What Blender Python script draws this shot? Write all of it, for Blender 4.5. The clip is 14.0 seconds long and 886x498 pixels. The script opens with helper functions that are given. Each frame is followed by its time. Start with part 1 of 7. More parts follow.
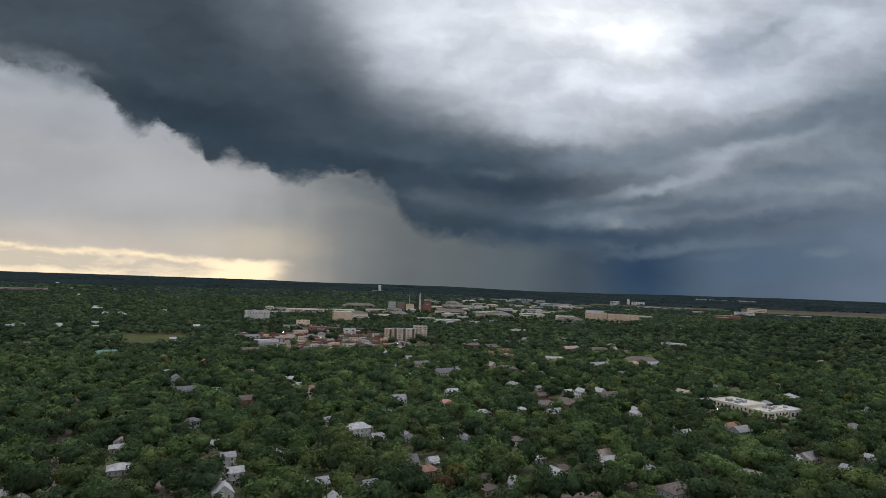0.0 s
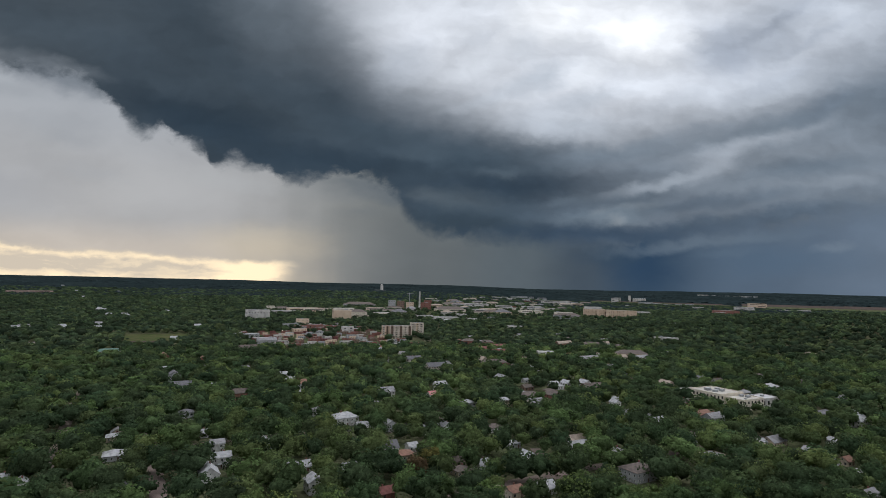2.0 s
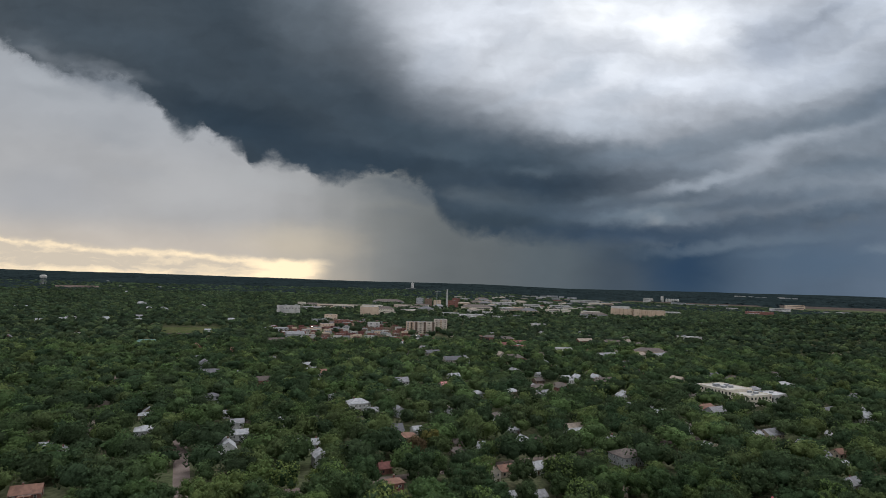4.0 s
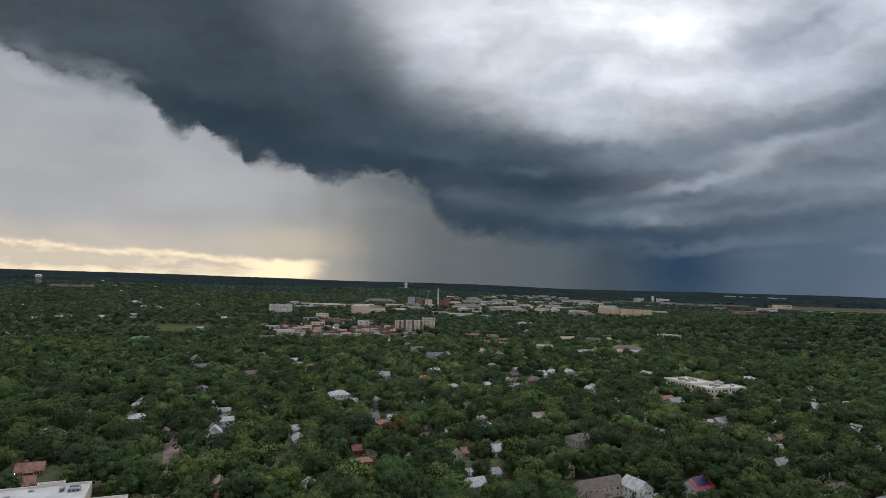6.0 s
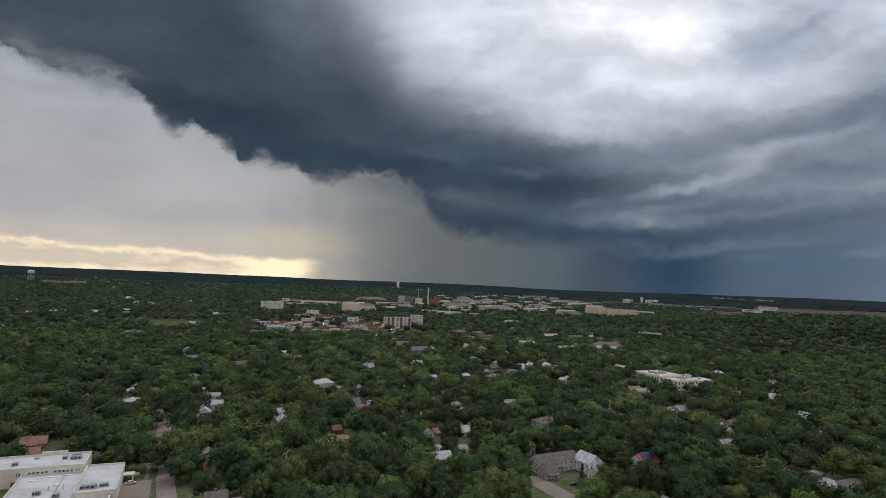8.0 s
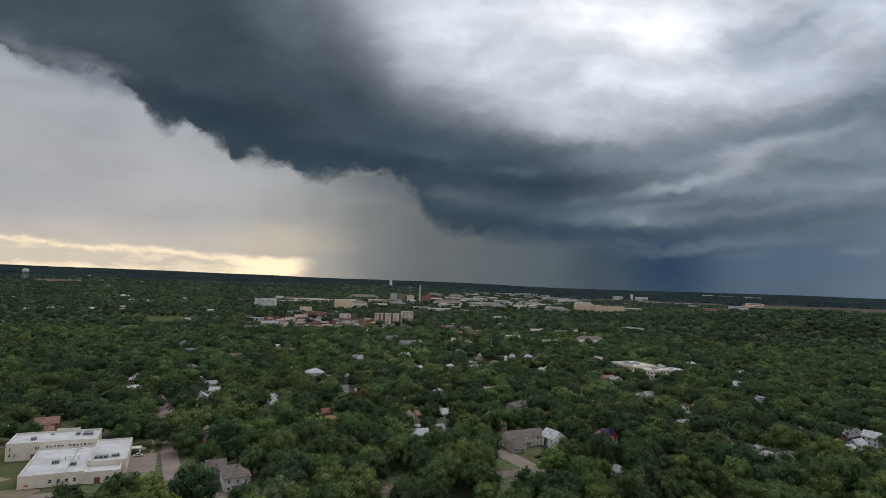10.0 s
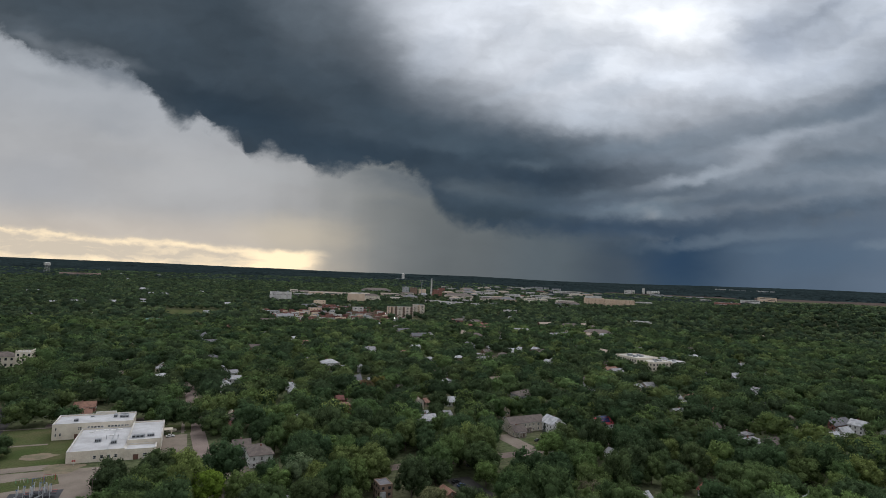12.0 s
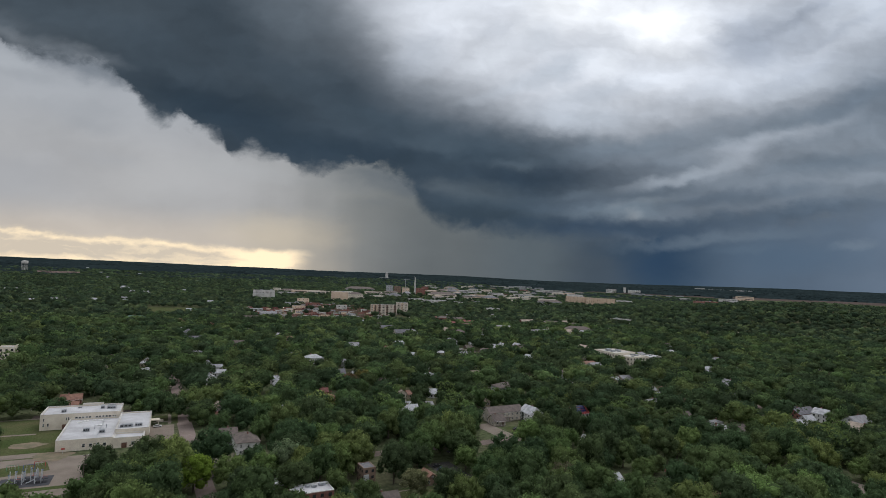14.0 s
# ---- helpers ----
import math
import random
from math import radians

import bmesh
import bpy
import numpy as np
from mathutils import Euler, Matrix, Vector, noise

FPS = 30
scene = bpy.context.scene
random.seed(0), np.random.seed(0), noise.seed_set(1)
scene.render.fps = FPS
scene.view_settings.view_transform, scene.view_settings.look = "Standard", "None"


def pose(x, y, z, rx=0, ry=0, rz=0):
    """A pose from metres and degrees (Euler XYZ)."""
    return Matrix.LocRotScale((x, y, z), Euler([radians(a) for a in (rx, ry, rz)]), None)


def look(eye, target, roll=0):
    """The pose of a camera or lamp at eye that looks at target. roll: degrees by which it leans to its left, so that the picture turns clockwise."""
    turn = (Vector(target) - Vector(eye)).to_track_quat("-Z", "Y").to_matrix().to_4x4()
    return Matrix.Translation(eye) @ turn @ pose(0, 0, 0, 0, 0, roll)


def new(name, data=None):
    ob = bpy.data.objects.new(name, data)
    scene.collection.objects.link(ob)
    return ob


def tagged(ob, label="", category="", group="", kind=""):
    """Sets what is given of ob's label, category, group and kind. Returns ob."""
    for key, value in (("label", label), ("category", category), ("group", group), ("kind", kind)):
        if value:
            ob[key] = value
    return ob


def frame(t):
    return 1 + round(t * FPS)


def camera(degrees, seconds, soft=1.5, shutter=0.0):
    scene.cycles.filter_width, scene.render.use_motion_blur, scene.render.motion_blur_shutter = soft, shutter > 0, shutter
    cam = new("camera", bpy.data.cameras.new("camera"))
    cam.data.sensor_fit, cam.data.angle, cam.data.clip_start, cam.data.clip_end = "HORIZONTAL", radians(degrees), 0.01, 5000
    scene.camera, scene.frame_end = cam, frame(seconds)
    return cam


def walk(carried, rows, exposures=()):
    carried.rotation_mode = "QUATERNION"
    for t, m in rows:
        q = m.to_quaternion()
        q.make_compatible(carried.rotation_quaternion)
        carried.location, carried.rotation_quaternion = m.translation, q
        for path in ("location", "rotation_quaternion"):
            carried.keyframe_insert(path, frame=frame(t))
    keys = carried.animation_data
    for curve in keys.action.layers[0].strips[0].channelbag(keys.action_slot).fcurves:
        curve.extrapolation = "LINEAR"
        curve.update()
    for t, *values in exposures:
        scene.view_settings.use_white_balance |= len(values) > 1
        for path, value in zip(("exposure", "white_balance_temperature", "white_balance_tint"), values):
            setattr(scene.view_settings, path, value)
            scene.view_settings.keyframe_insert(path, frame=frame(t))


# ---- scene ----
cam = camera(75.0, 14.0, soft=0.6)
PATH = [
    (0, (-1.62, 0.18, 114.68), (42.92, 89.49, 120.94), 1.89),
    (0.5, (1.24, -6.33, 115.48), (46.95, 82.40, 121.62), 1.49),
    (1, (3.42, -12.80, 115.02), (50.03, 75.46, 121.18), 1.33),
    (1.5, (5.05, -19.27, 113.51), (51.15, 69.26, 119.67), 1.17),
    (2, (6.69, -25.39, 111.69), (50.57, 64.26, 117.79), 1.25),
    (2.5, (9.02, -31.71, 110.08), (49.45, 59.55, 116.04), 1.38),
    (3, (11.79, -38.55, 108.85), (50.80, 53.34, 114.73), 1.49),
    (5.5, (19.22, -82.98, 108.00), (57.70, 9.14, 113.78), 1.76),
    (6, (19.83, -91.27, 107.73), (59.04, 0.54, 113.58), 1.76),
    (6.5, (20.09, -99.39, 107.02), (59.56, -7.70, 112.85), 1.83),
    (7, (20.24, -107.37, 105.92), (59.84, -15.73, 111.80), 1.94),
    (7.5, (20.19, -115.32, 104.63), (59.99, -23.77, 110.56), 2.07),
    (8, (20.10, -123.21, 103.13), (60.25, -31.82, 109.09), 2.22),
    (10.5, (14.26, -164.94, 100.01), (55.44, -73.98, 105.55), 2.11),
    (11, (12.38, -171.70, 100.50), (53.47, -80.67, 105.53), 2.14),
    (11.5, (10.60, -177.30, 101.17), (50.62, -85.79, 105.95), 2.16),
    (12, (9.22, -181.45, 101.79), (48.43, -89.57, 106.30), 2.18),
    (12.5, (8.39, -184.40, 101.86), (45.24, -91.54, 106.09), 2.21),
    (13, (8.00, -187.09, 101.23), (45.35, -94.43, 105.72), 2.35),
    (13.5, (7.10, -189.88, 99.87), (47.67, -98.59, 104.38), 2.28),
    (14, (5.80, -192.67, 98.23), (47.55, -101.92, 102.80), 2.24),
]
walk(cam, [(t, look(eye, target, roll)) for t, eye, target, roll in PATH])


def srgb(r, g, b):
    """Linear colour from 0-255 display values."""
    return tuple(((c / 255 + 0.055) / 1.055) ** 2.4 if c > 10 else c / 3294 for c in (r, g, b))


# ---- world: the storm sky, by azimuth (from +y to the right) and elevation, in degrees ----
world = bpy.data.worlds.new("storm_sky")
scene.world = world
world.use_nodes = True
wt = world.node_tree
wt.nodes.clear()


def wn(kind, *ins, **props):
    """A world node; ins are numbers, tuples or sockets for its first inputs. Returns its first output."""
    n = wt.nodes.new("ShaderNode" + kind)
    if "operation" in props:
        n.operation = props["operation"]
    if "use_clamp" in props:
        n.use_clamp = props["use_clamp"]
    if "interpolation_type" in props:
        n.interpolation_type = props["interpolation_type"]
    if "vector_type" in props:
        n.vector_type = props["vector_type"]
    for sock, v in zip(n.inputs, ins):
        if isinstance(v, bpy.types.NodeSocket):
            wt.links.new(v, sock)
        elif v is not None:
            sock.default_value = v
    return n.outputs[0]


def wm(op, a, b=0.0, c=0.0, clamp=False):
    return wn("Math", a, b, c, operation=op, use_clamp=clamp)


def step(v, lo, hi, kind="SMOOTHSTEP"):
    """0 at lo to 1 at hi."""
    return wn("MapRange", v, lo, hi, 0.0, 1.0, interpolation_type=kind)


def blend(fac, a, b):
    n = wt.nodes.new("ShaderNodeMix")
    n.data_type = "RGBA"
    for i, v in ((0, fac), (6, a), (7, b)):
        if isinstance(v, bpy.types.NodeSocket):
            wt.links.new(v, n.inputs[i])
        else:
            n.inputs[i].default_value = v if i == 0 else (*v[:3], 1)
    return n.outputs[2]


def ramp(fac, stops, mode="EASE"):
    n = wt.nodes.new("ShaderNodeValToRGB")
    r = n.color_ramp
    r.interpolation = mode
    for i, (p, c) in enumerate(stops):
        e = r.elements[i] if i < 2 else r.elements.new(p)
        e.position = p
    for e, (p, c) in zip(r.elements, stops):
        e.position, e.color = p, (*c, 1)
    wt.links.new(fac, n.inputs[0])
    return n.outputs[0]


def cloud_noise(vec, scale, detail=5.0, rough=0.55, stretch=(1, 1, 1), spin=0.0, shift=0.0):
    m = wn("Mapping", vec, (shift, shift, shift), (0, 0, radians(spin)), stretch, vector_type="POINT")
    n = wt.nodes.new("ShaderNodeTexNoise")
    n.noise_dimensions = "3D"
    wt.links.new(m, n.inputs["Vector"])
    n.inputs["Scale"].default_value, n.inputs["Detail"].default_value, n.inputs["Roughness"].default_value = scale, detail, rough
    return n


ray_dir = wn("TexCoord")
sep = wt.nodes.new("ShaderNodeSeparateXYZ")
wt.links.new(ray_dir, sep.inputs[0])
azim = wm("MULTIPLY", wm("ARCTAN2", sep.outputs[0], sep.outputs[1]), 180 / math.pi)
elev = wm("MULTIPLY", wm("ARCSINE", sep.outputs[2]), 180 / math.pi)
flat = wt.nodes.new("ShaderNodeCombineXYZ")
wt.links.new(azim, flat.inputs[0])
wt.links.new(elev, flat.inputs[1])
flat = flat.outputs[0]

# The cloud field on a plane that faces north-north-east: across and up, in degrees near its middle.
HEADING = radians(23.3)
ahead = wm("ADD", wm("MULTIPLY", sep.outputs[0], math.sin(HEADING)), wm("MULTIPLY", sep.outputs[1], math.cos(HEADING)))
scale_to = wm("DIVIDE", 180 / math.pi, wm("MAXIMUM", ahead, 0.2))
across = wm("MULTIPLY", wm("SUBTRACT", wm("MULTIPLY", sep.outputs[0], math.cos(HEADING)), wm("MULTIPLY", sep.outputs[1], math.sin(HEADING))), scale_to)
upward = wm("MULTIPLY", sep.outputs[2], scale_to)
plane = wt.nodes.new("ShaderNodeCombineXYZ")
wt.links.new(across, plane.inputs[0])
wt.links.new(upward, plane.inputs[1])
plane = plane.outputs[0]

# Turbulence: a coarse and a fine push of the whole cloud field.
coarse = cloud_noise(plane, 0.15, 3.0, 0.5, (0.6, 1, 1), 12)
fine = cloud_noise(plane, 0.7, 4.0, 0.55, (0.6, 1, 1), 10, 31)
push = wn("VectorMath", wn("VectorMath", coarse.outputs["Color"], (0.5, 0.5, 0.5), operation="SUBTRACT"), (4.0, 2.0, 0), operation="MULTIPLY")
push2 = wn("VectorMath", wn("VectorMath", fine.outputs["Color"], (0.5, 0.5, 0.5), operation="SUBTRACT"), (2.6, 1.5, 0), operation="MULTIPLY")
warped = wn("VectorMath", wn("VectorMath", plane, push, operation="ADD"), push2, operation="ADD")


def dot(vec, x, y):
    n = wt.nodes.new("ShaderNodeVectorMath")
    n.operation = "DOT_PRODUCT"
    wt.links.new(vec, n.inputs[0])
    n.inputs[1].default_value = (x, y, 0)
    return n.outputs["Value"]


def puff(under, u, v, ru, rv, tilt, colour, alpha):
    """A soft elliptical mass of cloud over what lies behind it."""
    c, s = math.cos(radians(tilt)), math.sin(radians(tilt))
    along = wm("SUBTRACT", dot(warped, c / (1.5 * ru), s / (1.5 * ru)), (u * c + v * s) / (1.5 * ru))
    over_it = wm("SUBTRACT", dot(warped, -s / (1.5 * rv), c / (1.5 * rv)), (v * c - u * s) / (1.5 * rv))
    away = wm("SQRT", wm("MULTIPLY_ADD", along, along, wm("MULTIPLY", over_it, over_it)))
    return blend(wn("MapRange", away, 0.05, 1.0, alpha, 0.0, interpolation_type="SMOOTHSTEP"), under, srgb(*colour))


def contour(points, low, high):
    """The height of a cloud line over its place across."""
    u0, u1 = points[0][0], points[-1][0]
    n = wt.nodes.new("ShaderNodeFloatCurve")
    line = n.mapping.curves[0].points
    while len(line) < len(points):
        line.new(0.5, 0.5)
    for p, (u, v) in zip(line, points):
        p.location, p.handle_type = ((u - u0) / (u1 - u0), (v - low) / (high - low)), "VECTOR"
    n.mapping.update()
    wt.links.new(step(across, u0, u1, "LINEAR"), n.inputs["Value"])
    return wm("ADD", wm("MULTIPLY", n.outputs[0], high - low), low)


def lighter(colour, gain):
    """A colour times a number."""
    n = wt.nodes.new("ShaderNodeHueSaturation")
    wt.links.new(gain, n.inputs["Value"])
    wt.links.new(colour, n.inputs["Color"])
    return n.outputs[0]


# The deck of cloud: dark along its base, thin and bright above; brighter overhead and behind.
tone = ramp(step(across, -50, 50, "LINEAR"), [(0.0, srgb(76, 85, 93)), (0.3, srgb(60, 71, 81)), (0.55, srgb(62, 76, 89)), (0.75, srgb(86, 99, 113)), (1.0, srgb(98, 111, 125))])
BRIGHT_LINE = [(-67.8, 76.0), (-30.2, 53.3), (-21.4, 42.5), (-15.1, 34.9), (-10.3, 29.6), (-6.1, 25.0), (-1.9, 21.3), (1.6, 19.2), (5.6, 17.4), (9.1, 16.3), (12.0, 15.5), (16.5, 15.2), (20.5, 15.8), (24.5, 16.5), (29.0, 17.4), (34.7, 18.9), (40.5, 20.9), (44.4, 22.5), (54.9, 26.7)]
warped_sep = wt.nodes.new("ShaderNodeSeparateXYZ")
wt.links.new(warped, warped_sep.inputs[0])
over = wm("SUBTRACT", warped_sep.outputs[1], contour(BRIGHT_LINE, 0, 80))
thin_w = wn("MapRange", across, -12, 9, 11.0, 5.2, interpolation_type="SMOOTHSTEP")
thin = wn("MapRange", over, wm("MULTIPLY", thin_w, -1.0), thin_w, 0.0, 1.0, interpolation_type="SMOOTHSTEP")
tone = blend(thin, tone, ramp(step(across, 0, 46, "LINEAR"), [(0.0, srgb(206, 212, 222)), (0.6, srgb(208, 214, 224)), (1.0, srgb(172, 180, 192))]))
tone = blend(step(elev, 28, 50), tone, srgb(236, 240, 248))
behind = wm("MAXIMUM", step(azim, 75, 110), step(azim, -40, -75))
tone = blend(wm("MULTIPLY", behind, 0.9), tone, srgb(232, 235, 242))
tone = puff(tone, -40.0, 25.7, 9.0, 3.36, -18, (66, 78, 89), 0.60)
tone = puff(tone, -43.2, 23.2, 3.4, 1.57, -18, (96, 106, 116), 0.55)
tone = puff(tone, -20.5, 15.2, 12.3, 2.92, -18, (44, 58, 71), 0.85)
tone = puff(tone, -8.4, 11.8, 10.7, 1.79, -1, (45, 59, 72), 0.80)
tone = puff(tone, -28.2, 21.4, 6.7, 2.24, -23, (60, 72, 83), 0.50)
tone = puff(tone, -13.3, 19.6, 7.3, 2.80, -20, (62, 74, 85), 0.60)
tone = puff(tone, -25.2, 19.2, 5.0, 0.90, -18, (70, 82, 93), 0.32)
tone = puff(tone, -4.0, 15.0, 6.7, 1.46, -8, (64, 78, 90), 0.50)
tone = puff(tone, 0.7, 13.0, 4.5, 0.81, -1, (84, 98, 110), 0.40)
tone = puff(tone, 9.7, 13.4, 9.5, 2.02, -0, (64, 80, 94), 0.70)
tone = puff(tone, 9.8, 10.0, 12.3, 1.46, 4, (50, 65, 80), 0.80)
tone = puff(tone, 8.6, 11.4, 2.2, 0.57, 2, (94, 108, 120), 0.52)
tone = puff(tone, 15.5, 8.7, 3.4, 0.57, 7, (94, 109, 123), 0.52)
tone = puff(tone, 10.9, 11.8, 5.0, 0.49, 4, (78, 93, 107), 0.40)
tone = puff(tone, 4.2, 8.6, 4.2, 1.35, -4, (82, 94, 104), 0.70)
tone = puff(tone, 0.8, 8.8, 2.2, 0.90, -2, (96, 107, 116), 0.40)
tone = puff(tone, 5.4, 5.9, 7.8, 1.14, -2, (52, 66, 78), 0.64)
tone = puff(tone, 5.4, 7.3, 3.4, 0.73, -2, (64, 78, 90), 0.40)
tone = puff(tone, -14.8, 27.7, 8.4, 5.33, -46, (99, 109, 119), 0.80)
tone = puff(tone, -35.9, 20.8, 4.8, 0.84, -12, (112, 120, 129), 0.70)
tone = puff(tone, -42.0, 22.0, 2.8, 0.67, -18, (118, 125, 133), 0.60)
tone = puff(tone, 37.0, 12.7, 19.1, 5.61, 10, (136, 146, 158), 0.85)
tone = puff(tone, 15.4, 16.5, 6.2, 1.48, 2, (178, 187, 199), 0.69)
tone = puff(tone, 20.5, 13.9, 7.3, 1.08, 10, (102, 116, 130), 0.60)
tone = puff(tone, 25.1, 12.9, 5.0, 0.81, 14, (110, 123, 137), 0.40)
tone = puff(tone, 33.6, 15.2, 8.4, 0.98, 15, (170, 179, 191), 0.64)
tone = puff(tone, 30.8, 13.4, 3.4, 1.35, 30, (166, 175, 187), 0.75)
tone = puff(tone, 24.0, 10.7, 5.6, 0.66, 15, (156, 166, 178), 0.68)
tone = puff(tone, 27.4, 11.7, 3.4, 0.73, 20, (158, 168, 180), 0.48)
tone = puff(tone, 37.6, 17.6, 12.3, 1.06, 18, (102, 116, 130), 0.56)
tone = puff(tone, 43.0, 19.7, 5.0, 1.21, 21, (106, 119, 134), 0.69)
tone = puff(tone, 29.0, 16.3, 6.7, 0.81, 14, (120, 132, 146), 0.40)
tone = puff(tone, 40.4, 12.8, 7.8, 1.35, 8, (90, 105, 120), 0.69)
tone = puff(tone, 34.7, 11.4, 6.7, 1.06, 12, (116, 129, 143), 0.40)
tone = puff(tone, 42.7, 10.9, 5.0, 0.73, 14, (140, 150, 162), 0.48)
tone = puff(tone, 37.0, 9.9, 8.4, 0.73, 10, (122, 134, 147), 0.40)
tone = puff(tone, 29.1, 8.8, 14.6, 1.06, 6, (78, 94, 111), 0.60)
tone = puff(tone, 22.3, 9.4, 6.7, 0.66, 8, (84, 99, 114), 0.48)
tone = puff(tone, 20.0, 7.3, 5.6, 1.21, 11, (108, 121, 133), 0.78)
tone = puff(tone, 22.8, 8.6, 2.8, 0.57, 8, (128, 139, 150), 0.48)
tone = puff(tone, 15.5, 6.9, 2.8, 0.81, 10, (94, 108, 121), 0.48)
tone = puff(tone, 20.5, 6.8, 1.1, 0.66, 2, (144, 152, 160), 0.52)
tone = puff(tone, 18.3, 7.7, 1.4, 0.57, 12, (122, 132, 142), 0.40)
tone = puff(tone, 33.6, 7.1, 13.5, 0.98, 8, (68, 86, 105), 0.64)
tone = puff(tone, 40.4, 8.5, 6.2, 0.73, 10, (86, 102, 119), 0.48)
tone = puff(tone, 19.5, 5.3, 14.6, 1.08, 2, (50, 68, 88), 0.78)
tone = puff(tone, 1.4, 25.9, 6.2, 4.48, 14, (224, 230, 240), 0.75)
tone = puff(tone, 6.1, 22.5, 4.2, 1.35, 24, (224, 231, 241), 0.60)
tone = puff(tone, 14.0, 27.9, 6.2, 3.08, 12, (248, 252, 258), 0.85)
tone = puff(tone, 22.1, 26.7, 5.3, 3.36, 2, (254, 258, 264), 0.90)
tone = puff(tone, 16.7, 21.9, 2.8, 1.79, 2, (230, 236, 245), 0.65)
tone = puff(tone, 22.1, 20.8, 5.0, 1.57, 10, (220, 227, 238), 0.60)
tone = puff(tone, -1.9, 22.3, 3.4, 2.24, 42, (188, 197, 210), 0.50)
tone = puff(tone, 12.4, 21.1, 3.1, 1.35, 24, (182, 191, 203), 0.75)
tone = puff(tone, 7.9, 19.4, 5.3, 0.90, 22, (186, 195, 207), 0.52)
tone = puff(tone, 16.4, 19.1, 5.3, 1.06, 12, (176, 186, 199), 0.52)
tone = puff(tone, 10.9, 24.2, 1.7, 1.68, 62, (212, 220, 231), 0.50)
tone = puff(tone, 6.0, 24.9, 2.8, 0.81, 17, (203, 211, 223), 0.32)
tone = puff(tone, 36.5, 26.6, 9.5, 3.92, 26, (174, 184, 199), 0.80)
tone = puff(tone, 31.9, 25.0, 3.1, 2.52, 37, (158, 168, 184), 0.70)
tone = puff(tone, 40.5, 24.7, 9.5, 1.14, 29, (196, 204, 216), 0.48)
tone = puff(tone, 43.4, 28.9, 5.0, 1.91, 27, (200, 208, 220), 0.65)
tone = puff(tone, 37.1, 27.9, 4.5, 0.66, 34, (150, 160, 176), 0.44)
tone = puff(tone, 41.7, 26.7, 5.0, 0.57, 30, (166, 176, 191), 0.40)
tone = puff(tone, 29.0, 20.0, 8.4, 1.21, 18, (194, 202, 214), 0.60)
tone = puff(tone, 36.5, 21.9, 7.3, 1.06, 24, (168, 178, 193), 0.40)
tone = puff(tone, 34.7, 20.1, 6.7, 0.66, 22, (186, 195, 207), 0.40)
tone = puff(tone, 26.1, 26.2, 2.0, 3.36, 2, (233, 238, 246), 0.50)
# Wisps drawn out along the flow: down to the east on the dark side, up to the east beyond.
streak_w = cloud_noise(warped, 0.20, 4.0, 0.45, (0.28, 1, 1), 18, 7)
streak_e = cloud_noise(warped, 0.24, 5.0, 0.5, (0.28, 1.1, 1), -17, 53)
turn_e = step(across, -8, 12)
streak = wm("ADD", wm("MULTIPLY", streak_e.outputs[0], turn_e), wm("MULTIPLY", streak_w.outputs[0], wm("SUBTRACT", 1.0, turn_e)))
billow = cloud_noise(warped, 0.5, 4.0, 0.5, (0.8, 1, 1), 10, 29)
shade_of = wm("ADD", wm("MULTIPLY", streak, 0.72), wm("MULTIPLY", billow.outputs[0], 0.28))
gain = wn("MapRange", shade_of, 0.33, 0.67, 0.80, 1.20)
tone = lighter(tone, gain)

# Below the deck: pale rain-veiled air, warm towards the sunset, slate blue in the rain.
veil = ramp(step(elev, 0, 16, "LINEAR"), [(0.0, srgb(208, 195, 177)), (0.15, srgb(190, 182, 173)), (0.35, srgb(172, 172, 173)), (1.0, srgb(160, 165, 172))])
rain = ramp(step(azim, 14, 66, "LINEAR"), [(0.0, srgb(127, 130, 130)), (0.2, srgb(100, 106, 109)), (0.38, srgb(86, 96, 103)), (0.5, srgb(68, 80, 92)),
                                           (0.60, srgb(54, 73, 93)), (0.76, srgb(82, 98, 116)), (1.0, srgb(102, 117, 135))])
curtain = cloud_noise(flat, 0.35, 3.0, 0.45, (1, 0.10, 1), 6, 11)
below = blend(step(wm("ADD", azim, wm("MULTIPLY", wm("SUBTRACT", curtain.outputs[0], 0.5), 5.0)), 2, 19.5), veil, rain)
soft_air = cloud_noise(warped, 0.22, 3.0, 0.5, (0.6, 1, 1), 8, 71)
below = lighter(below, wn("MapRange", soft_air.outputs[0], 0.3, 0.7, 0.93, 1.07))
below = puff(below, -36.7, 19.9, 7.0, 1.48, -15, (118, 126, 136), 0.83)
below = puff(below, -32.9, 18.9, 3.1, 0.94, -13, (110, 119, 129), 0.55)
below = puff(below, -40.0, 18.1, 3.4, 0.90, -8, (148, 154, 161), 0.40)
below = puff(below, -41.8, 19.7, 2.8, 1.06, -18, (174, 180, 187), 0.40)
below = puff(below, -26.2, 15.9, 2.8, 0.90, -13, (168, 173, 179), 0.40)
below = puff(below, -33.4, 13.7, 3.4, 0.81, -6, (148, 153, 160), 0.40)
below = puff(below, -34.7, 15.1, 5.0, 1.06, -4, (156, 161, 168), 0.40)
below = puff(below, -24.6, 8.2, 9.0, 2.24, -3, (180, 182, 185), 0.55)
below = puff(below, -19.0, 9.6, 6.7, 0.94, -6, (174, 177, 180), 0.46)
below = puff(below, -41.0, 8.3, 7.8, 3.36, 2, (158, 162, 169), 0.50)
below = puff(below, -31.5, 10.3, 3.4, 0.90, -8, (164, 168, 174), 0.32)
below = puff(below, -5.5, 9.5, 5.6, 1.14, -5, (102, 110, 117), 0.78)
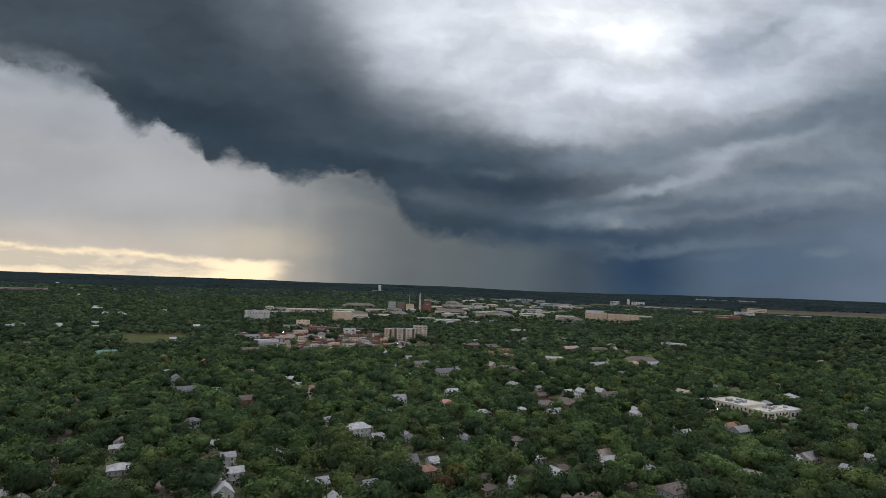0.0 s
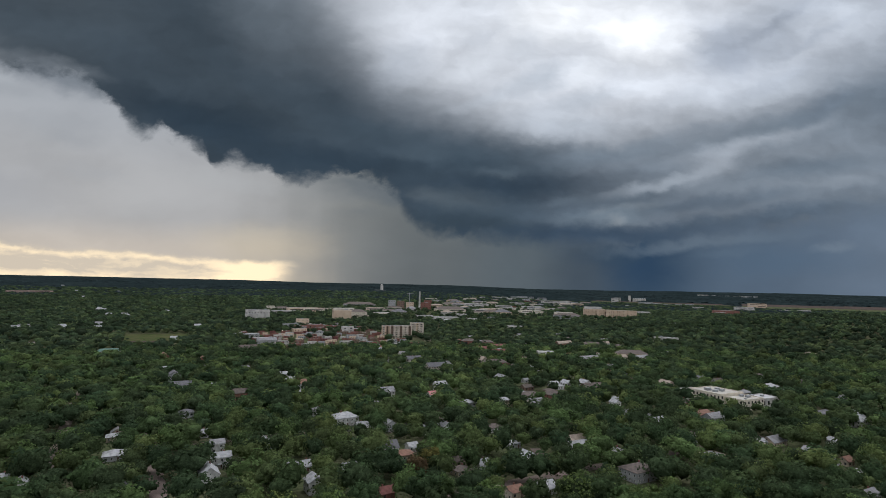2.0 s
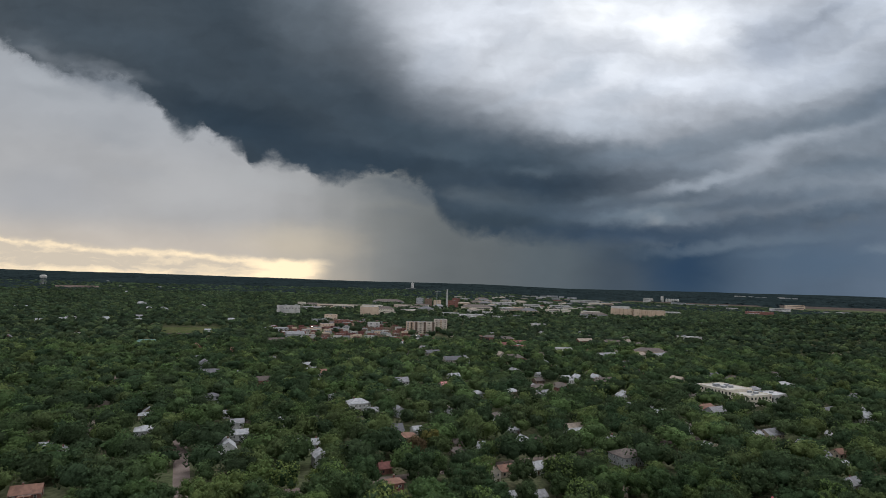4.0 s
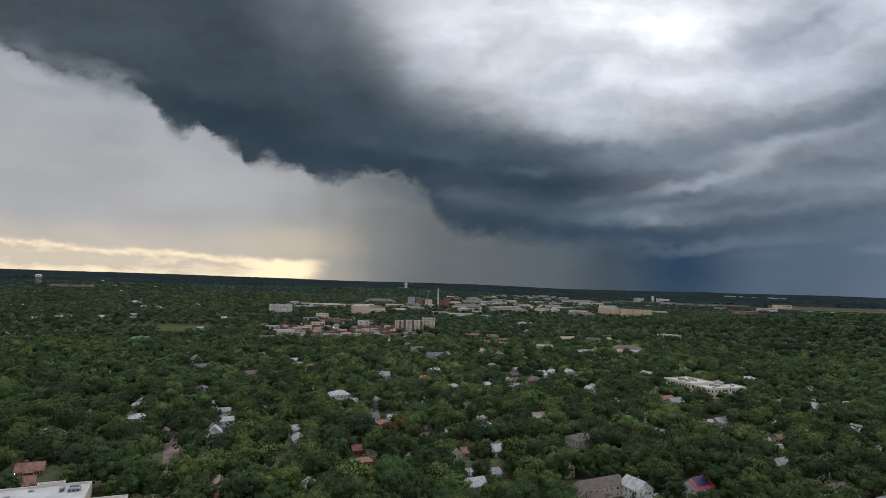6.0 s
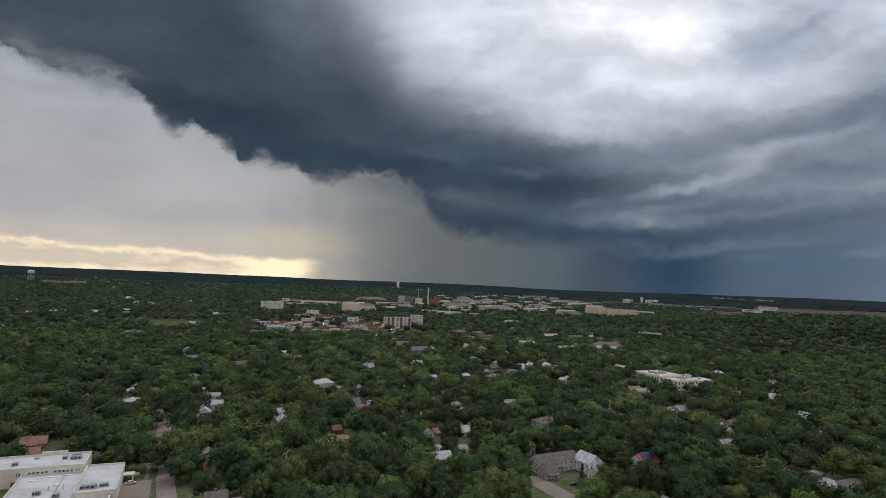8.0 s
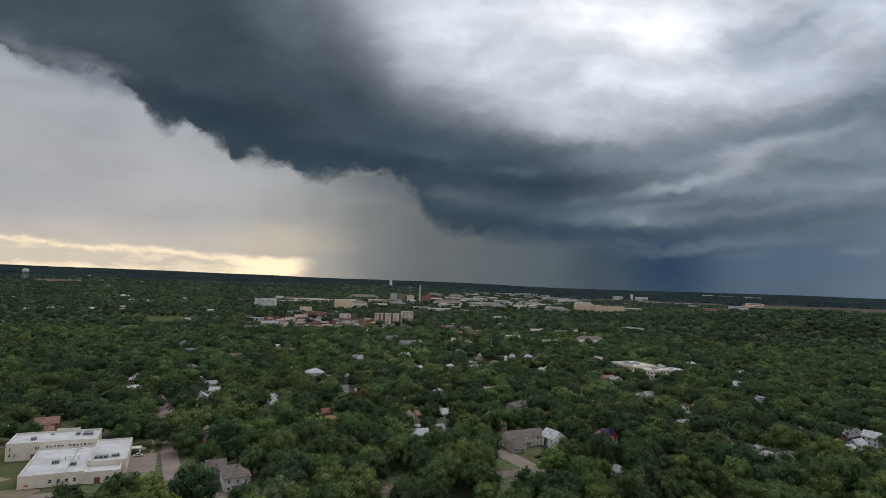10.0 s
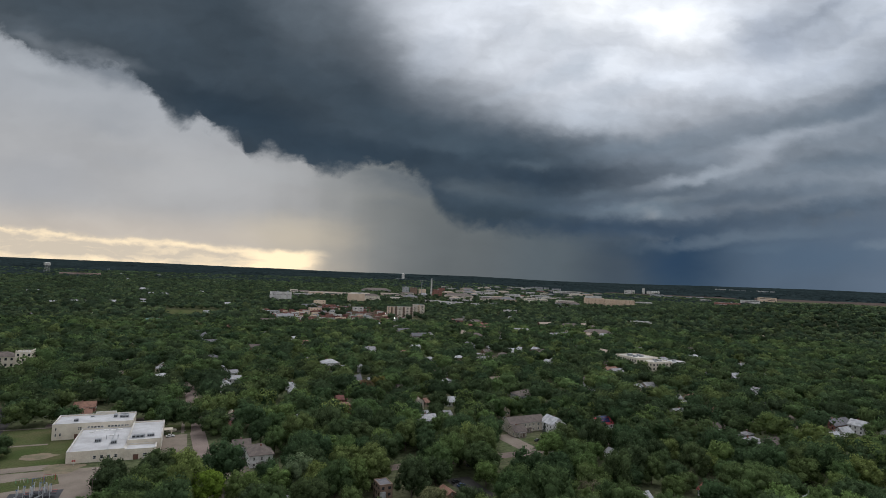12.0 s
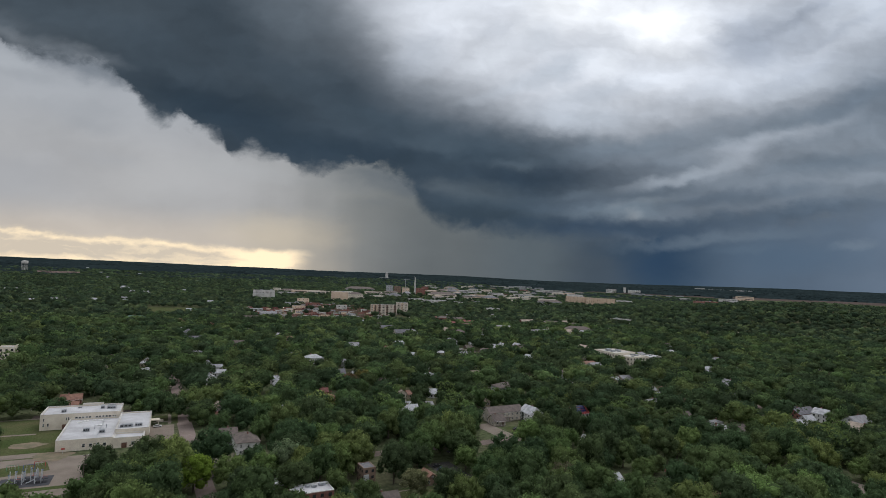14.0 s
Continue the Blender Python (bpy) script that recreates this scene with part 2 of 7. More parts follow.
below = puff(below, -2.6, 8.3, 2.8, 0.94, -4, (94, 103, 111), 0.64)
below = puff(below, -5.3, 6.7, 2.2, 0.57, -2, (110, 116, 121), 0.40)
below = puff(below, -8.2, 8.5, 4.5, 0.90, -3, (126, 131, 135), 0.40)
below = puff(below, -14.8, 3.5, 6.7, 2.24, 2, (204, 192, 170), 0.50)
below = puff(below, 22.9, 2.5, 4.2, 2.52, 2, (42, 64, 89), 0.70)
below = puff(below, 19.0, 3.5, 3.4, 1.35, 2, (54, 72, 90), 0.60)
below = puff(below, 28.5, 4.7, 8.4, 0.66, 8, (104, 119, 134), 0.60)
below = puff(below, 35.9, 5.4, 6.2, 0.57, 7, (98, 114, 130), 0.40)
below = puff(below, 42.9, 4.4, 2.2, 0.49, 10, (120, 134, 148), 0.48)
below = puff(below, 37.0, 3.0, 9.0, 1.68, 2, (80, 101, 123), 0.50)
below = puff(below, 31.9, 3.7, 3.4, 0.49, 6, (90, 108, 126), 0.40)

# Sunset glow along the horizon, under a ragged edge of cloud.
band_top = wm("ADD", wn("MapRange", azim, -16, 12, 2.75, 1.75), wm("MULTIPLY", wm("SUBTRACT", coarse.outputs[0], 0.5), 1.2))
band_top = wm("ADD", band_top, wm("MULTIPLY", wm("SUBTRACT", fine.outputs[0], 0.5), 0.9))
glow = wm("MULTIPLY", wn("MapRange", wm("SUBTRACT", band_top, elev), -0.15, 0.45, 0.0, 1.0, interpolation_type="SMOOTHSTEP"), step(wm("ADD", azim, wm("MULTIPLY", elev, -0.3)), 12.2, 9.2))
lit = wn("MapRange", wn("Math", wm("SUBTRACT", azim, 7.6), operation="ABSOLUTE"), 0.6, 5.5, 1.25, 0.0, interpolation_type="SMOOTHSTEP")
shreds = cloud_noise(warped, 0.9, 5.0, 0.55, (0.28, 1.3, 1), 3, 91)
rim_lit = wn("MapRange", wn("Math", wm("SUBTRACT", wm("SUBTRACT", band_top, elev), 0.45), operation="ABSOLUTE"), 0.0, 0.4, 0.6, 0.0, interpolation_type="SMOOTHSTEP")
low_lit = wn("MapRange", elev, 0.75, 0.0, 0.0, 0.55, interpolation_type="SMOOTHSTEP")
lit = wm("ADD", wm("MAXIMUM", lit, wm("MAXIMUM", rim_lit, low_lit)), wn("MapRange", shreds.outputs[0], 0.35, 0.68, -0.30, 0.35), clamp=True)
warm = blend(lit, srgb(207, 195, 178), (1.20, 0.97, 0.65))
below = blend(wm("MULTIPLY", glow, 0.9), below, warm)

# The deck's ragged lower edge.
DECK_LINE = [(-52.6, 25.8), (-47.9, 24.1), (-45.5, 22.9), (-42.8, 21.5), (-40.7, 20.6), (-38.4, 20.2), (-35.9, 20.1), (-33.5, 19.7), (-31.8, 18.8), (-30.4, 17.5), (-29.1, 15.8), (-27.2, 14.1), (-25.3, 14.8), (-22.9, 13.6), (-21.0, 12.8), (-20.1, 11.3), (-18.0, 11.9), (-15.1, 10.9), (-13.3, 10.0), (-10.8, 10.0), (-8.3, 10.7), (-5.5, 10.8), (-3.2, 9.9), (-1.9, 8.8), (-1.0, 7.0), (0.3, 5.5), (2.6, 5.0), (9.4, 4.6), (20.6, 4.1), (31.9, 5.9), (44.2, 8.0), (54.6, 10.4)]
rag = cloud_noise(plane, 0.42, 6.0, 0.6, (0.75, 1, 1), 15, 3)
rag_fine = cloud_noise(warped, 1.1, 6.0, 0.56, (0.9, 1, 1), 30, 17)
height = wm("ADD", wm("SUBTRACT", upward, contour(DECK_LINE, 0, 30)), wm("MULTIPLY", wm("SUBTRACT", rag.outputs[0], 0.5), 2.6))
height = wm("ADD", height, wm("MULTIPLY", wm("SUBTRACT", rag_fine.outputs[0], 0.5), wn("MapRange", across, 0, 16, 1.5, 0.7)))
loose = cloud_noise(plane, 0.3, 2.0, 0.5, (1, 1, 1), 0, 61)
soft_w = wm("MULTIPLY", wn("MapRange", across, -2, 20, 0.7, 1.1), wn("MapRange", loose.outputs[0], 0.35, 0.65, 0.45, 1.8))
deck = wn("MapRange", height, wm("MULTIPLY", soft_w, -1.0), soft_w, 0.0, 1.0, interpolation_type="SMOOTHSTEP")
deck = wm("MAXIMUM", deck, step(wm("ABSOLUTE", wm("SUBTRACT", azim, 24.0)), 46, 60))
sky = blend(deck, below, tone)

back = wt.nodes.new("ShaderNodeBackground")
wt.links.new(sky, back.inputs[0])
back.inputs[1].default_value = 1.03
out = wt.nodes.new("ShaderNodeOutputWorld")
wt.links.new(back.outputs[0], out.inputs[0])
world.cycles.sampling_method, world.cycles.sample_map_resolution = "MANUAL", 512

# A weak, broad sun through the thick cloud.
sun = new("sun", bpy.data.lights.new("sun", "SUN"))
sun.data.energy, sun.data.angle, sun.data.color = 1.3, radians(40), (1.0, 0.97, 0.93)
sun.matrix_world = look((0, 0, 300), (-120, -150, 0))

# ---- materials ----
def material(name, colour, rough=0.8, spread=0.25, scale=1.0, fine=8.0, bump=0.0, metal=0.0, per_object=0.0, island=0.0, tint=None, coords="Object"):
    """Base colour with variation at two scales, optional relief, per-piece variation and a second tint in patches."""
    m = bpy.data.materials.new(name)
    m.use_nodes = True
    nt = m.node_tree
    b = nt.nodes["Principled BSDF"]
    b.inputs["Roughness"].default_value, b.inputs["Metallic"].default_value = rough, metal
    add, link = nt.nodes.new, nt.links.new
    if coords == "World":
        where = add("ShaderNodeNewGeometry").outputs["Position"]
    else:
        where = add("ShaderNodeTexCoord").outputs["Object"]
    big, small = add("ShaderNodeTexNoise"), add("ShaderNodeTexNoise")
    for n, s, d in ((big, scale, 3.0), (small, fine, 4.0)):
        link(where, n.inputs["Vector"])
        n.inputs["Scale"].default_value, n.inputs["Detail"].default_value = s, d
    mix = add("ShaderNodeMix")
    mix.data_type = "RGBA"
    mix.inputs[6].default_value = (*colour, 1)
    mix.inputs[7].default_value = (*(tint or tuple(c * 0.62 for c in colour)), 1)
    sharpen = add("ShaderNodeMapRange")
    link(big.outputs[0], sharpen.inputs[0])
    sharpen.inputs[1].default_value, sharpen.inputs[2].default_value = 0.38, 0.66
    link(sharpen.outputs[0], mix.inputs[0])
    val = add("ShaderNodeMapRange")
    link(small.outputs[0], val.inputs[0])
    val.inputs[1].default_value, val.inputs[2].default_value = 0.3, 0.7
    val.inputs[3].default_value, val.inputs[4].default_value = 1 - spread, 1 + spread
    last = val.outputs[0]
    for amount, src in ((per_object, ("ShaderNodeObjectInfo", "Random")), (island, ("ShaderNodeNewGeometry", "Random Per Island"))):
        if amount:
            r = add("ShaderNodeMapRange")
            link(add(src[0]).outputs[src[1]], r.inputs[0])
            r.inputs[3].default_value, r.inputs[4].default_value = 1 - amount, 1 + amount
            mul = add("ShaderNodeMath")
            mul.operation = "MULTIPLY"
            link(last, mul.inputs[0])
            link(r.outputs[0], mul.inputs[1])
            last = mul.outputs[0]
    fin = add("ShaderNodeVectorMath")
    fin.operation = "MULTIPLY"
    link(mix.outputs[2], fin.inputs[0])
    link(last, fin.inputs[1])
    link(fin.outputs[0], b.inputs["Base Color"])
    if bump:
        bp = add("ShaderNodeBump")
        bp.inputs["Strength"].default_value = bump
        link(small.outputs[0], bp.inputs["Height"])
        link(bp.outputs[0], b.inputs["Normal"])
    return m


def foliage(name, dark, light):
    """Leaves: each crown of its own green, mottled leaf by leaf."""
    m = bpy.data.materials.new(name)
    m.use_nodes = True
    nt = m.node_tree
    add, link = nt.nodes.new, nt.links.new
    b = nt.nodes["Principled BSDF"]
    b.inputs["Roughness"].default_value = 0.62
    b.inputs["Specular IOR Level"].default_value = 0.0
    pos = add("ShaderNodeNewGeometry")
    # One number for each tree: its own, where crowns are joined, or its object's.
    own, obj, both_n = add("ShaderNodeAttribute"), add("ShaderNodeObjectInfo"), add("ShaderNodeMath")
    own.attribute_name = "tree_tint"
    link(own.outputs["Fac"], both_n.inputs[0])
    link(obj.outputs["Random"], both_n.inputs[1])
    one, two, seven = add("ShaderNodeMath"), add("ShaderNodeMath"), add("ShaderNodeMath")
    one.operation = two.operation = "FRACT"
    seven.operation = "MULTIPLY"
    link(both_n.outputs[0], one.inputs[0])
    link(one.outputs[0], seven.inputs[0])
    seven.inputs[1].default_value = 7.31
    link(seven.outputs[0], two.inputs[0])
    wide = add("ShaderNodeTexNoise")
    link(pos.outputs["Position"], wide.inputs["Vector"])
    wide.inputs["Scale"].default_value, wide.inputs["Detail"].default_value = 0.006, 3.0
    mottled = add("ShaderNodeTexNoise")
    link(pos.outputs["Position"], mottled.inputs["Vector"])
    mottled.inputs["Scale"].default_value, mottled.inputs["Detail"].default_value = 0.8, 6.0
    mottled.inputs["Roughness"].default_value = 0.68
    mix = add("ShaderNodeMix")
    mix.data_type = "RGBA"
    mix.inputs[6].default_value, mix.inputs[7].default_value = (*dark, 1), (*light, 1)
    power = add("ShaderNodeMath")
    power.operation = "POWER"
    link(one.outputs[0], power.inputs[0])
    power.inputs[1].default_value = 2.1
    link(power.outputs[0], mix.inputs[0])
    hue = add("ShaderNodeHueSaturation")
    link(mix.outputs[2], hue.inputs["Color"])
    hr = add("ShaderNodeMapRange")
    link(two.outputs[0], hr.inputs[0])
    hr.inputs[3].default_value, hr.inputs[4].default_value = 0.474, 0.514
    link(hr.outputs[0], hue.inputs["Hue"])
    val = add("ShaderNodeMapRange")
    link(mottled.outputs[0], val.inputs[0])
    val.inputs[1].default_value, val.inputs[2].default_value, val.inputs[3].default_value, val.inputs[4].default_value = 0.3, 0.7, 0.48, 1.52
    isl = add("ShaderNodeMapRange")
    link(pos.outputs["Random Per Island"], isl.inputs[0])
    isl.inputs[3].default_value, isl.inputs[4].default_value = 0.66, 1.34
    wr = add("ShaderNodeMapRange")
    link(wide.outputs[0], wr.inputs[0])
    wr.inputs[1].default_value, wr.inputs[2].default_value, wr.inputs[3].default_value, wr.inputs[4].default_value = 0.35, 0.65, 0.85, 1.15
    m1, m2 = add("ShaderNodeMath"), add("ShaderNodeMath")
    m1.operation = m2.operation = "MULTIPLY"
    link(val.outputs[0], m1.inputs[0])
    link(isl.outputs[0], m1.inputs[1])
    link(m1.outputs[0], m2.inputs[0])
    link(wr.outputs[0], m2.inputs[1])
    link(m2.outputs[0], hue.inputs["Value"])
    link(hue.outputs[0], b.inputs["Base Color"])
    relief = add("ShaderNodeBump")
    relief.inputs["Strength"].default_value, relief.inputs["Distance"].default_value = 0.7, 0.8
    link(mottled.outputs[0], relief.inputs["Height"])
    link(relief.outputs[0], b.inputs["Normal"])
    thin, both = add("ShaderNodeBsdfTranslucent"), add("ShaderNodeMixShader")
    link(hue.outputs[0], thin.inputs["Color"])
    both.inputs[0].default_value = 0.52
    link(b.outputs[0], both.inputs[1])
    link(thin.outputs[0], both.inputs[2])
    link(both.outputs[0], nt.nodes["Material Output"].inputs["Surface"])
    return m


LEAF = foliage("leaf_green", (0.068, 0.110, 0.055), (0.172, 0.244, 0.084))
# Leaf green again, darker and bluer by distance: haze painted into the colour.
HAZED_GROVE = foliage("hazed_grove_green", (0.059, 0.094, 0.051), (0.138, 0.200, 0.078))
HAZED_CANOPY = foliage("hazed_canopy_green", (0.052, 0.080, 0.050), (0.114, 0.162, 0.077))
# Bluish dark green with distance haze in the colour; clads the spruce.
WOODS = foliage("haze_dark_leaves", (0.036, 0.048, 0.046), (0.054, 0.069, 0.062))
# Shade between far crowns and bluish haze are mixed into this colour.
HAZED_TREETOPS = material("shaded_hazed_treetops", (0.0145, 0.0225, 0.0245), 0.9, 0.5, 0.005, 0.04, tint=(0.021, 0.031, 0.033), coords="World")
BARK = material("bark", (0.10, 0.08, 0.065), 0.9, 0.4, 0.6, 6.0, 0.4)
SOIL = material("wooded_ground", (0.075, 0.090, 0.048), 0.95, 0.4, 0.02, 0.35, 0.2, tint=(0.085, 0.085, 0.053), coords="World")
GRASS = material("lawn_grass", (0.054, 0.074, 0.029), 0.95, 0.3, 0.05, 1.2, 0.2, tint=(0.088, 0.086, 0.046), coords="World")
ASPHALT = material("asphalt", (0.075, 0.072, 0.07), 0.85, 0.2, 0.06, 3.0, 0.1, coords="World")
PAVING = material("old_brick_paving", (0.21, 0.17, 0.155), 0.85, 0.2, 0.08, 3.0, 0.1, coords="World")
CONCRETE = material("pale_concrete", (0.20, 0.172, 0.148), 0.85, 0.15, 0.12, 3.0, 0.1, tint=(0.165, 0.14, 0.12), coords="World")
for matt in (HAZED_TREETOPS, SOIL, GRASS, ASPHALT, PAVING, CONCRETE):
    matt.node_tree.nodes["Principled BSDF"].inputs["Specular IOR Level"].default_value = 0.0


# ---- land ----
def part(name, bm, mat, parent=None, label=""):
    """Link a bmesh as one mesh object, under a thing or a part where one is given."""
    me = bpy.data.meshes.new(name)
    bm.to_mesh(me)
    bm.free()
    me.materials.append(mat)
    ob = new(name, me)
    if parent:
        ob.parent = parent
    return tagged(ob, label)


def mesh_from(name, verts, faces, mat, smooth=False):
    """An object from arrays of corners and of equal-sized faces."""
    me = bpy.data.meshes.new(name)
    n, k = faces.shape
    me.vertices.add(len(verts))
    me.vertices.foreach_set("co", np.ascontiguousarray(verts, np.float32).ravel())
    me.loops.add(n * k)
    me.loops.foreach_set("vertex_index", np.ascontiguousarray(faces, np.int32).ravel())
    me.polygons.add(n)
    me.polygons.foreach_set("loop_start", np.arange(0, n * k, k, dtype=np.int32))
    me.polygons.foreach_set("loop_total", np.full(n, k, np.int32))
    me.update(calc_edges=True)
    me.validate()
    if smooth:
        me.polygons.foreach_set("use_smooth", np.ones(n, bool))
    me.materials.append(mat)
    return new(name, me)


def ground_z(x, y):
    """Height of the land: level near by, a long rise to the far ridge, a wooded hill to the east."""
    x, y = np.asarray(x, float), np.asarray(y, float)
    d, az = np.hypot(x, y), np.degrees(np.arctan2(x, y))
    rise = np.maximum(0, d - 900)
    upland = 0.0245 * rise ** 2 / (rise + 250)
    plain = 0.009 * rise + 34 * np.clip((d - 3500) / 1250, 0, 2) ** 0.75
    s = np.clip((np.abs(az) - 25) / 15, 0, 1)
    s = np.where(az > 0, s * s * (3 - 2 * s), 0)
    z = upland * (1 - s) + plain * s
    z = z + 46 * np.exp(-(((x - 1520) / 430) ** 2 + ((y - 740) / 400) ** 2))
    return z + np.clip(rise / 900, 0, 1) * 2.5 * (np.sin(x / 310 + 1.3) * np.cos(y / 370))


rings = np.r_[0, np.geomspace(0.5, 5600, 110)]
spokes = np.linspace(0, 2 * math.pi, 181)[:-1]
gx = np.concatenate([[0]] + [r * np.sin(spokes) for r in rings[1:]])
gy = np.concatenate([[0]] + [r * np.cos(spokes) for r in rings[1:]])
ns = len(spokes)
quads = np.array([(1 + i * ns + j, 1 + i * ns + (j + 1) % ns, 1 + (i + 1) * ns + (j + 1) % ns, 1 + (i + 1) * ns + j) for i in range(len(rings) - 2) for j in range(ns)])
ground = mesh_from("ground", np.stack([gx, gy, ground_z(gx, gy)], -1), quads[:, ::-1], SOIL, True)
tagged(ground, "dark wooded town ground rising to a far ridge", "ground", kind="structure")

# ---- building kit ----
KEEP_CLEAR = []  # (x, y, half width, half depth, turn in degrees): plots without trees
GRID_TURN = 3.0


def clear_of(x, y, margin=0.0):
    ok = np.ones(len(x), bool)
    for cx, cy, hw, hd, turn in KEEP_CLEAR:
        c, s = math.cos(radians(turn)), math.sin(radians(turn))
        u, v = (x - cx) * c + (y - cy) * s, -(x - cx) * s + (y - cy) * c
        ok &= ~((abs(u) < hw + margin) & (abs(v) < hd + margin))
    return ok


SIDING = {
    "white": material("white_siding", (0.62, 0.62, 0.61), 0.6, 0.08, 0.4, 5.0),
    "gray": material("gray_siding", (0.36, 0.37, 0.38), 0.7, 0.12, 0.4, 5.0),
    "tan": material("tan_siding", (0.43, 0.36, 0.28), 0.75, 0.12, 0.4, 5.0),
    "cream": material("cream_siding", (0.56, 0.51, 0.43), 0.7, 0.1, 0.4, 5.0),
    "brick": material("red_brick", (0.235, 0.105, 0.083), 0.85, 0.25, 0.5, 9.0, 0.1),
    "maroon": material("maroon_siding", (0.17, 0.055, 0.05), 0.75, 0.15, 0.4, 5.0),
    "brown": material("brown_siding", (0.2, 0.135, 0.1), 0.8, 0.15, 0.4, 5.0),
}
SHINGLE = {
    "silver": material("pale_gray_shingle", (0.37, 0.38, 0.40), 0.8, 0.12, 0.5, 7.0, 0.15),
    "gray": material("gray_shingle", (0.26, 0.26, 0.275), 0.85, 0.15, 0.5, 7.0, 0.15),
    "slate": material("dark_slate_shingle", (0.13, 0.13, 0.145), 0.85, 0.18, 0.5, 7.0, 0.15),
    "brown": material("brown_shingle", (0.115, 0.092, 0.083), 0.85, 0.18, 0.5, 7.0, 0.15),
    "tan": material("tan_shingle", (0.34, 0.28, 0.23), 0.85, 0.15, 0.5, 7.0, 0.15),
    "rust": material("rust_shingle", (0.225, 0.118, 0.085), 0.85, 0.18, 0.5, 7.0, 0.15),
    "red": material("red_metal_roof", (0.33, 0.04, 0.05), 0.45, 0.1, 0.5, 7.0),
    "maroon": material("maroon_shingle", (0.2, 0.075, 0.065), 0.85, 0.15, 0.5, 7.0, 0.15),
    "green": material("green_metal_roof", (0.05, 0.15, 0.115), 0.5, 0.1, 0.5, 7.0),
}
FRAME_W = material("white_window_frame", (0.68, 0.68, 0.66), 0.5, 0.05)
GLASS = material("dark_window_glass", (0.035, 0.04, 0.045), 0.12, 0.1)
DOORS = material("dark_door_paint", (0.14, 0.07, 0.05), 0.5, 0.1)
STONE = material("limestone", (0.62, 0.565, 0.475), 0.85, 0.12, 0.25, 3.0, 0.1, tint=(0.52, 0.465, 0.385))
MEMBRANE = material("white_roof_membrane", (0.42, 0.425, 0.445), 0.65, 0.12, 0.12, 2.0, tint=(0.31, 0.31, 0.322))
UNIT_M = material("galvanised_unit", (0.34, 0.36, 0.38), 0.45, 0.12, 0.8, 4.0, metal=0.3)
PALE = material("pale_precast", (0.52, 0.505, 0.48), 0.8, 0.1, 0.1, 2.0)
TANBRICK = material("tan_brick", (0.58, 0.455, 0.345), 0.85, 0.10, 0.08, 2.0, 0.05, tint=(0.50, 0.38, 0.285))
PINK = material("pinkish_brick", (0.43, 0.31, 0.27), 0.85, 0.12, 0.08, 2.0)


def slab(bm, x0, x1, y0, y1, z0, z1):
    v = [bm.verts.new((x, y, z)) for z in (z0, z1) for x, y in ((x0, y0), (x1, y0), (x1, y1), (x0, y1))]
    for q in ((3, 2, 1, 0), (4, 5, 6, 7), (0, 1, 5, 4), (1, 2, 6, 5), (2, 3, 7, 6), (3, 0, 4, 7)):
        bm.faces.new([v[i] for i in q])
    return v


def box_part(name, x0, x1, y0, y1, z0, z1, mat, parent, label="", bevel=0.0):
    bm = bmesh.new()
    slab(bm, x0, x1, y0, y1, z0, z1)
    if bevel:
        bmesh.ops.bevel(bm, geom=bm.edges[:], offset=bevel, segments=2, affect="EDGES")
    return part(name, bm, mat, parent, label)


def extruded(name, profile, a, b, axis, mat, parent, label=""):
    """A profile of (across, up) points carried along an axis from a to b."""
    bm = bmesh.new()
    ends = []
    for s in (a, b):
        ends.append([bm.verts.new((s, u, v) if axis == "x" else (u, s, v)) for u, v in profile])
    n = len(profile)
    bm.faces.new(ends[0][::-1])
    bm.faces.new(ends[1])
    for i in range(n):
        bm.faces.new([ends[0][i], ends[0][(i + 1) % n], ends[1][(i + 1) % n], ends[1][i]])
    bmesh.ops.recalc_face_normals(bm, faces=bm.faces)
    return part(name, bm, mat, parent, label)


def shared(name, build, mat):
    bm = bmesh.new()
    build(bm)
    me = bpy.data.meshes.new(name)
    bm.to_mesh(me)
    bm.free()
    me.materials.append(mat)
    return me


def ring(bm):
    for x0, x1, z0, z1 in ((-0.5, 0.5, 0.44, 0.5), (-0.5, 0.5, -0.5, -0.42), (-0.5, -0.42, -0.42, 0.44), (0.42, 0.5, -0.42, 0.44), (-0.42, 0.42, -0.03, 0.03)):
        slab(bm, x0, x1, -0.08, 0.04, z0, z1)


WINDOW_ME = shared("window", ring, FRAME_W)
PANE_ME = shared("pane", lambda bm: slab(bm, -0.43, 0.43, -0.03, 0.03, -0.43, 0.45), GLASS)
PLAIN_ME = shared("window", lambda bm: slab(bm, -0.5, 0.5, -0.06, 0.05, -0.5, 0.5), GLASS)


def window(parent, x, y, z, w, h, side, framed=True):
    """A window on the south, west or east face of its building."""
    ob = new("window", WINDOW_ME if framed else PLAIN_ME)
    ob.parent = parent
    ob.location, ob.scale = (x, y, z), (w, 1, h)
    ob.rotation_euler[2] = radians({"s": 0, "w": -90, "e": 90, "n": 180}[side])
    if framed:
        p = new("pane", PANE_ME)
        p.parent = ob
    return ob


WORDS = {"white": "white", "gray": "grey", "tan": "tan", "cream": "cream", "brick": "red-brick", "maroon": "maroon", "brown": "brown"}
ROOFWORDS = {"silver": "pale grey", "gray": "grey", "slate": "dark slate-grey", "brown": "brown", "tan": "tan", "rust": "rust-brown", "red": "red metal", "maroon": "maroon", "green": "green metal"}
HOUSES = []
FRONTS = []


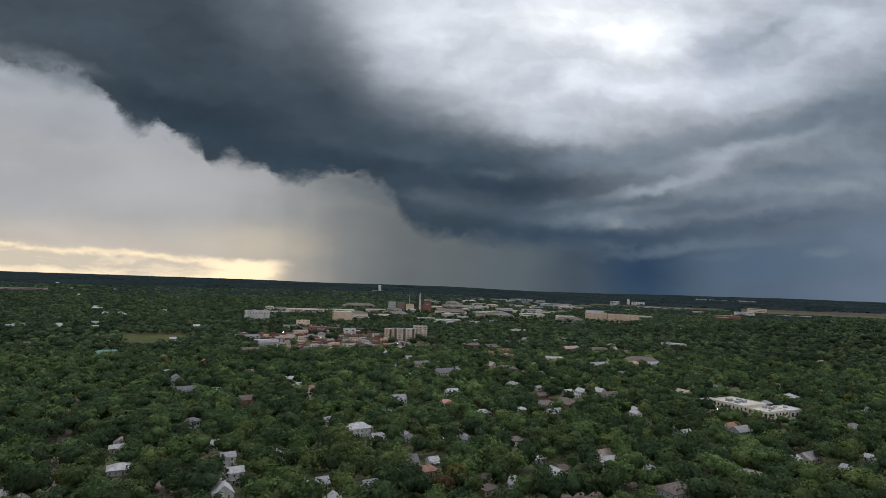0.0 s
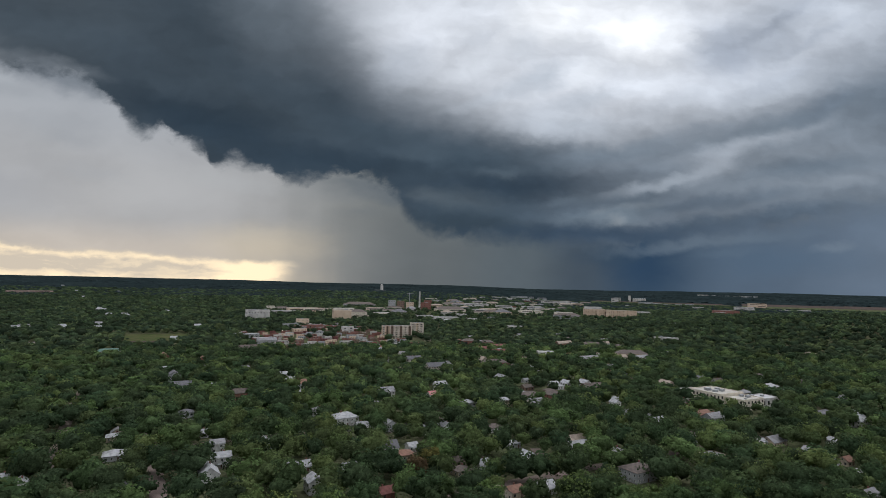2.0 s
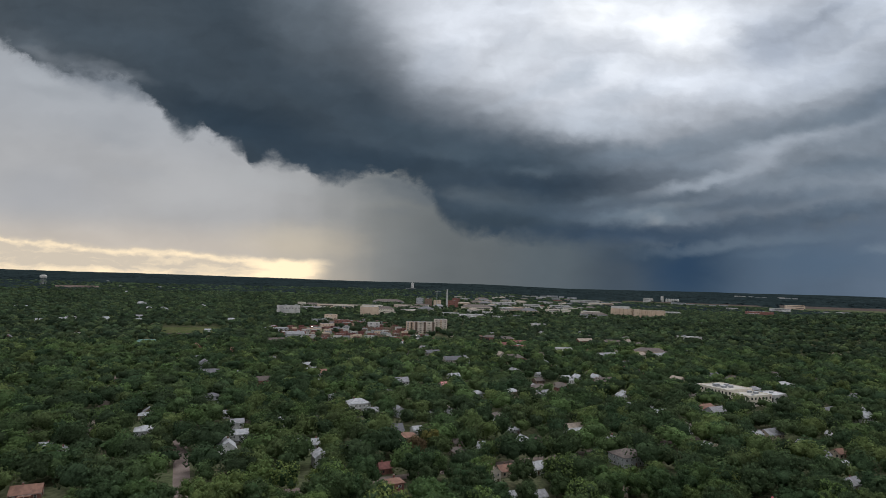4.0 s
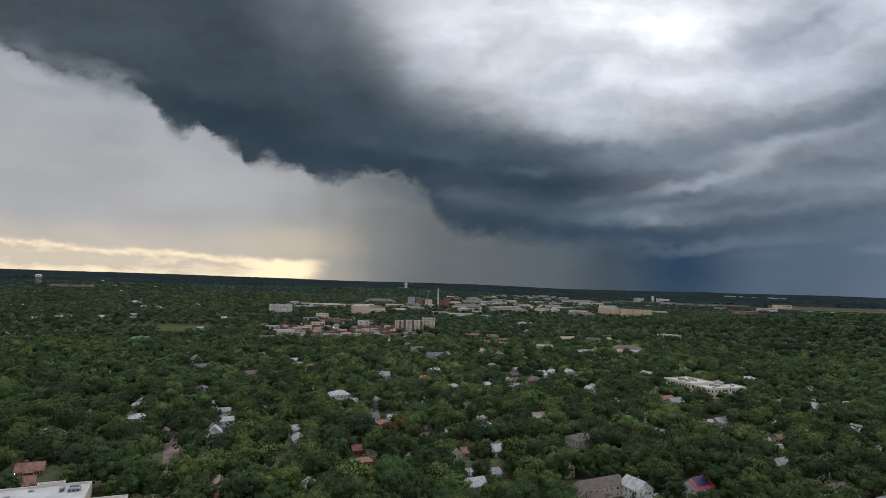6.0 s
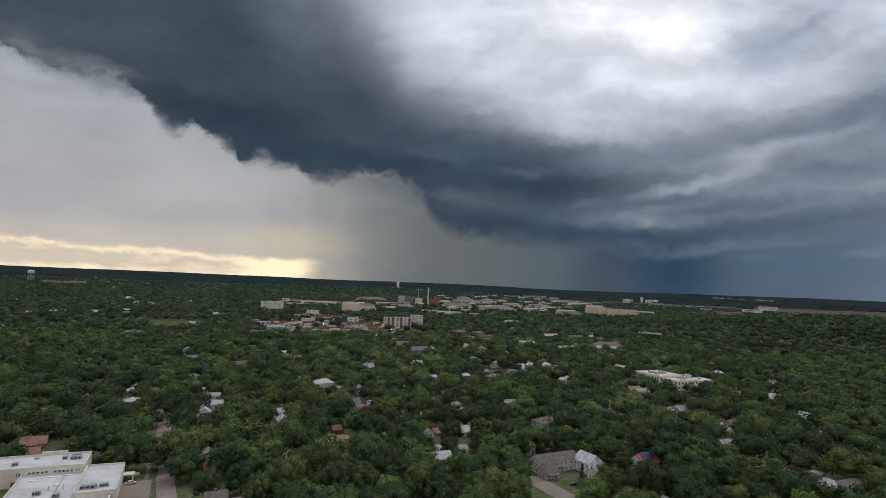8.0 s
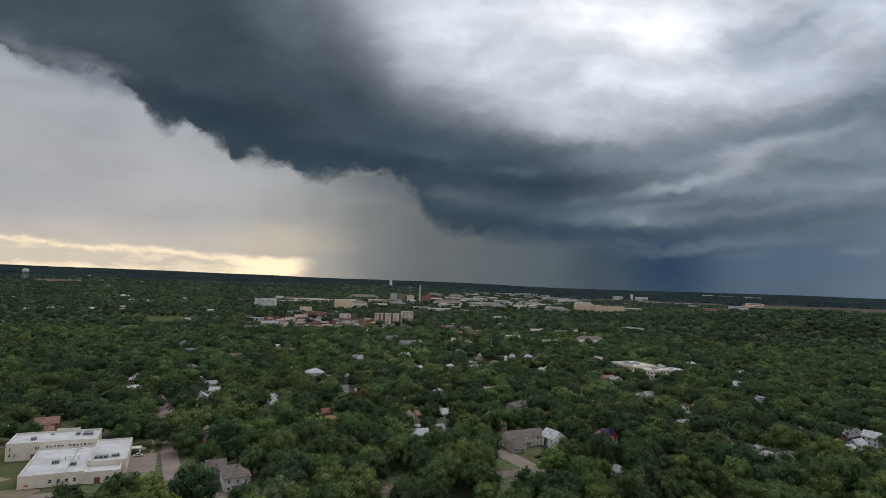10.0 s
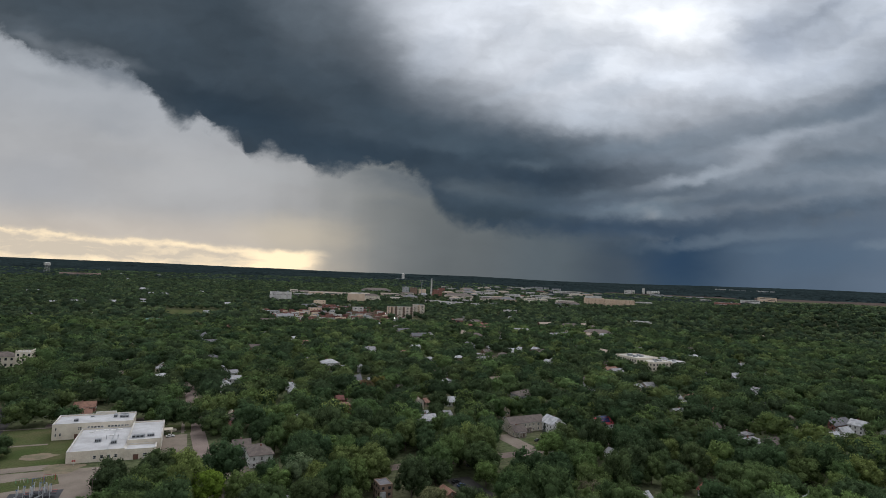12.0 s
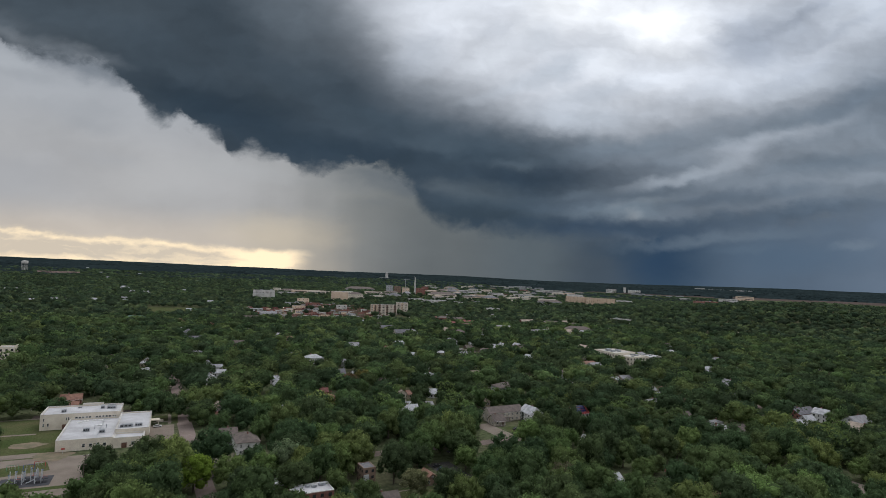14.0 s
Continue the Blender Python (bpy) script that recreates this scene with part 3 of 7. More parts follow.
def plot(x, y, w, d, height, turn=GRID_TURN, eye_y=-90, front=4.2):
    """Keep trees off a building, and its front garden open towards the south-west."""
    KEEP_CLEAR.append((x, y, w / 2 + 1, d / 2 + 1, turn))
    away = math.hypot(x - 8, y - eye_y)
    reach = 0.9 * min(26, front * away / 105, max(0, (17 - height)) * away / 105)
    a = math.atan2(x - 8, y - eye_y)
    KEEP_CLEAR.append((x - math.sin(a) * (reach / 2 + d * 0.3), y - math.cos(a) * (reach / 2 + d * 0.3), w * (0.24 if front < 5 else 0.4), reach / 2 + d * 0.3, -math.degrees(a)))


def house(x, y, w, d, storeys, style, wall, roof, ridge, lod, front=4.2):
    """A dwelling: walls, roof, windows, door, chimney, and a porch where it is seen well."""
    r = random.Random(int(x * 7 + y * 13))
    gz = float(ground_z(x, y))
    h = 2.9 * storeys + 0.5
    base = new("house")
    base.location, base.rotation_euler[2] = (x, y, gz), radians(GRID_TURN + r.uniform(-1.5, 1.5))
    kind = {"gable": "gabled", "hip": "hipped", "flat": "flat"}[style]
    tagged(base, f"{WORDS[wall]} {('single-storey', 'two-storey', 'three-storey')[storeys - 1]} house with a {kind} {ROOFWORDS[roof]} roof", "house", "houses among the trees")
    wm_, rm = SIDING[wall], SHINGLE[roof]
    hx, hy = w / 2, d / 2
    pitch = r.uniform(0.55, 0.8) if style == "gable" else r.uniform(0.38, 0.5)
    if style == "gable":
        half, length = (hy, hx) if ridge == "x" else (hx, hy)
        top = h + half * pitch
        extruded("wall", [(-half, 0), (half, 0), (half, h), (0, top), (-half, h)], -length, length, ridge, wm_, base)
        o, th = 0.55, 0.22
        e = half + o
        ez = h - o * pitch
        extruded("roof", [(-e, ez + 0.03), (0, top + 0.03), (e, ez + 0.03), (e, ez + th), (0, top + th + 0.06), (-e, ez + th)], -length - 0.45, length + 0.45, ridge, rm, base)
        if lod == 2:
            extruded("ridge_cap", [(-0.25, top + th - 0.12), (0, top + th + 0.12), (0.25, top + th - 0.12)], -length - 0.46, length + 0.46, ridge, rm, base)
            for s in (-1, 1):
                if ridge == "x":
                    box_part("gutter", -length - 0.4, length + 0.4, s * e - 0.07, s * e + 0.07, ez - 0.1, ez + 0.02, FRAME_W, base)
                else:
                    box_part("gutter", s * e - 0.07, s * e + 0.07, -length - 0.4, length + 0.4, ez - 0.1, ez + 0.02, FRAME_W, base)
    elif style == "hip":
        box_part("wall", -hx, hx, -hy, hy, 0, h, wm_, base)
        o = 0.6
        ex, ey = hx + o, hy + o
        run = min(ex, ey)
        rl = max(ex - run, 0.4) if ex >= ey else 0.2
        rw = max(ey - run, 0.4) if ey > ex else 0.2
        top = h + run * pitch
        bm = bmesh.new()
        low = [bm.verts.new((a, b, h)) for a, b in ((-ex, -ey), (ex, -ey), (ex, ey), (-ex, ey))]
        mid = [bm.verts.new((a, b, h + 0.18)) for a, b in ((-ex, -ey), (ex, -ey), (ex, ey), (-ex, ey))]
        cap = [bm.verts.new((a, b, top)) for a, b in ((-rl, -rw), (rl, -rw), (rl, rw), (-rl, rw))]
        bm.faces.new(low[::-1])
        bm.faces.new(cap)
        for i in range(4):
            j = (i + 1) % 4
            bm.faces.new((low[i], low[j], mid[j], mid[i]))
            bm.faces.new((mid[i], mid[j], cap[j], cap[i]))
        part("roof", bm, rm, base)
    else:
        top = h
        box_part("wall", -hx, hx, -hy, hy, 0, h, wm_, base)
        box_part("roof", -hx + 0.3, hx - 0.3, -hy + 0.3, hy - 0.3, h + 0.002, h + 0.12, rm, base)
        for n, (x0, x1, y0, y1) in enumerate(((-hx, hx, -hy, -hy + 0.3), (-hx, hx, hy - 0.3, hy), (-hx, -hx + 0.3, -hy + 0.3, hy - 0.3), (hx - 0.3, hx, -hy + 0.3, hy - 0.3))):
            box_part("parapet", x0, x1, y0, y1, h, h + 0.45, wm_, base)
    sides = (["s", "w"] if x > 8 else ["s", "e"])[: 2 if lod else 1]
    for s in sides:
        span = w if s == "s" else d
        n = max(1, int(span / (3.2 if lod else 6)))
        for k in range(n):
            for f in range(storeys if lod else 1):
                u = (k + 0.5) / n * span - span / 2 + r.uniform(-0.2, 0.2)
                z = 1.75 + 2.9 * f
                if s == "s":
                    if f == 0 and k == n // 2 and lod:
                        box_part("door", u - 0.5, u + 0.5, -hy - 0.07, -hy + 0.03, 0.3, 2.45, DOORS, base, "dark front door")
                        continue
                    window(base, u, -hy, z, r.choice((1.0, 1.2, 1.7)), 1.4, "s", lod == 2)
                else:
                    window(base, -hx if s == "w" else hx, u, z, r.choice((1.0, 1.2)), 1.4, s, lod == 2)
    if style == "gable" and storeys == 1 and lod:
        if ridge == "y":
            window(base, 0, -hy, h + hx * pitch * 0.38, 0.8, 0.9, "s", lod == 2)
        elif x > 8:
            window(base, -hx, 0, h + hy * pitch * 0.38, 0.8, 0.9, "w", lod == 2)
    if style != "flat" and r.random() < 0.55:
        cx, cy = (r.uniform(-0.3, 0.3) * w, 0.6) if ridge == "x" else (0.6, r.uniform(-0.3, 0.3) * d)
        box_part("chimney", cx - 0.4, cx + 0.4, cy - 0.35, cy + 0.35, h, top + 0.9, SIDING["brick"], base, "red brick chimney")
        if lod == 2:
            box_part("chimney_cap", cx - 0.48, cx + 0.48, cy - 0.43, cy + 0.43, top + 0.9, top + 1.02, CONCRETE, base)
    if lod == 2 and style != "flat" and r.random() < 0.6:
        pw = min(w * 0.6, 5)
        box_part("porch_floor", -pw / 2, pw / 2, -hy - 2.2, -hy - 0.1, 0.0, 0.35, CONCRETE, base)
        box_part("porch_roof", -pw / 2 - 0.2, pw / 2 + 0.2, -hy - 2.4, -hy - 0.05, 2.65, 2.85, rm, base)
        for px in (-pw / 2 + 0.15, 0, pw / 2 - 0.15):
            box_part("porch_post", px - 0.08, px + 0.08, -hy - 2.15, -hy - 1.99, 0.35, 2.65, FRAME_W, base)
    if lod == 2:
        box_part("foundation", -hx - 0.05, hx + 0.05, -hy - 0.05, hy + 0.05, -0.3, 0.3, CONCRETE, base)
    plot(x, y, w, d, h + 2, front=front)
    HOUSES.append((x, y))
    return base


def block(name, x, y, w, d, h, wall, label, category="building", group="", storeys=3, bays=(8, 4), turn=GRID_TURN, roof=None, units=2, plot_it=True, pitched=None, coping=None, rim_h=0.9):
    """A flat-roofed building with parapet, rows of windows on the faces in view and plant on the roof."""
    r = random.Random(int(x * 3 + y * 5))
    base = new(name)
    base.location, base.rotation_euler[2] = (x, y, float(ground_z(x, y))), radians(turn)
    tagged(base, label, category, group)
    hx, hy = w / 2, d / 2
    box_part("wall", -hx, hx, -hy, hy, -3 if y < 1200 else -10, h, wall, base)
    if pitched:
        ex, ey = hx + 0.8, hy + 0.8
        run = min(ex, ey)
        bm = bmesh.new()
        low = [bm.verts.new((p, q, h)) for p, q in ((-ex, -ey), (ex, -ey), (ex, ey), (-ex, ey))]
        top = [bm.verts.new((p, q, h + run * (0.5 if y < 1200 else 0.4))) for p, q in ((-(ex - run) - 0.3, -(ey - run) - 0.3), (ex - run + 0.3, -(ey - run) - 0.3), (ex - run + 0.3, ey - run + 0.3), (-(ex - run) - 0.3, ey - run + 0.3))]
        bm.faces.new(low[::-1])
        bm.faces.new(top)
        for k in range(4):
            bm.faces.new((low[k], low[(k + 1) % 4], top[(k + 1) % 4], top[k]))
        part("roof", bm, pitched, base)
        units = 0
    else:
        box_part("roof", -hx + 0.4, hx - 0.4, -hy + 0.4, hy - 0.4, h + 0.004, h + 0.2, roof or MEMBRANE, base)
        rim = bmesh.new()
        for x0, x1, y0, y1 in ((-hx, hx, -hy, -hy + 0.4), (-hx, hx, hy - 0.4, hy), (-hx, -hx + 0.4, -hy + 0.4, hy - 0.4), (hx - 0.4, hx, -hy + 0.4, hy - 0.4)):
            slab(rim, x0, x1, y0, y1, h, h + rim_h)
        part("parapet", rim, coping or wall, base)
    fh = h / storeys
    ww_, wh_ = (0.4, 0.45) if y < 1000 else ((0.3, 0.36) if y < 1200 else (0.2, 0.27))
    if y > 1200 and w < 120 and name != "town_building":
        FRONTS.append((x, y, w, d, turn))
    if y > 1200 and 20 < w < 120 and storeys < 4:
        a, b, hh = r.choice((-1, 1)) * hx * 0.5, -hy - 0.22 * d, h * r.uniform(0.5, 0.75)
        lw = w * r.uniform(0.18, 0.3)
        box_part("wing", a - lw, a + lw, b - 0.22 * d, -hy - 0.05, -10, hh, wall, base)
        box_part("wing_roof", a - lw - 0.3, a + lw + 0.3, b - 0.22 * d - 0.3, -hy - 0.06, hh, hh + 0.5, pitched or roof or MEMBRANE, base)
    if y > 1600 and bays[0] and name != "power_plant":
        bays, ww_, units = (1, 0), 0.86, 0
    for f in range(storeys):
        for k in range(bays[0]):
            window(base, ((k + 0.5) / bays[0] - 0.5) * w, -hy, (f + 0.55) * fh, ww_ * w / bays[0], fh * wh_, "s", False)
        for k in range(bays[1]):
            window(base, -hx if x > 8 else hx, ((k + 0.5) / bays[1] - 0.5) * d, (f + 0.55) * fh, ww_ * d / bays[1], fh * wh_, "w" if x > 8 else "e", False)
    for k in range(units):
        ux, uy = r.uniform(-0.35, 0.35) * w, r.uniform(-0.3, 0.3) * d
        s = r.uniform(0.04, 0.09) * min(w, 40)
        box_part("roof_unit", ux - s, ux + s, uy - s * 0.7, uy + s * 0.7, h + 0.2, h + 0.2 + s * 0.9, UNIT_M, base, bevel=0.1)
    if plot_it:
        plot(x, y, w, d, h, turn, front=4.2 if y < 1080 else 0.5)
    return base

# ---- streets and open ground ----
def strip(name, pts, width, mat, label, z=0.06, kind="structure", thick=None, category="street"):
    """A paved band along a line of the plan, laid on the land."""
    bm = bmesh.new()
    rows = []
    dense = []
    for (xa, ya), (xb, yb) in zip(pts, pts[1:]):
        n = max(2, int(math.hypot(xb - xa, yb - ya) / 14))
        dense += [(xa + (xb - xa) * i / n, ya + (yb - ya) * i / n) for i in range(n)]
    dense.append(pts[-1])
    for i, (x, y) in enumerate(dense):
        (xa, ya), (xb, yb) = dense[max(i - 1, 0)], dense[min(i + 1, len(dense) - 1)]
        l = math.hypot(xb - xa, yb - ya)
        nx, ny = -(yb - ya) / l * width / 2, (xb - xa) / l * width / 2
        rows.append([bm.verts.new((x + s * nx, y + s * ny, float(ground_z(x, y)) + zz)) for s, zz in ((-1, -0.4), (-1, z), (1, z), (1, -0.4))])
    for a, b in zip(rows, rows[1:]):
        for i in range(3):
            bm.faces.new((a[i], b[i], b[i + 1], a[i + 1]))
    bmesh.ops.recalc_face_normals(bm, faces=bm.faces)
    ob = part(name, bm, mat)
    return tagged(ob, label, category, kind=kind)


def street(pts, width, mat, label, open_half=None):
    strip("road", pts, width, mat, label)
    for (xa, ya), (xb, yb) in zip(pts, pts[1:]):
        l = math.hypot(xb - xa, yb - ya)
        turn = math.degrees(math.atan2(yb - ya, xb - xa))
        KEEP_CLEAR.append(((xa + xb) / 2, (ya + yb) / 2, l / 2, width / 2 - 3.0 if open_half is None else open_half, turn))


def patch(name, x0, x1, y0, y1, mat, label, z=0.03, category="lawn", turn=0.0, clear=True):
    """A level piece of ground laid just over the land."""
    bm = bmesh.new()
    cx, cy = (x0 + x1) / 2, (y0 + y1) / 2
    nx, ny = max(1, int((x1 - x0) / 40)), max(1, int((y1 - y0) / 40))
    c, s = math.cos(radians(turn)), math.sin(radians(turn))
    grid = []
    for i in range(nx + 1):
        row = []
        for j in range(ny + 1):
            u, v = (i / nx - 0.5) * (x1 - x0), (j / ny - 0.5) * (y1 - y0)
            px, py = cx + u * c - v * s, cy + u * s + v * c
            row.append(bm.verts.new((px, py, float(ground_z(px, py)) + z)))
        grid.append(row)
    for i in range(nx):
        for j in range(ny):
            bm.faces.new((grid[i][j], grid[i + 1][j], grid[i + 1][j + 1], grid[i][j + 1]))
    if clear:
        KEEP_CLEAR.append((cx, cy, (x1 - x0) / 2 - 1, (y1 - y0) / 2 - 1, turn))
    return tagged(part(name, bm, mat), label, category, kind="structure")


def blotch(name, x, y, rx, ry, mat, label, z=0.08):
    """An irregular patch of ground."""
    bm = bmesh.new()
    mid = bm.verts.new((x, y, float(ground_z(x, y)) + z))
    rim = []
    for k in range(40):
        a = k * math.pi / 20
        s = 1 + 0.3 * noise.noise(Vector((math.cos(a) * 1.6 + x, math.sin(a) * 1.6 + y, 0))) + 0.16 * noise.noise(Vector((math.cos(a) * 5 + x, math.sin(a) * 5, 3)))
        rim.append(bm.verts.new((x + rx * s * math.cos(a), y + ry * s * math.sin(a), float(ground_z(x, y)) + z)))
    for a, b in zip(rim, rim[1:] + rim[:1]):
        bm.faces.new((mid, a, b))
    return tagged(part(name, bm, mat), label, "bare ground", kind="structure")


street([(27, 20), (21, 110), (14, 235), (11, 330)], 8.5, PAVING, "worn pinkish brick street between tall trees", 1.6)
KEEP_CLEAR.append((17, 180, 3, 56, 3))
KEEP_CLEAR.append((5, 188, 8, 21, 3))
street([(11, 330), (2, 520), (-6, 700)], 8.0, PAVING, "narrow brick street hidden under trees", -9)
street([(-43, 330), (-49, 446), (-56, 590), (-66, 800)], 7.5, CONCRETE, "pale concrete street running to the north", 1.0)
street([(21, 104), (100, 110), (190, 112), (330, 122), (470, 136)], 8.5, PAVING, "brick street crossing under the trees", -9)
KEEP_CLEAR.append((112, 101, 9, 9, 3))
KEEP_CLEAR.append((43, 117, 12, 13, 0))
KEEP_CLEAR.append((6, 160, 12, 17, 0))
KEEP_CLEAR.append((62, 40, 8, 9, 0))
KEEP_CLEAR.append((187, 112, 24, 7, 3))
KEEP_CLEAR.append((345, 126, 20, 2, 3))
street([(-70, 243), (14, 247), (130, 254), (260, 262), (430, 272)], 8.0, PAVING, "cross street under the tree canopy", -9)
street([(120, 400), (160, 402), (260, 408)], 8.0, ASPHALT, "grey asphalt street under the trees", -9)
street([(212, 225), (226, 264), (245, 310)], 7.0, PAVING, "short brick street at a corner", 1.0)
street([(15, 402), (60, 406), (128, 412)], 7.0, CONCRETE, "pale concrete side street", 0.5)

# Gaps between the trees through which streets, yards and parked cars show.
for gap in ((-24, 146, 30, 16, 0), (180, 94, 12, 14, -50), (128, 50, 8, 12, -35), (105, 86, 8, 12, -35), (18, 84, 4, 26, 3), (4, 158, 8, 10, 0),
            (38, 116, 9, 10, -10), (196, 130, 8, 14, -45), (100, 30, 10, 10, -30), (320, 90, 14, 8, -50), (420, 60, 20, 10, -55), (188, 22, 8, 8, -45)):
    KEEP_CLEAR.append(gap)

# ---- houses ----
house(174.0, 84.6, 7.5, 6.4, 1, 'hip', 'brown', 'brown', 'x', 2, 8.5)
house(119.6, 61.4, 6.5, 8.8, 1, 'gable', 'brown', 'rust', 'y', 2, 8.5)
house(92.3, 42.4, 9.3, 7.0, 1, 'gable', 'tan', 'brown', 'x', 2, 8.5)
house(201.6, 14.5, 8.0, 7.0, 1, 'gable', 'white', 'red', 'x', 2, 8.5)
house(230.0, 14.5, 7.0, 7.0, 2, 'gable', 'gray', 'red', 'x', 2, 8.5)
house(203.0, 29.0, 7.0, 7.0, 1, 'gable', 'maroon', 'silver', 'x', 2, 8.5)
house(235.8, 87.8, 6.5, 8.8, 1, 'gable', 'white', 'silver', 'y', 2, 8.5)
house(340.1, 114.8, 15.1, 10.5, 1, 'gable', 'white', 'brown', 'x', 2, 8.5)
house(354.3, 97.4, 7.2, 6.2, 1, 'hip', 'gray', 'gray', 'y', 2, 8.5)
house(341.2, 82.5, 15.6, 13.2, 1, 'hip', 'gray', 'gray', 'x', 2, 8.5)
house(451.7, 100.4, 23.1, 10.5, 1, 'gable', 'brick', 'slate', 'x', 1, 8.5)
house(459.1, 116.4, 12.8, 10.9, 1, 'hip', 'gray', 'slate', 'x', 1, 8.5)
house(451.1, 84.1, 9.0, 10.5, 2, 'gable', 'white', 'silver', 'y', 1, 8.5)
house(410.5, 76.5, 10.0, 7.0, 1, 'gable', 'white', 'silver', 'x', 1, 8.5)
house(430.9, 82.5, 10.5, 7.5, 1, 'gable', 'white', 'silver', 'x', 1, 8.5)
house(464.9, 67.8, 19.4, 10.5, 1, 'gable', 'gray', 'gray', 'x', 1, 8.5)
house(440.0, 50.7, 10.4, 14.1, 1, 'gable', 'tan', 'tan', 'y', 1, 8.5)
house(233.4, -5.7, 8.6, 7.3, 1, 'hip', 'tan', 'rust', 'x', 2, 8.5)
house(283.7, 4.1, 6.5, 8.8, 1, 'gable', 'gray', 'silver', 'y', 2, 8.5)
house(53.5, 74.9, 7.3, 7.0, 1, 'flat', 'gray', 'silver', 'x', 2, 8.5)
house(163.2, 53.9, 6.5, 8.8, 1, 'gable', 'white', 'silver', 'y', 2, 8.5)
house(170.3, 32.6, 6.5, 8.8, 1, 'gable', 'white', 'silver', 'y', 2, 8.5)
house(161.9, 200.7, 7.5, 7.0, 1, 'gable', 'gray', 'silver', 'x', 2, 8.5)
house(114.2, 158.2, 7.0, 7.0, 1, 'gable', 'gray', 'silver', 'x', 2, 8.5)
house(-52.4, 257.1, 9.4, 7.0, 1, 'gable', 'brick', 'rust', 'x', 2, 2.0)
house(38.4, 209.5, 6.5, 8.8, 2, 'gable', 'gray', 'brown', 'y', 2, 8.5)
house(-54.9, 279.9, 12.7, 8.9, 1, 'gable', 'brick', 'rust', 'x', 2, 2.0)
house(77.6, 202.1, 6.5, 8.8, 2, 'gable', 'gray', 'silver', 'y', 2, 8.5)
house(112.5, 230.8, 8.4, 7.1, 2, 'hip', 'brick', 'rust', 'y', 2, 8.5)
house(155.2, 177.7, 12.2, 8.5, 2, 'gable', 'gray', 'silver', 'x', 2, 8.5)
house(169.7, 232.3, 6.5, 8.8, 2, 'gable', 'cream', 'tan', 'y', 2, 8.5)
house(335.6, 104.1, 7.0, 8.5, 1, 'gable', 'white', 'silver', 'y', 2, 8.5)
house(539.9, 261.8, 17.2, 10.5, 2, 'gable', 'white', 'silver', 'x', 1, 8.5)
house(592.3, 269.9, 22.9, 10.5, 1, 'gable', 'brick', 'gray', 'x', 1, 8.5)
house(449.9, 213.5, 7.9, 10.6, 2, 'gable', 'white', 'silver', 'y', 1, 8.5)
house(458.8, 235.1, 6.5, 8.8, 1, 'gable', 'white', 'silver', 'y', 1, 8.5)
house(398.2, 202.0, 7.0, 7.0, 1, 'gable', 'white', 'gray', 'x', 1, 8.5)
house(453.9, 158.1, 12.3, 8.6, 1, 'gable', 'brick', 'gray', 'x', 1, 8.5)
house(351.7, 76.5, 21.4, 14.0, 1, 'hip', 'gray', 'brown', 'x', 2, 8.5)
house(390.1, 151.1, 6.5, 8.8, 1, 'gable', 'brick', 'rust', 'y', 2, 8.5)
house(36.1, 217.7, 6.5, 8.8, 2, 'gable', 'tan', 'tan', 'y', 2, 8.5)
house(35.0, 204.6, 7.0, 7.0, 1, 'gable', 'brick', 'maroon', 'x', 2, 8.5)
house(-53.6, 348.5, 6.5, 8.8, 1, 'gable', 'white', 'silver', 'y', 1, 8.5)
house(-63.7, 359.6, 7.0, 7.0, 1, 'gable', 'gray', 'silver', 'x', 1, 8.5)
house(219.3, 188.6, 6.5, 8.8, 2, 'gable', 'tan', 'tan', 'y', 2, 8.5)
house(380.6, 366.2, 8.4, 7.0, 1, 'gable', 'gray', 'silver', 'x', 1, 8.5)
house(400.9, 254.2, 9.7, 7.0, 1, 'gable', 'gray', 'silver', 'x', 1, 8.5)
house(178.4, 198.9, 7.0, 7.0, 1, 'gable', 'gray', 'gray', 'x', 2, 8.5)
house(45.3, 380.7, 8.8, 7.0, 2, 'gable', 'white', 'gray', 'x', 2, 6.2)
house(44.9, 349.5, 10.8, 7.6, 2, 'gable', 'white', 'silver', 'x', 2, 6.2)
house(36.1, 320.7, 9.6, 13.0, 2, 'gable', 'white', 'silver', 'y', 2, 6.2)
house(74.7, 372.6, 6.5, 8.8, 2, 'gable', 'white', 'silver', 'y', 2, 6.2)
house(-12.5, 387.5, 13.2, 11.2, 1, 'hip', 'gray', 'silver', 'x', 2, 6.2)
house(-15.5, 433.7, 10.3, 8.8, 1, 'hip', 'tan', 'silver', 'x', 2, 6.2)
house(-17.5, 516.5, 13.2, 9.3, 1, 'gable', 'brown', 'brown', 'x', 1, 6.2)
house(30.8, 481.2, 10.3, 8.8, 2, 'hip', 'gray', 'slate', 'y', 1, 6.2)
house(143.1, 422.8, 18.4, 14.0, 2, 'hip', 'white', 'silver', 'x', 2, 6.2)
house(151.0, 400.9, 10.7, 7.5, 1, 'gable', 'white', 'silver', 'x', 2, 6.2)
house(168.9, 391.0, 6.5, 8.8, 2, 'gable', 'gray', 'gray', 'y', 2, 6.2)
house(185.0, 472.1, 7.0, 7.0, 1, 'gable', 'white', 'gray', 'x', 1, 6.2)
house(147.8, 341.2, 13.4, 9.4, 1, 'gable', 'white', 'slate', 'x', 2, 6.2)
house(151.9, 322.8, 12.8, 10.9, 1, 'hip', 'tan', 'rust', 'x', 2, 6.2)
house(164.3, 337.7, 7.0, 7.0, 1, 'gable', 'white', 'silver', 'x', 2, 6.2)
house(112.4, 309.9, 8.4, 7.0, 1, 'gable', 'white', 'gray', 'x', 2, 6.2)
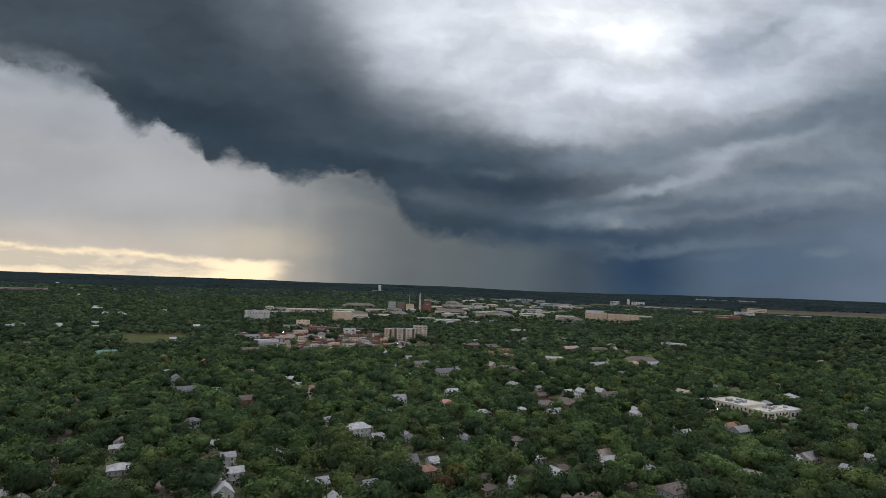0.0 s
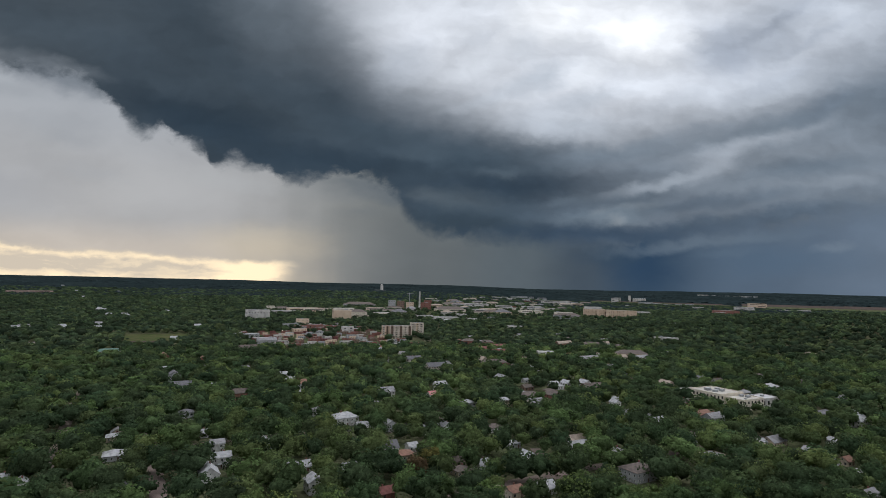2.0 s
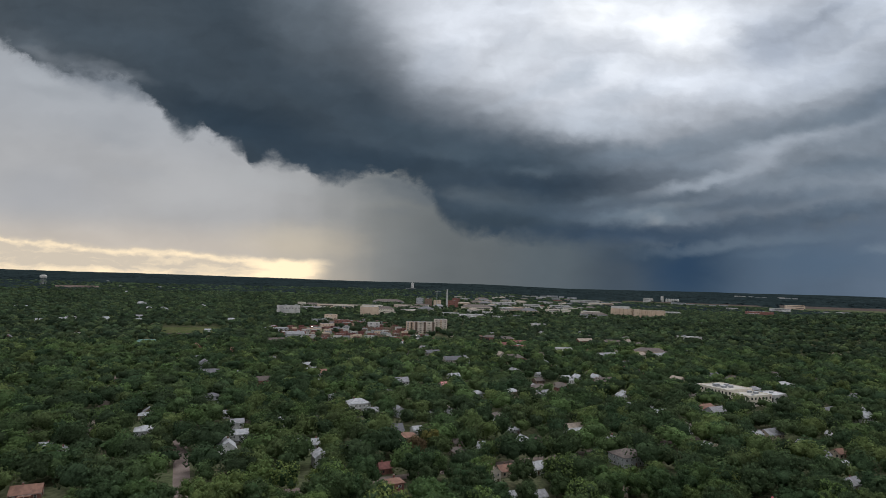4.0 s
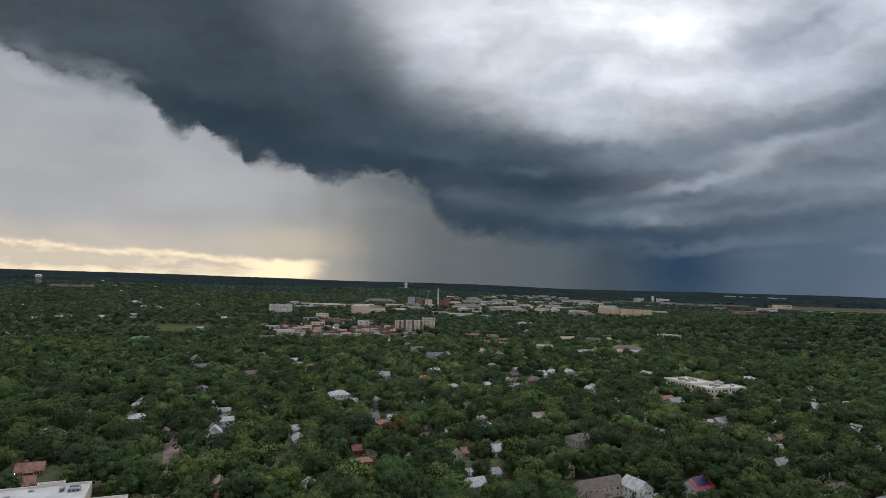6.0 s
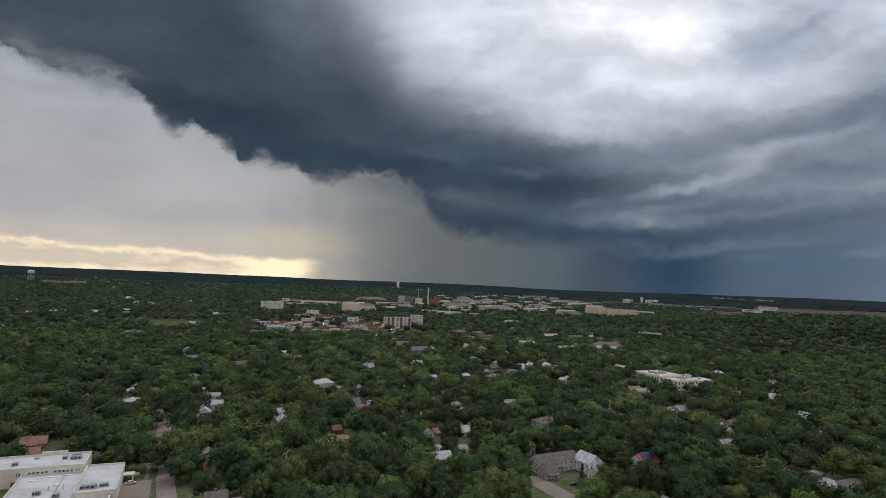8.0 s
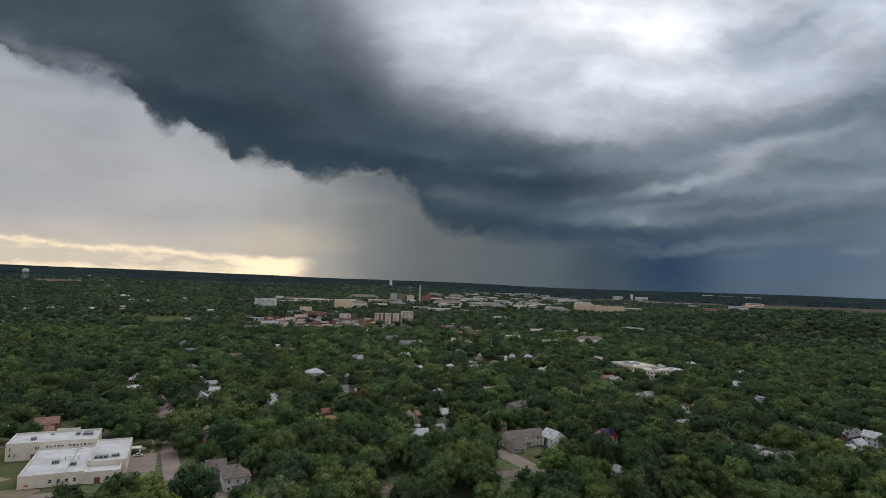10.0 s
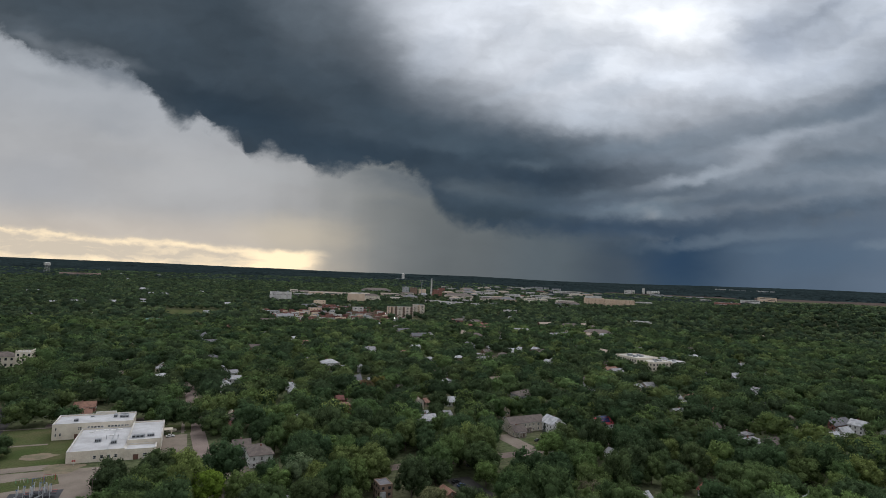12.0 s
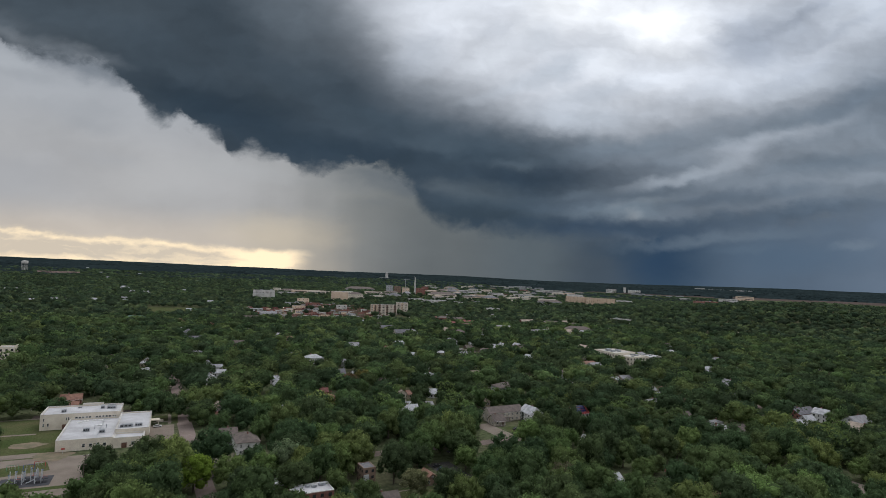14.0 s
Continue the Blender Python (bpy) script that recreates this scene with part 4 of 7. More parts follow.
house(76.6, 318.1, 6.5, 8.8, 2, 'gable', 'maroon', 'gray', 'y', 2, 6.2)
house(221.0, 405.3, 10.6, 7.4, 1, 'gable', 'tan', 'tan', 'x', 2, 6.2)
house(210.6, 380.1, 7.9, 10.6, 1, 'gable', 'white', 'silver', 'y', 2, 6.2)
house(191.1, 373.8, 6.5, 8.8, 1, 'gable', 'white', 'silver', 'y', 2, 6.2)
house(268.0, 450.1, 12.0, 10.2, 1, 'hip', 'gray', 'silver', 'x', 1, 6.2)
house(215.8, 469.2, 16.4, 13.9, 1, 'hip', 'brick', 'rust', 'x', 1, 6.2)
house(212.1, 513.1, 13.7, 9.6, 2, 'gable', 'white', 'gray', 'x', 1, 6.2)
house(248.3, 618.5, 13.0, 15.0, 2, 'gable', 'gray', 'gray', 'y', 1, 6.2)
house(216.4, 613.9, 12.6, 10.7, 1, 'hip', 'gray', 'gray', 'x', 1, 6.2)
house(141.0, 623.8, 15.1, 10.5, 1, 'gable', 'white', 'silver', 'x', 1, 6.2)
house(141.5, 585.8, 16.3, 10.5, 2, 'gable', 'white', 'rust', 'x', 1, 6.2)
house(135.4, 533.5, 6.8, 9.1, 2, 'gable', 'white', 'silver', 'y', 1, 6.2)
house(143.3, 669.0, 12.4, 8.7, 1, 'gable', 'white', 'silver', 'x', 1, 6.2)
house(250.0, 484.8, 12.4, 8.7, 2, 'gable', 'white', 'red', 'x', 1, 6.2)
house(279.8, 532.9, 12.6, 8.8, 2, 'gable', 'white', 'silver', 'x', 1, 6.2)
house(277.8, 308.3, 14.4, 10.1, 1, 'gable', 'tan', 'tan', 'x', 2, 6.2)
house(269.3, 295.1, 15.4, 10.5, 1, 'gable', 'white', 'silver', 'x', 2, 6.2)
house(224.4, 288.7, 7.9, 10.7, 1, 'gable', 'white', 'silver', 'y', 2, 6.2)
house(171.8, 281.2, 10.2, 8.6, 1, 'hip', 'tan', 'brown', 'x', 2, 6.2)
house(188.4, 284.9, 7.4, 7.0, 1, 'gable', 'white', 'silver', 'x', 2, 6.2)
house(265.3, 234.2, 18.9, 14.0, 2, 'hip', 'gray', 'brown', 'x', 2, 6.2)
house(427.9, 326.2, 15.5, 10.5, 2, 'gable', 'white', 'rust', 'x', 1, 6.2)
house(438.6, 348.1, 9.6, 7.0, 1, 'gable', 'tan', 'tan', 'x', 1, 6.2)
house(427.9, 314.4, 16.4, 10.5, 2, 'gable', 'gray', 'gray', 'x', 1, 6.2)
house(379.7, 328.3, 14.1, 9.9, 1, 'gable', 'gray', 'silver', 'x', 1, 6.2)
house(338.3, 244.9, 18.1, 10.5, 1, 'flat', 'tan', 'silver', 'x', 2, 6.2)
house(386.3, 347.1, 7.4, 10.0, 1, 'gable', 'gray', 'gray', 'y', 1, 6.2)
house(414.9, 252.6, 16.8, 10.5, 1, 'gable', 'tan', 'gray', 'x', 1, 6.2)
house(546.5, 294.4, 19.4, 14.0, 1, 'hip', 'gray', 'slate', 'x', 1, 6.2)
house(588.5, 464.4, 17.0, 10.5, 2, 'gable', 'brown', 'slate', 'x', 1, 6.2)
house(519.5, 449.0, 13.0, 15.0, 2, 'gable', 'tan', 'tan', 'y', 1, 6.2)
house(637.1, 408.6, 19.5, 14.0, 1, 'hip', 'white', 'silver', 'x', 1, 6.2)
house(614.3, 383.7, 12.3, 15.0, 1, 'gable', 'white', 'silver', 'y', 1, 6.2)
house(635.9, 330.8, 22.5, 10.5, 1, 'gable', 'gray', 'gray', 'x', 1, 6.2)
house(416.4, 493.1, 8.8, 11.8, 2, 'gable', 'white', 'silver', 'y', 1, 6.2)
house(426.0, 463.8, 26.0, 10.5, 2, 'gable', 'brick', 'brown', 'x', 1, 6.2)
house(436.4, 487.3, 8.9, 12.1, 2, 'gable', 'white', 'silver', 'y', 1, 6.2)
house(502.3, 484.5, 14.0, 9.8, 1, 'gable', 'white', 'gray', 'x', 1, 6.2)
house(391.8, 391.2, 6.5, 8.8, 2, 'gable', 'white', 'silver', 'y', 1, 6.2)
house(345.1, 462.2, 21.4, 14.0, 1, 'hip', 'tan', 'brown', 'x', 1, 6.2)
house(369.9, 454.5, 13.0, 15.0, 1, 'gable', 'brick', 'brown', 'y', 1, 6.2)
house(368.4, 500.3, 12.0, 8.4, 1, 'gable', 'brown', 'brown', 'x', 1, 6.2)
house(409.7, 508.3, 10.4, 7.3, 1, 'gable', 'white', 'silver', 'x', 1, 6.2)
house(409.7, 494.1, 18.2, 10.5, 1, 'flat', 'white', 'silver', 'x', 1, 6.2)
house(363.6, 544.1, 12.6, 15.0, 2, 'gable', 'gray', 'gray', 'y', 1, 6.2)
house(324.4, 708.7, 21.6, 10.5, 3, 'gable', 'cream', 'slate', 'x', 1, 6.2)
house(323.7, 636.8, 24.8, 10.5, 3, 'gable', 'cream', 'slate', 'x', 1, 6.2)
house(325.9, 599.7, 26.1, 10.5, 1, 'gable', 'tan', 'brown', 'x', 1, 6.2)
house(538.6, 839.9, 34.0, 10.5, 2, 'gable', 'brick', 'maroon', 'x', 0, 5)
house(490.2, 813.4, 24.6, 10.5, 2, 'gable', 'brick', 'maroon', 'x', 0, 6.2)
house(503.0, 774.4, 28.8, 10.5, 2, 'gable', 'brick', 'maroon', 'x', 0, 6.2)
house(437.0, 661.2, 24.8, 10.5, 1, 'flat', 'brick', 'brown', 'x', 0, 6.2)
house(423.6, 690.4, 13.0, 15.0, 2, 'gable', 'cream', 'tan', 'y', 0, 6.2)
house(384.0, 642.0, 20.8, 10.5, 1, 'gable', 'gray', 'gray', 'x', 1, 6.2)
house(543.1, 700.5, 24.8, 10.5, 2, 'flat', 'white', 'gray', 'x', 0, 6.2)
house(512.6, 715.1, 30.7, 10.5, 1, 'gable', 'tan', 'brown', 'x', 0, 6.2)
house(679.6, 836.2, 34.0, 10.5, 2, 'gable', 'brick', 'tan', 'x', 0, 5)
house(590.3, 661.8, 33.1, 10.5, 2, 'gable', 'cream', 'gray', 'x', 0, 6.2)
house(642.7, 653.1, 24.7, 10.5, 2, 'gable', 'cream', 'tan', 'x', 0, 6.2)
house(672.7, 637.8, 34.0, 14.0, 2, 'hip', 'cream', 'gray', 'x', 0, 6.2)
house(605.0, 578.5, 16.7, 10.5, 1, 'gable', 'white', 'gray', 'x', 0, 6.2)
house(16.8, 849.4, 13.0, 15.0, 2, 'gable', 'brick', 'rust', 'y', 0, 6.2)
house(21.2, 743.7, 14.5, 10.1, 2, 'flat', 'gray', 'silver', 'x', 1, 6.2)
house(26.3, 681.2, 12.4, 15.0, 2, 'gable', 'gray', 'slate', 'y', 1, 6.2)
house(32.9, 630.5, 25.6, 10.5, 1, 'gable', 'white', 'slate', 'x', 1, 6.2)
house(64.3, 810.6, 9.2, 12.4, 2, 'gable', 'brick', 'rust', 'y', 0, 6.2)
house(64.0, 745.6, 12.8, 8.9, 1, 'gable', 'white', 'gray', 'x', 1, 6.2)
house(62.0, 615.8, 10.5, 7.4, 1, 'gable', 'gray', 'silver', 'x', 1, 6.2)
house(-54.2, 956.1, 34.0, 14.0, 1, 'hip', 'cream', 'green', 'x', 0, 6.2)
house(139.7, 933.5, 33.0, 10.5, 2, 'gable', 'tan', 'brown', 'x', 0, 6.2)
house(181.9, 1030.7, 34.0, 10.5, 2, 'gable', 'gray', 'gray', 'x', 0, 5)
house(143.5, 806.9, 13.5, 9.4, 1, 'flat', 'brick', 'silver', 'x', 0, 6.2)
house(133.2, 659.7, 9.4, 12.7, 1, 'gable', 'white', 'silver', 'y', 1, 6.2)
house(-183.3, 1092.5, 34.0, 10.5, 1, 'flat', 'tan', 'silver', 'x', 0, 5)
house(-228.1, 1375.3, 22.9, 10.5, 1, 'gable', 'white', 'gray', 'x', 0, 5)
house(-165.9, 1378.8, 15.5, 10.5, 1, 'gable', 'white', 'silver', 'x', 0, 5)
house(-102.6, 1399.6, 15.9, 10.5, 2, 'gable', 'gray', 'gray', 'x', 0, 5)
house(-130.0, 1783.8, 23.7, 10.5, 2, 'gable', 'white', 'silver', 'x', 0, 5)
house(-63.1, 1635.3, 22.0, 14.0, 1, 'hip', 'gray', 'silver', 'x', 0, 5)
house(-234.2, 2456.9, 34.0, 14.0, 1, 'hip', 'gray', 'silver', 'x', 0, 5)
house(244.1, 559.9, 8.6, 7.0, 1, 'gable', 'gray', 'gray', 'x', 1, 6.2)
house(264.1, 554.1, 6.5, 8.8, 1, 'gable', 'white', 'silver', 'y', 1, 6.2)
house(184.5, 593.9, 8.8, 7.0, 1, 'gable', 'gray', 'gray', 'x', 1, 6.2)
house(171.5, 516.1, 6.5, 8.8, 1, 'gable', 'white', 'gray', 'y', 1, 6.2)
house(442.0, 580.9, 11.5, 8.1, 1, 'gable', 'cream', 'gray', 'x', 1, 6.2)
house(593.8, 422.1, 9.8, 7.0, 1, 'gable', 'white', 'gray', 'x', 1, 6.2)
house(568.9, 593.5, 11.8, 8.3, 1, 'gable', 'white', 'gray', 'x', 0, 6.2)
house(459.8, 622.5, 10.8, 7.6, 1, 'gable', 'white', 'silver', 'x', 1, 6.2)
house(107.7, 734.9, 9.6, 7.0, 1, 'gable', 'white', 'gray', 'x', 1, 6.2)
house(219.5, 787.5, 11.6, 8.1, 1, 'gable', 'gray', 'gray', 'x', 0, 6.2)
house(696.8, 1002.8, 16.9, 10.5, 1, 'gable', 'white', 'gray', 'x', 0, 5)
house(782.5, 981.3, 19.7, 10.5, 1, 'gable', 'gray', 'silver', 'x', 0, 5)
house(801.4, 866.8, 23.1, 14.0, 1, 'hip', 'gray', 'gray', 'x', 0, 5)
house(1155.2, 1014.5, 19.7, 10.5, 1, 'gable', 'gray', 'silver', 'x', 0, 5)
house(607.5, 453.0, 13.0, 9.1, 1, 'gable', 'gray', 'brown', 'x', 1, 6.2)
house(635.4, 444.4, 10.2, 13.8, 1, 'gable', 'white', 'silver', 'y', 1, 6.2)
house(-84.8, 532.9, 6.8, 9.2, 1, 'gable', 'white', 'silver', 'y', 1, 6.2)

house(86.1, 286.3, 9, 9.5, 2, 'gable', 'white', 'silver', 'y', 1, 8.5)
house(181.4, 239.6, 9, 8, 1, 'gable', 'tan', 'rust', 'x', 1, 8.5)
house(200.0, 237.4, 10, 9, 1, 'gable', 'white', 'silver', 'x', 1, 8.5)
house(-6.5, 321.3, 9, 8, 1, 'gable', 'white', 'slate', 'y', 1, 8.5)
house(-14.6, 445.3, 8, 7, 1, 'gable', 'tan', 'gray', 'y', 1, 8.5)
house(178.8, 298.2, 8, 7, 1, 'gable', 'tan', 'brown', 'x', 1, 8.5)
house(393.7, 538.9, 9, 7, 1, 'gable', 'white', 'silver', 'x', 1, 8.5)
house(380.0, 476.0, 11, 8, 1, 'hip', 'tan', 'brown', 'x', 1, 8.5)
house(344.6, 475.1, 11, 8, 1, 'hip', 'gray', 'gray', 'x', 1, 8.5)
house(511.0, 495.2, 10, 7, 1, 'gable', 'white', 'silver', 'x', 1, 8.5)
house(414.0, 413.2, 7, 7, 1, 'gable', 'white', 'silver', 'y', 1, 8.5)
house(392.1, 184.3, 9, 7, 1, 'hip', 'white', 'silver', 'x', 1, 8.5)
house(413.5, 202.3, 8, 7, 1, 'gable', 'tan', 'rust', 'x', 1, 8.5)
house(391.8, 246.1, 8, 7, 1, 'gable', 'tan', 'tan', 'y', 1, 8.5)
house(356.4, 159.4, 12, 8, 1, 'gable', 'gray', 'gray', 'x', 1, 8.5)
house(574.3, 287.9, 12, 8, 1, 'gable', 'white', 'silver', 'x', 1, 8.5)
house(415.0, 226.6, 7, 7, 1, 'gable', 'white', 'gray', 'y', 1, 8.5)
house(717.8, 255.7, 8, 7, 1, 'gable', 'white', 'silver', 'x', 1, 8.5)
house(754.2, 236.0, 7, 7, 1, 'gable', 'white', 'silver', 'x', 1, 8.5)
house(241.1, 25.4, 7, 8, 1, 'gable', 'gray', 'red', 'y', 2, 8.5)
house(231.6, 318.0, 9, 8, 1, 'hip', 'gray', 'silver', 'x', 1, 8.5)
house(42.4, 422.5, 9, 7, 1, 'gable', 'white', 'silver', 'x', 1, 8.5)
house(88.1, 322.6, 8, 7, 1, 'gable', 'white', 'silver', 'x', 1, 8.5)
house(117.9, 263.9, 8, 7, 1, 'gable', 'brick', 'maroon', 'x', 1, 8.5)
house(285.2, 276.1, 12, 8, 1, 'hip', 'gray', 'gray', 'x', 1, 8.5)

# ---- school ----
school = new("school")
school.location = (0, 0, 0)
tagged(school, "pale limestone school with white flat roofs and parapets", "school")


def wing(x0, x1, y0, y1, h):
    box_part("wall", x0, x1, y0, y1, -0.5, h, STONE, school)
    box_part("roof", x0 + 0.5, x1 - 0.5, y0 + 0.5, y1 - 0.5, h + 0.004, h + 0.15, MEMBRANE, school)
    for a, b, c, d in ((x0, x1, y0, y0 + 0.5), (x0, x1, y1 - 0.5, y1), (x0, x0 + 0.5, y0 + 0.5, y1 - 0.5), (x1 - 0.5, x1, y0 + 0.5, y1 - 0.5)):
        box_part("parapet", a, b, c, d, h, h + 0.8, STONE, school)
        box_part("coping", a - 0.08, b + 0.08, c - 0.08, d + 0.08, h + 0.8, h + 0.92, PALE, school)


wing(-60.5, -19.9, 208, 230, 8.1)
wing(-45.5, -19.6, 161.5, 207.9, 5.0)
wing(-19.5, -3.0, 171, 211, 6.5)
wing(-19.5, -5.0, 160.5, 170.9, 4.6)
wing(-42, -31, 230.1, 232.5, 8.7)
for x in (-58.6, -47.4, -46.4, -22.5, -23.6):
    window(school, x, 208, 6.0, 0.7, 1.8, "s")
for i in range(5):
    window(school, -42.5 + i * 1.7, 208, 6.2, 1.35, 1.35, "s")
    window(school, -32.2 + i * 1.7, 208, 6.2, 1.35, 1.35, "s")
for x in (-58.6, -56.4):
    window(school, x, 208, 3.0, 0.8, 1.8, "s")
box_part("door", -49.5, -47.0, 207.9, 208.1, 0, 2.9, DOORS, school, "dark brown entrance door")
for i in range(4):
    window(school, -33.0 + i * 3.2, 161.5, 2.4, 1.5, 1.7, "s")
window(school, -7.4, 160.5, 2.1, 2.0, 1.9, "s")
window(school, -10.0, 160.5, 2.1, 2.0, 1.9, "s")
box_part("door", -15.5, -13.0, 160.4, 160.6, 0, 2.7, DOORS, school, "dark brown entrance door")
for i in range(6):
    window(school, -3.0, 176 + i * 5, 2.8, 1.8, 2.0, "e")
box_part("canopy", -2.9, 1.8, 203, 208, 3.0, 3.4, STONE, school)
box_part("canopy_post", 0.9, 1.5, 203.4, 204.0, 0, 3.0, STONE, school)
box_part("canopy_post", 0.9, 1.5, 207.0, 207.6, 0, 3.0, STONE, school)
bm = bmesh.new()
bmesh.ops.create_cone(bm, cap_ends=True, segments=20, radius1=2.0, radius2=2.0, depth=0.9, matrix=Matrix.Translation((1.8, 212.5, 0.45)))
part("planter", bm, STONE, school, "round stone planter")
for cx, cy, sx, sy, h, z in ((-50, 216, 1.2, 1.0, 1.5, 8.25), (-30.5, 222, 0.9, 1.8, 1.6, 8.25), (-25.5, 220, 2.4, 1.1, 1.4, 8.25), (-26, 224.5, 2.1, 1.0, 1.3, 8.25), (-43, 225, 1.0, 0.6, 0.5, 8.25),
                             (-34, 180, 1.5, 1.2, 1.7, 5.15), (-26, 175, 1.3, 1.3, 1.6, 5.15), (-14.5, 178, 3.2, 1.3, 1.5, 6.65), (-8.5, 179, 1.8, 1.2, 1.4, 6.65)):
    u = box_part("roof_unit", cx - sx, cx + sx, cy - sy, cy + sy, z + 0.15, z + 0.15 + h, UNIT_M, school, "grey rooftop air unit", 0.12)
    for k in range(3):
        box_part("vent_grille", cx - sx + 0.2 + k * 0.62 * sx, cx - sx + 0.2 + (k * 0.62 + 0.45) * sx, cy - sy - 0.03, cy - sy + 0.02, z + 0.4, z + h * 0.8, GLASS, u)
    box_part("kerb", cx - sx - 0.15, cx + sx + 0.15, cy - sy - 0.15, cy + sy + 0.15, z, z + 0.16, UNIT_M, school)
for cx, cy in ((-37, 203), (-33, 203.5), (-29.5, 203), (-26, 204), (-29, 191), (-40, 200)):
    box_part("skylight", cx - 1.2, cx + 1.2, cy - 0.6, cy + 0.6, 5.15, 5.5, FRAME_W, school, "white roof skylight", 0.08)
for cx in (-30.5, -25):
    tube_bm = bmesh.new()
    bmesh.ops.create_cone(tube_bm, cap_ends=True, segments=10, radius1=0.18, radius2=0.18, depth=2.2, matrix=Matrix.Translation((cx, 184, 6.2)))
    part("vent_pipe", tube_bm, UNIT_M, school)
box_part("roof_joint", -27.9, -27.5, 162.1, 207.4, 5.15, 5.4, UNIT_M, school)
KEEP_CLEAR.extend([(-39, 219, 24, 14, 0), (-25, 184, 25, 24, 0), (-64, 180, 30, 30, 0), (-24, 153, 26, 12, 0), (-68, 100, 42, 30, 0)])

DIRT = material("bare_earth", (0.165, 0.130, 0.090), 0.95, 0.2, 0.15, 1.5, tint=(0.088, 0.086, 0.046), coords="World")
RUBBER = material("dark_rubber_mat", (0.035, 0.037, 0.045), 0.9, 0.2, 0.3, 4.0)
patch("school_lawn", -92, -45.7, 161.5, 236, GRASS, "mown school lawn with worn patches", 0.04)
patch("school_lawn", -45.6, 6, 232.8, 240, GRASS, "narrow mown lawn behind the school", 0.05)
blotch("bare_ground", -61, 178, 8.5, 5.5, DIRT, "bare worn earth patch on the lawn", 0.09)
blotch("bare_ground", -45.5, 155, 8.5, 8, DIRT, "reddish bare earth beside the school", 0.12)
patch("pavement", -110, -52, 153.5, 161.3, CONCRETE, "pale concrete schoolyard path", 0.1, "pavement", 3)
patch("pavement", -92, -60.6, 199.5, 202, CONCRETE, "pale concrete path across the lawn", 0.1, "pavement")
patch("pavement", -92, -45, 236.5, 238.2, CONCRETE, "pale concrete footpath behind the school", 0.1, "pavement")
patch("parking_lot", -3, 10, 163, 203, CONCRETE, "stained concrete parking lot beside the school", 0.07, "parking lot")
patch("verge", 8.5, 12, 206, 238, GRASS, "grass verge beside the street", 0.12, clear=False)
patch("verge", -2, 6, 213.5, 226, GRASS, "small lawn by the school entrance", 0.12, clear=False)
patch("pavement", -2, 9, 210, 211.6, CONCRETE, "pale concrete entrance walk", 0.14, "pavement", clear=False)
patch("pavement", 6.4, 8.2, 205, 230, CONCRETE, "pale concrete walk beside the school", 0.15, "pavement", clear=False)
patch("schoolyard", -110, -26, 62, 153, CONCRETE, "worn pale concrete schoolyard", 0.03, "pavement")
patch("playground_lawn", -67, -44, 129.5, 143, GRASS, "mown lawn of the playground", 0.07, turn=14, clear=False)
patch("verge", -110, -26, 104, 108, GRASS, "grass strip along the schoolyard", 0.07, clear=False, turn=2)
patch("rubber_mat", -59.5, -39.5, 111, 124.5, RUBBER, "dark rubber safety surface of the playground", 0.1, "playground surface", clear=False)
street([(-90, 150), (-94, 200), (-97, 250), (-104, 300)], 13.0, ASPHALT, "wide grey asphalt street beside the school lawn", 5.5)

POST_M = material("pale_plastic_post", (0.55, 0.57, 0.6), 0.5, 0.08)
BLUE = material("blue_plastic", (0.05, 0.12, 0.3), 0.45, 0.1)
REDP = material("red_plastic", (0.45, 0.05, 0.04), 0.45, 0.1)
GREENP = material("green_plastic", (0.08, 0.25, 0.12), 0.45, 0.1)


def tube(name, p, q, rad, mat, parent, label=""):
    p, q = Vector(p), Vector(q)
    bm = bmesh.new()
    bmesh.ops.create_cone(bm, cap_ends=True, segments=8, radius1=rad, radius2=rad, depth=(q - p).length)
    bm.transform(Matrix.Translation((p + q) / 2) @ (q - p).to_track_quat("Z", "Y").to_matrix().to_4x4())
    return part(name, bm, mat, parent, label)


def climbing_frame(x, y, posts):
    base = new("climbing_frame")
    base.location = (x, y, 0.1)
    tagged(base, "playground climbing frame with pale posts and blue caps", "climbing frame", "playground frames")
    for i in range(posts):
        px, py = (i // 2) * 2.4, (i % 2) * 2.6
        hh = 4.4 + (i * 37 % 5) * 0.4
        tube("post", (px, py, 0), (px, py, hh), 0.17, POST_M, base)
        if i % 3 == 0:
            box_part("post_cap", px - 0.26, px + 0.26, py - 0.26, py + 0.26, hh, hh + 0.3, BLUE, base, "blue post cap", 0.06)
    box_part("deck", -0.1, 2.5, -0.1, 2.7, 1.3, 1.45, RUBBER, base)
    box_part("deck", 2.6, 4.9, -0.1, 2.7, 1.6, 1.75, RUBBER, base)
    bm = bmesh.new()
    rows = []
    for i in range(8):
        u = i / 7
        rows.append([bm.verts.new((-0.2 - 3.2 * u, yy, 1.4 * (1 - u) ** 1.4 + zz)) for yy, zz in ((0.2, 0.35), (0.35, 0.05), (1.0, 0.05), (1.15, 0.35))])
    for a, b in zip(rows, rows[1:]):
        for k in range(3):
            bm.faces.new((a[k], b[k], b[k + 1], a[k + 1]))
    part("slide", bm, POST_M, base, "pale curved slide")
    tube("rail", (2.4, 0, 2.4), (4.8, 0, 2.4), 0.06, REDP, base)
    tube("rail", (2.4, 2.6, 2.4), (4.8, 2.6, 2.4), 0.06, REDP, base)
    return base


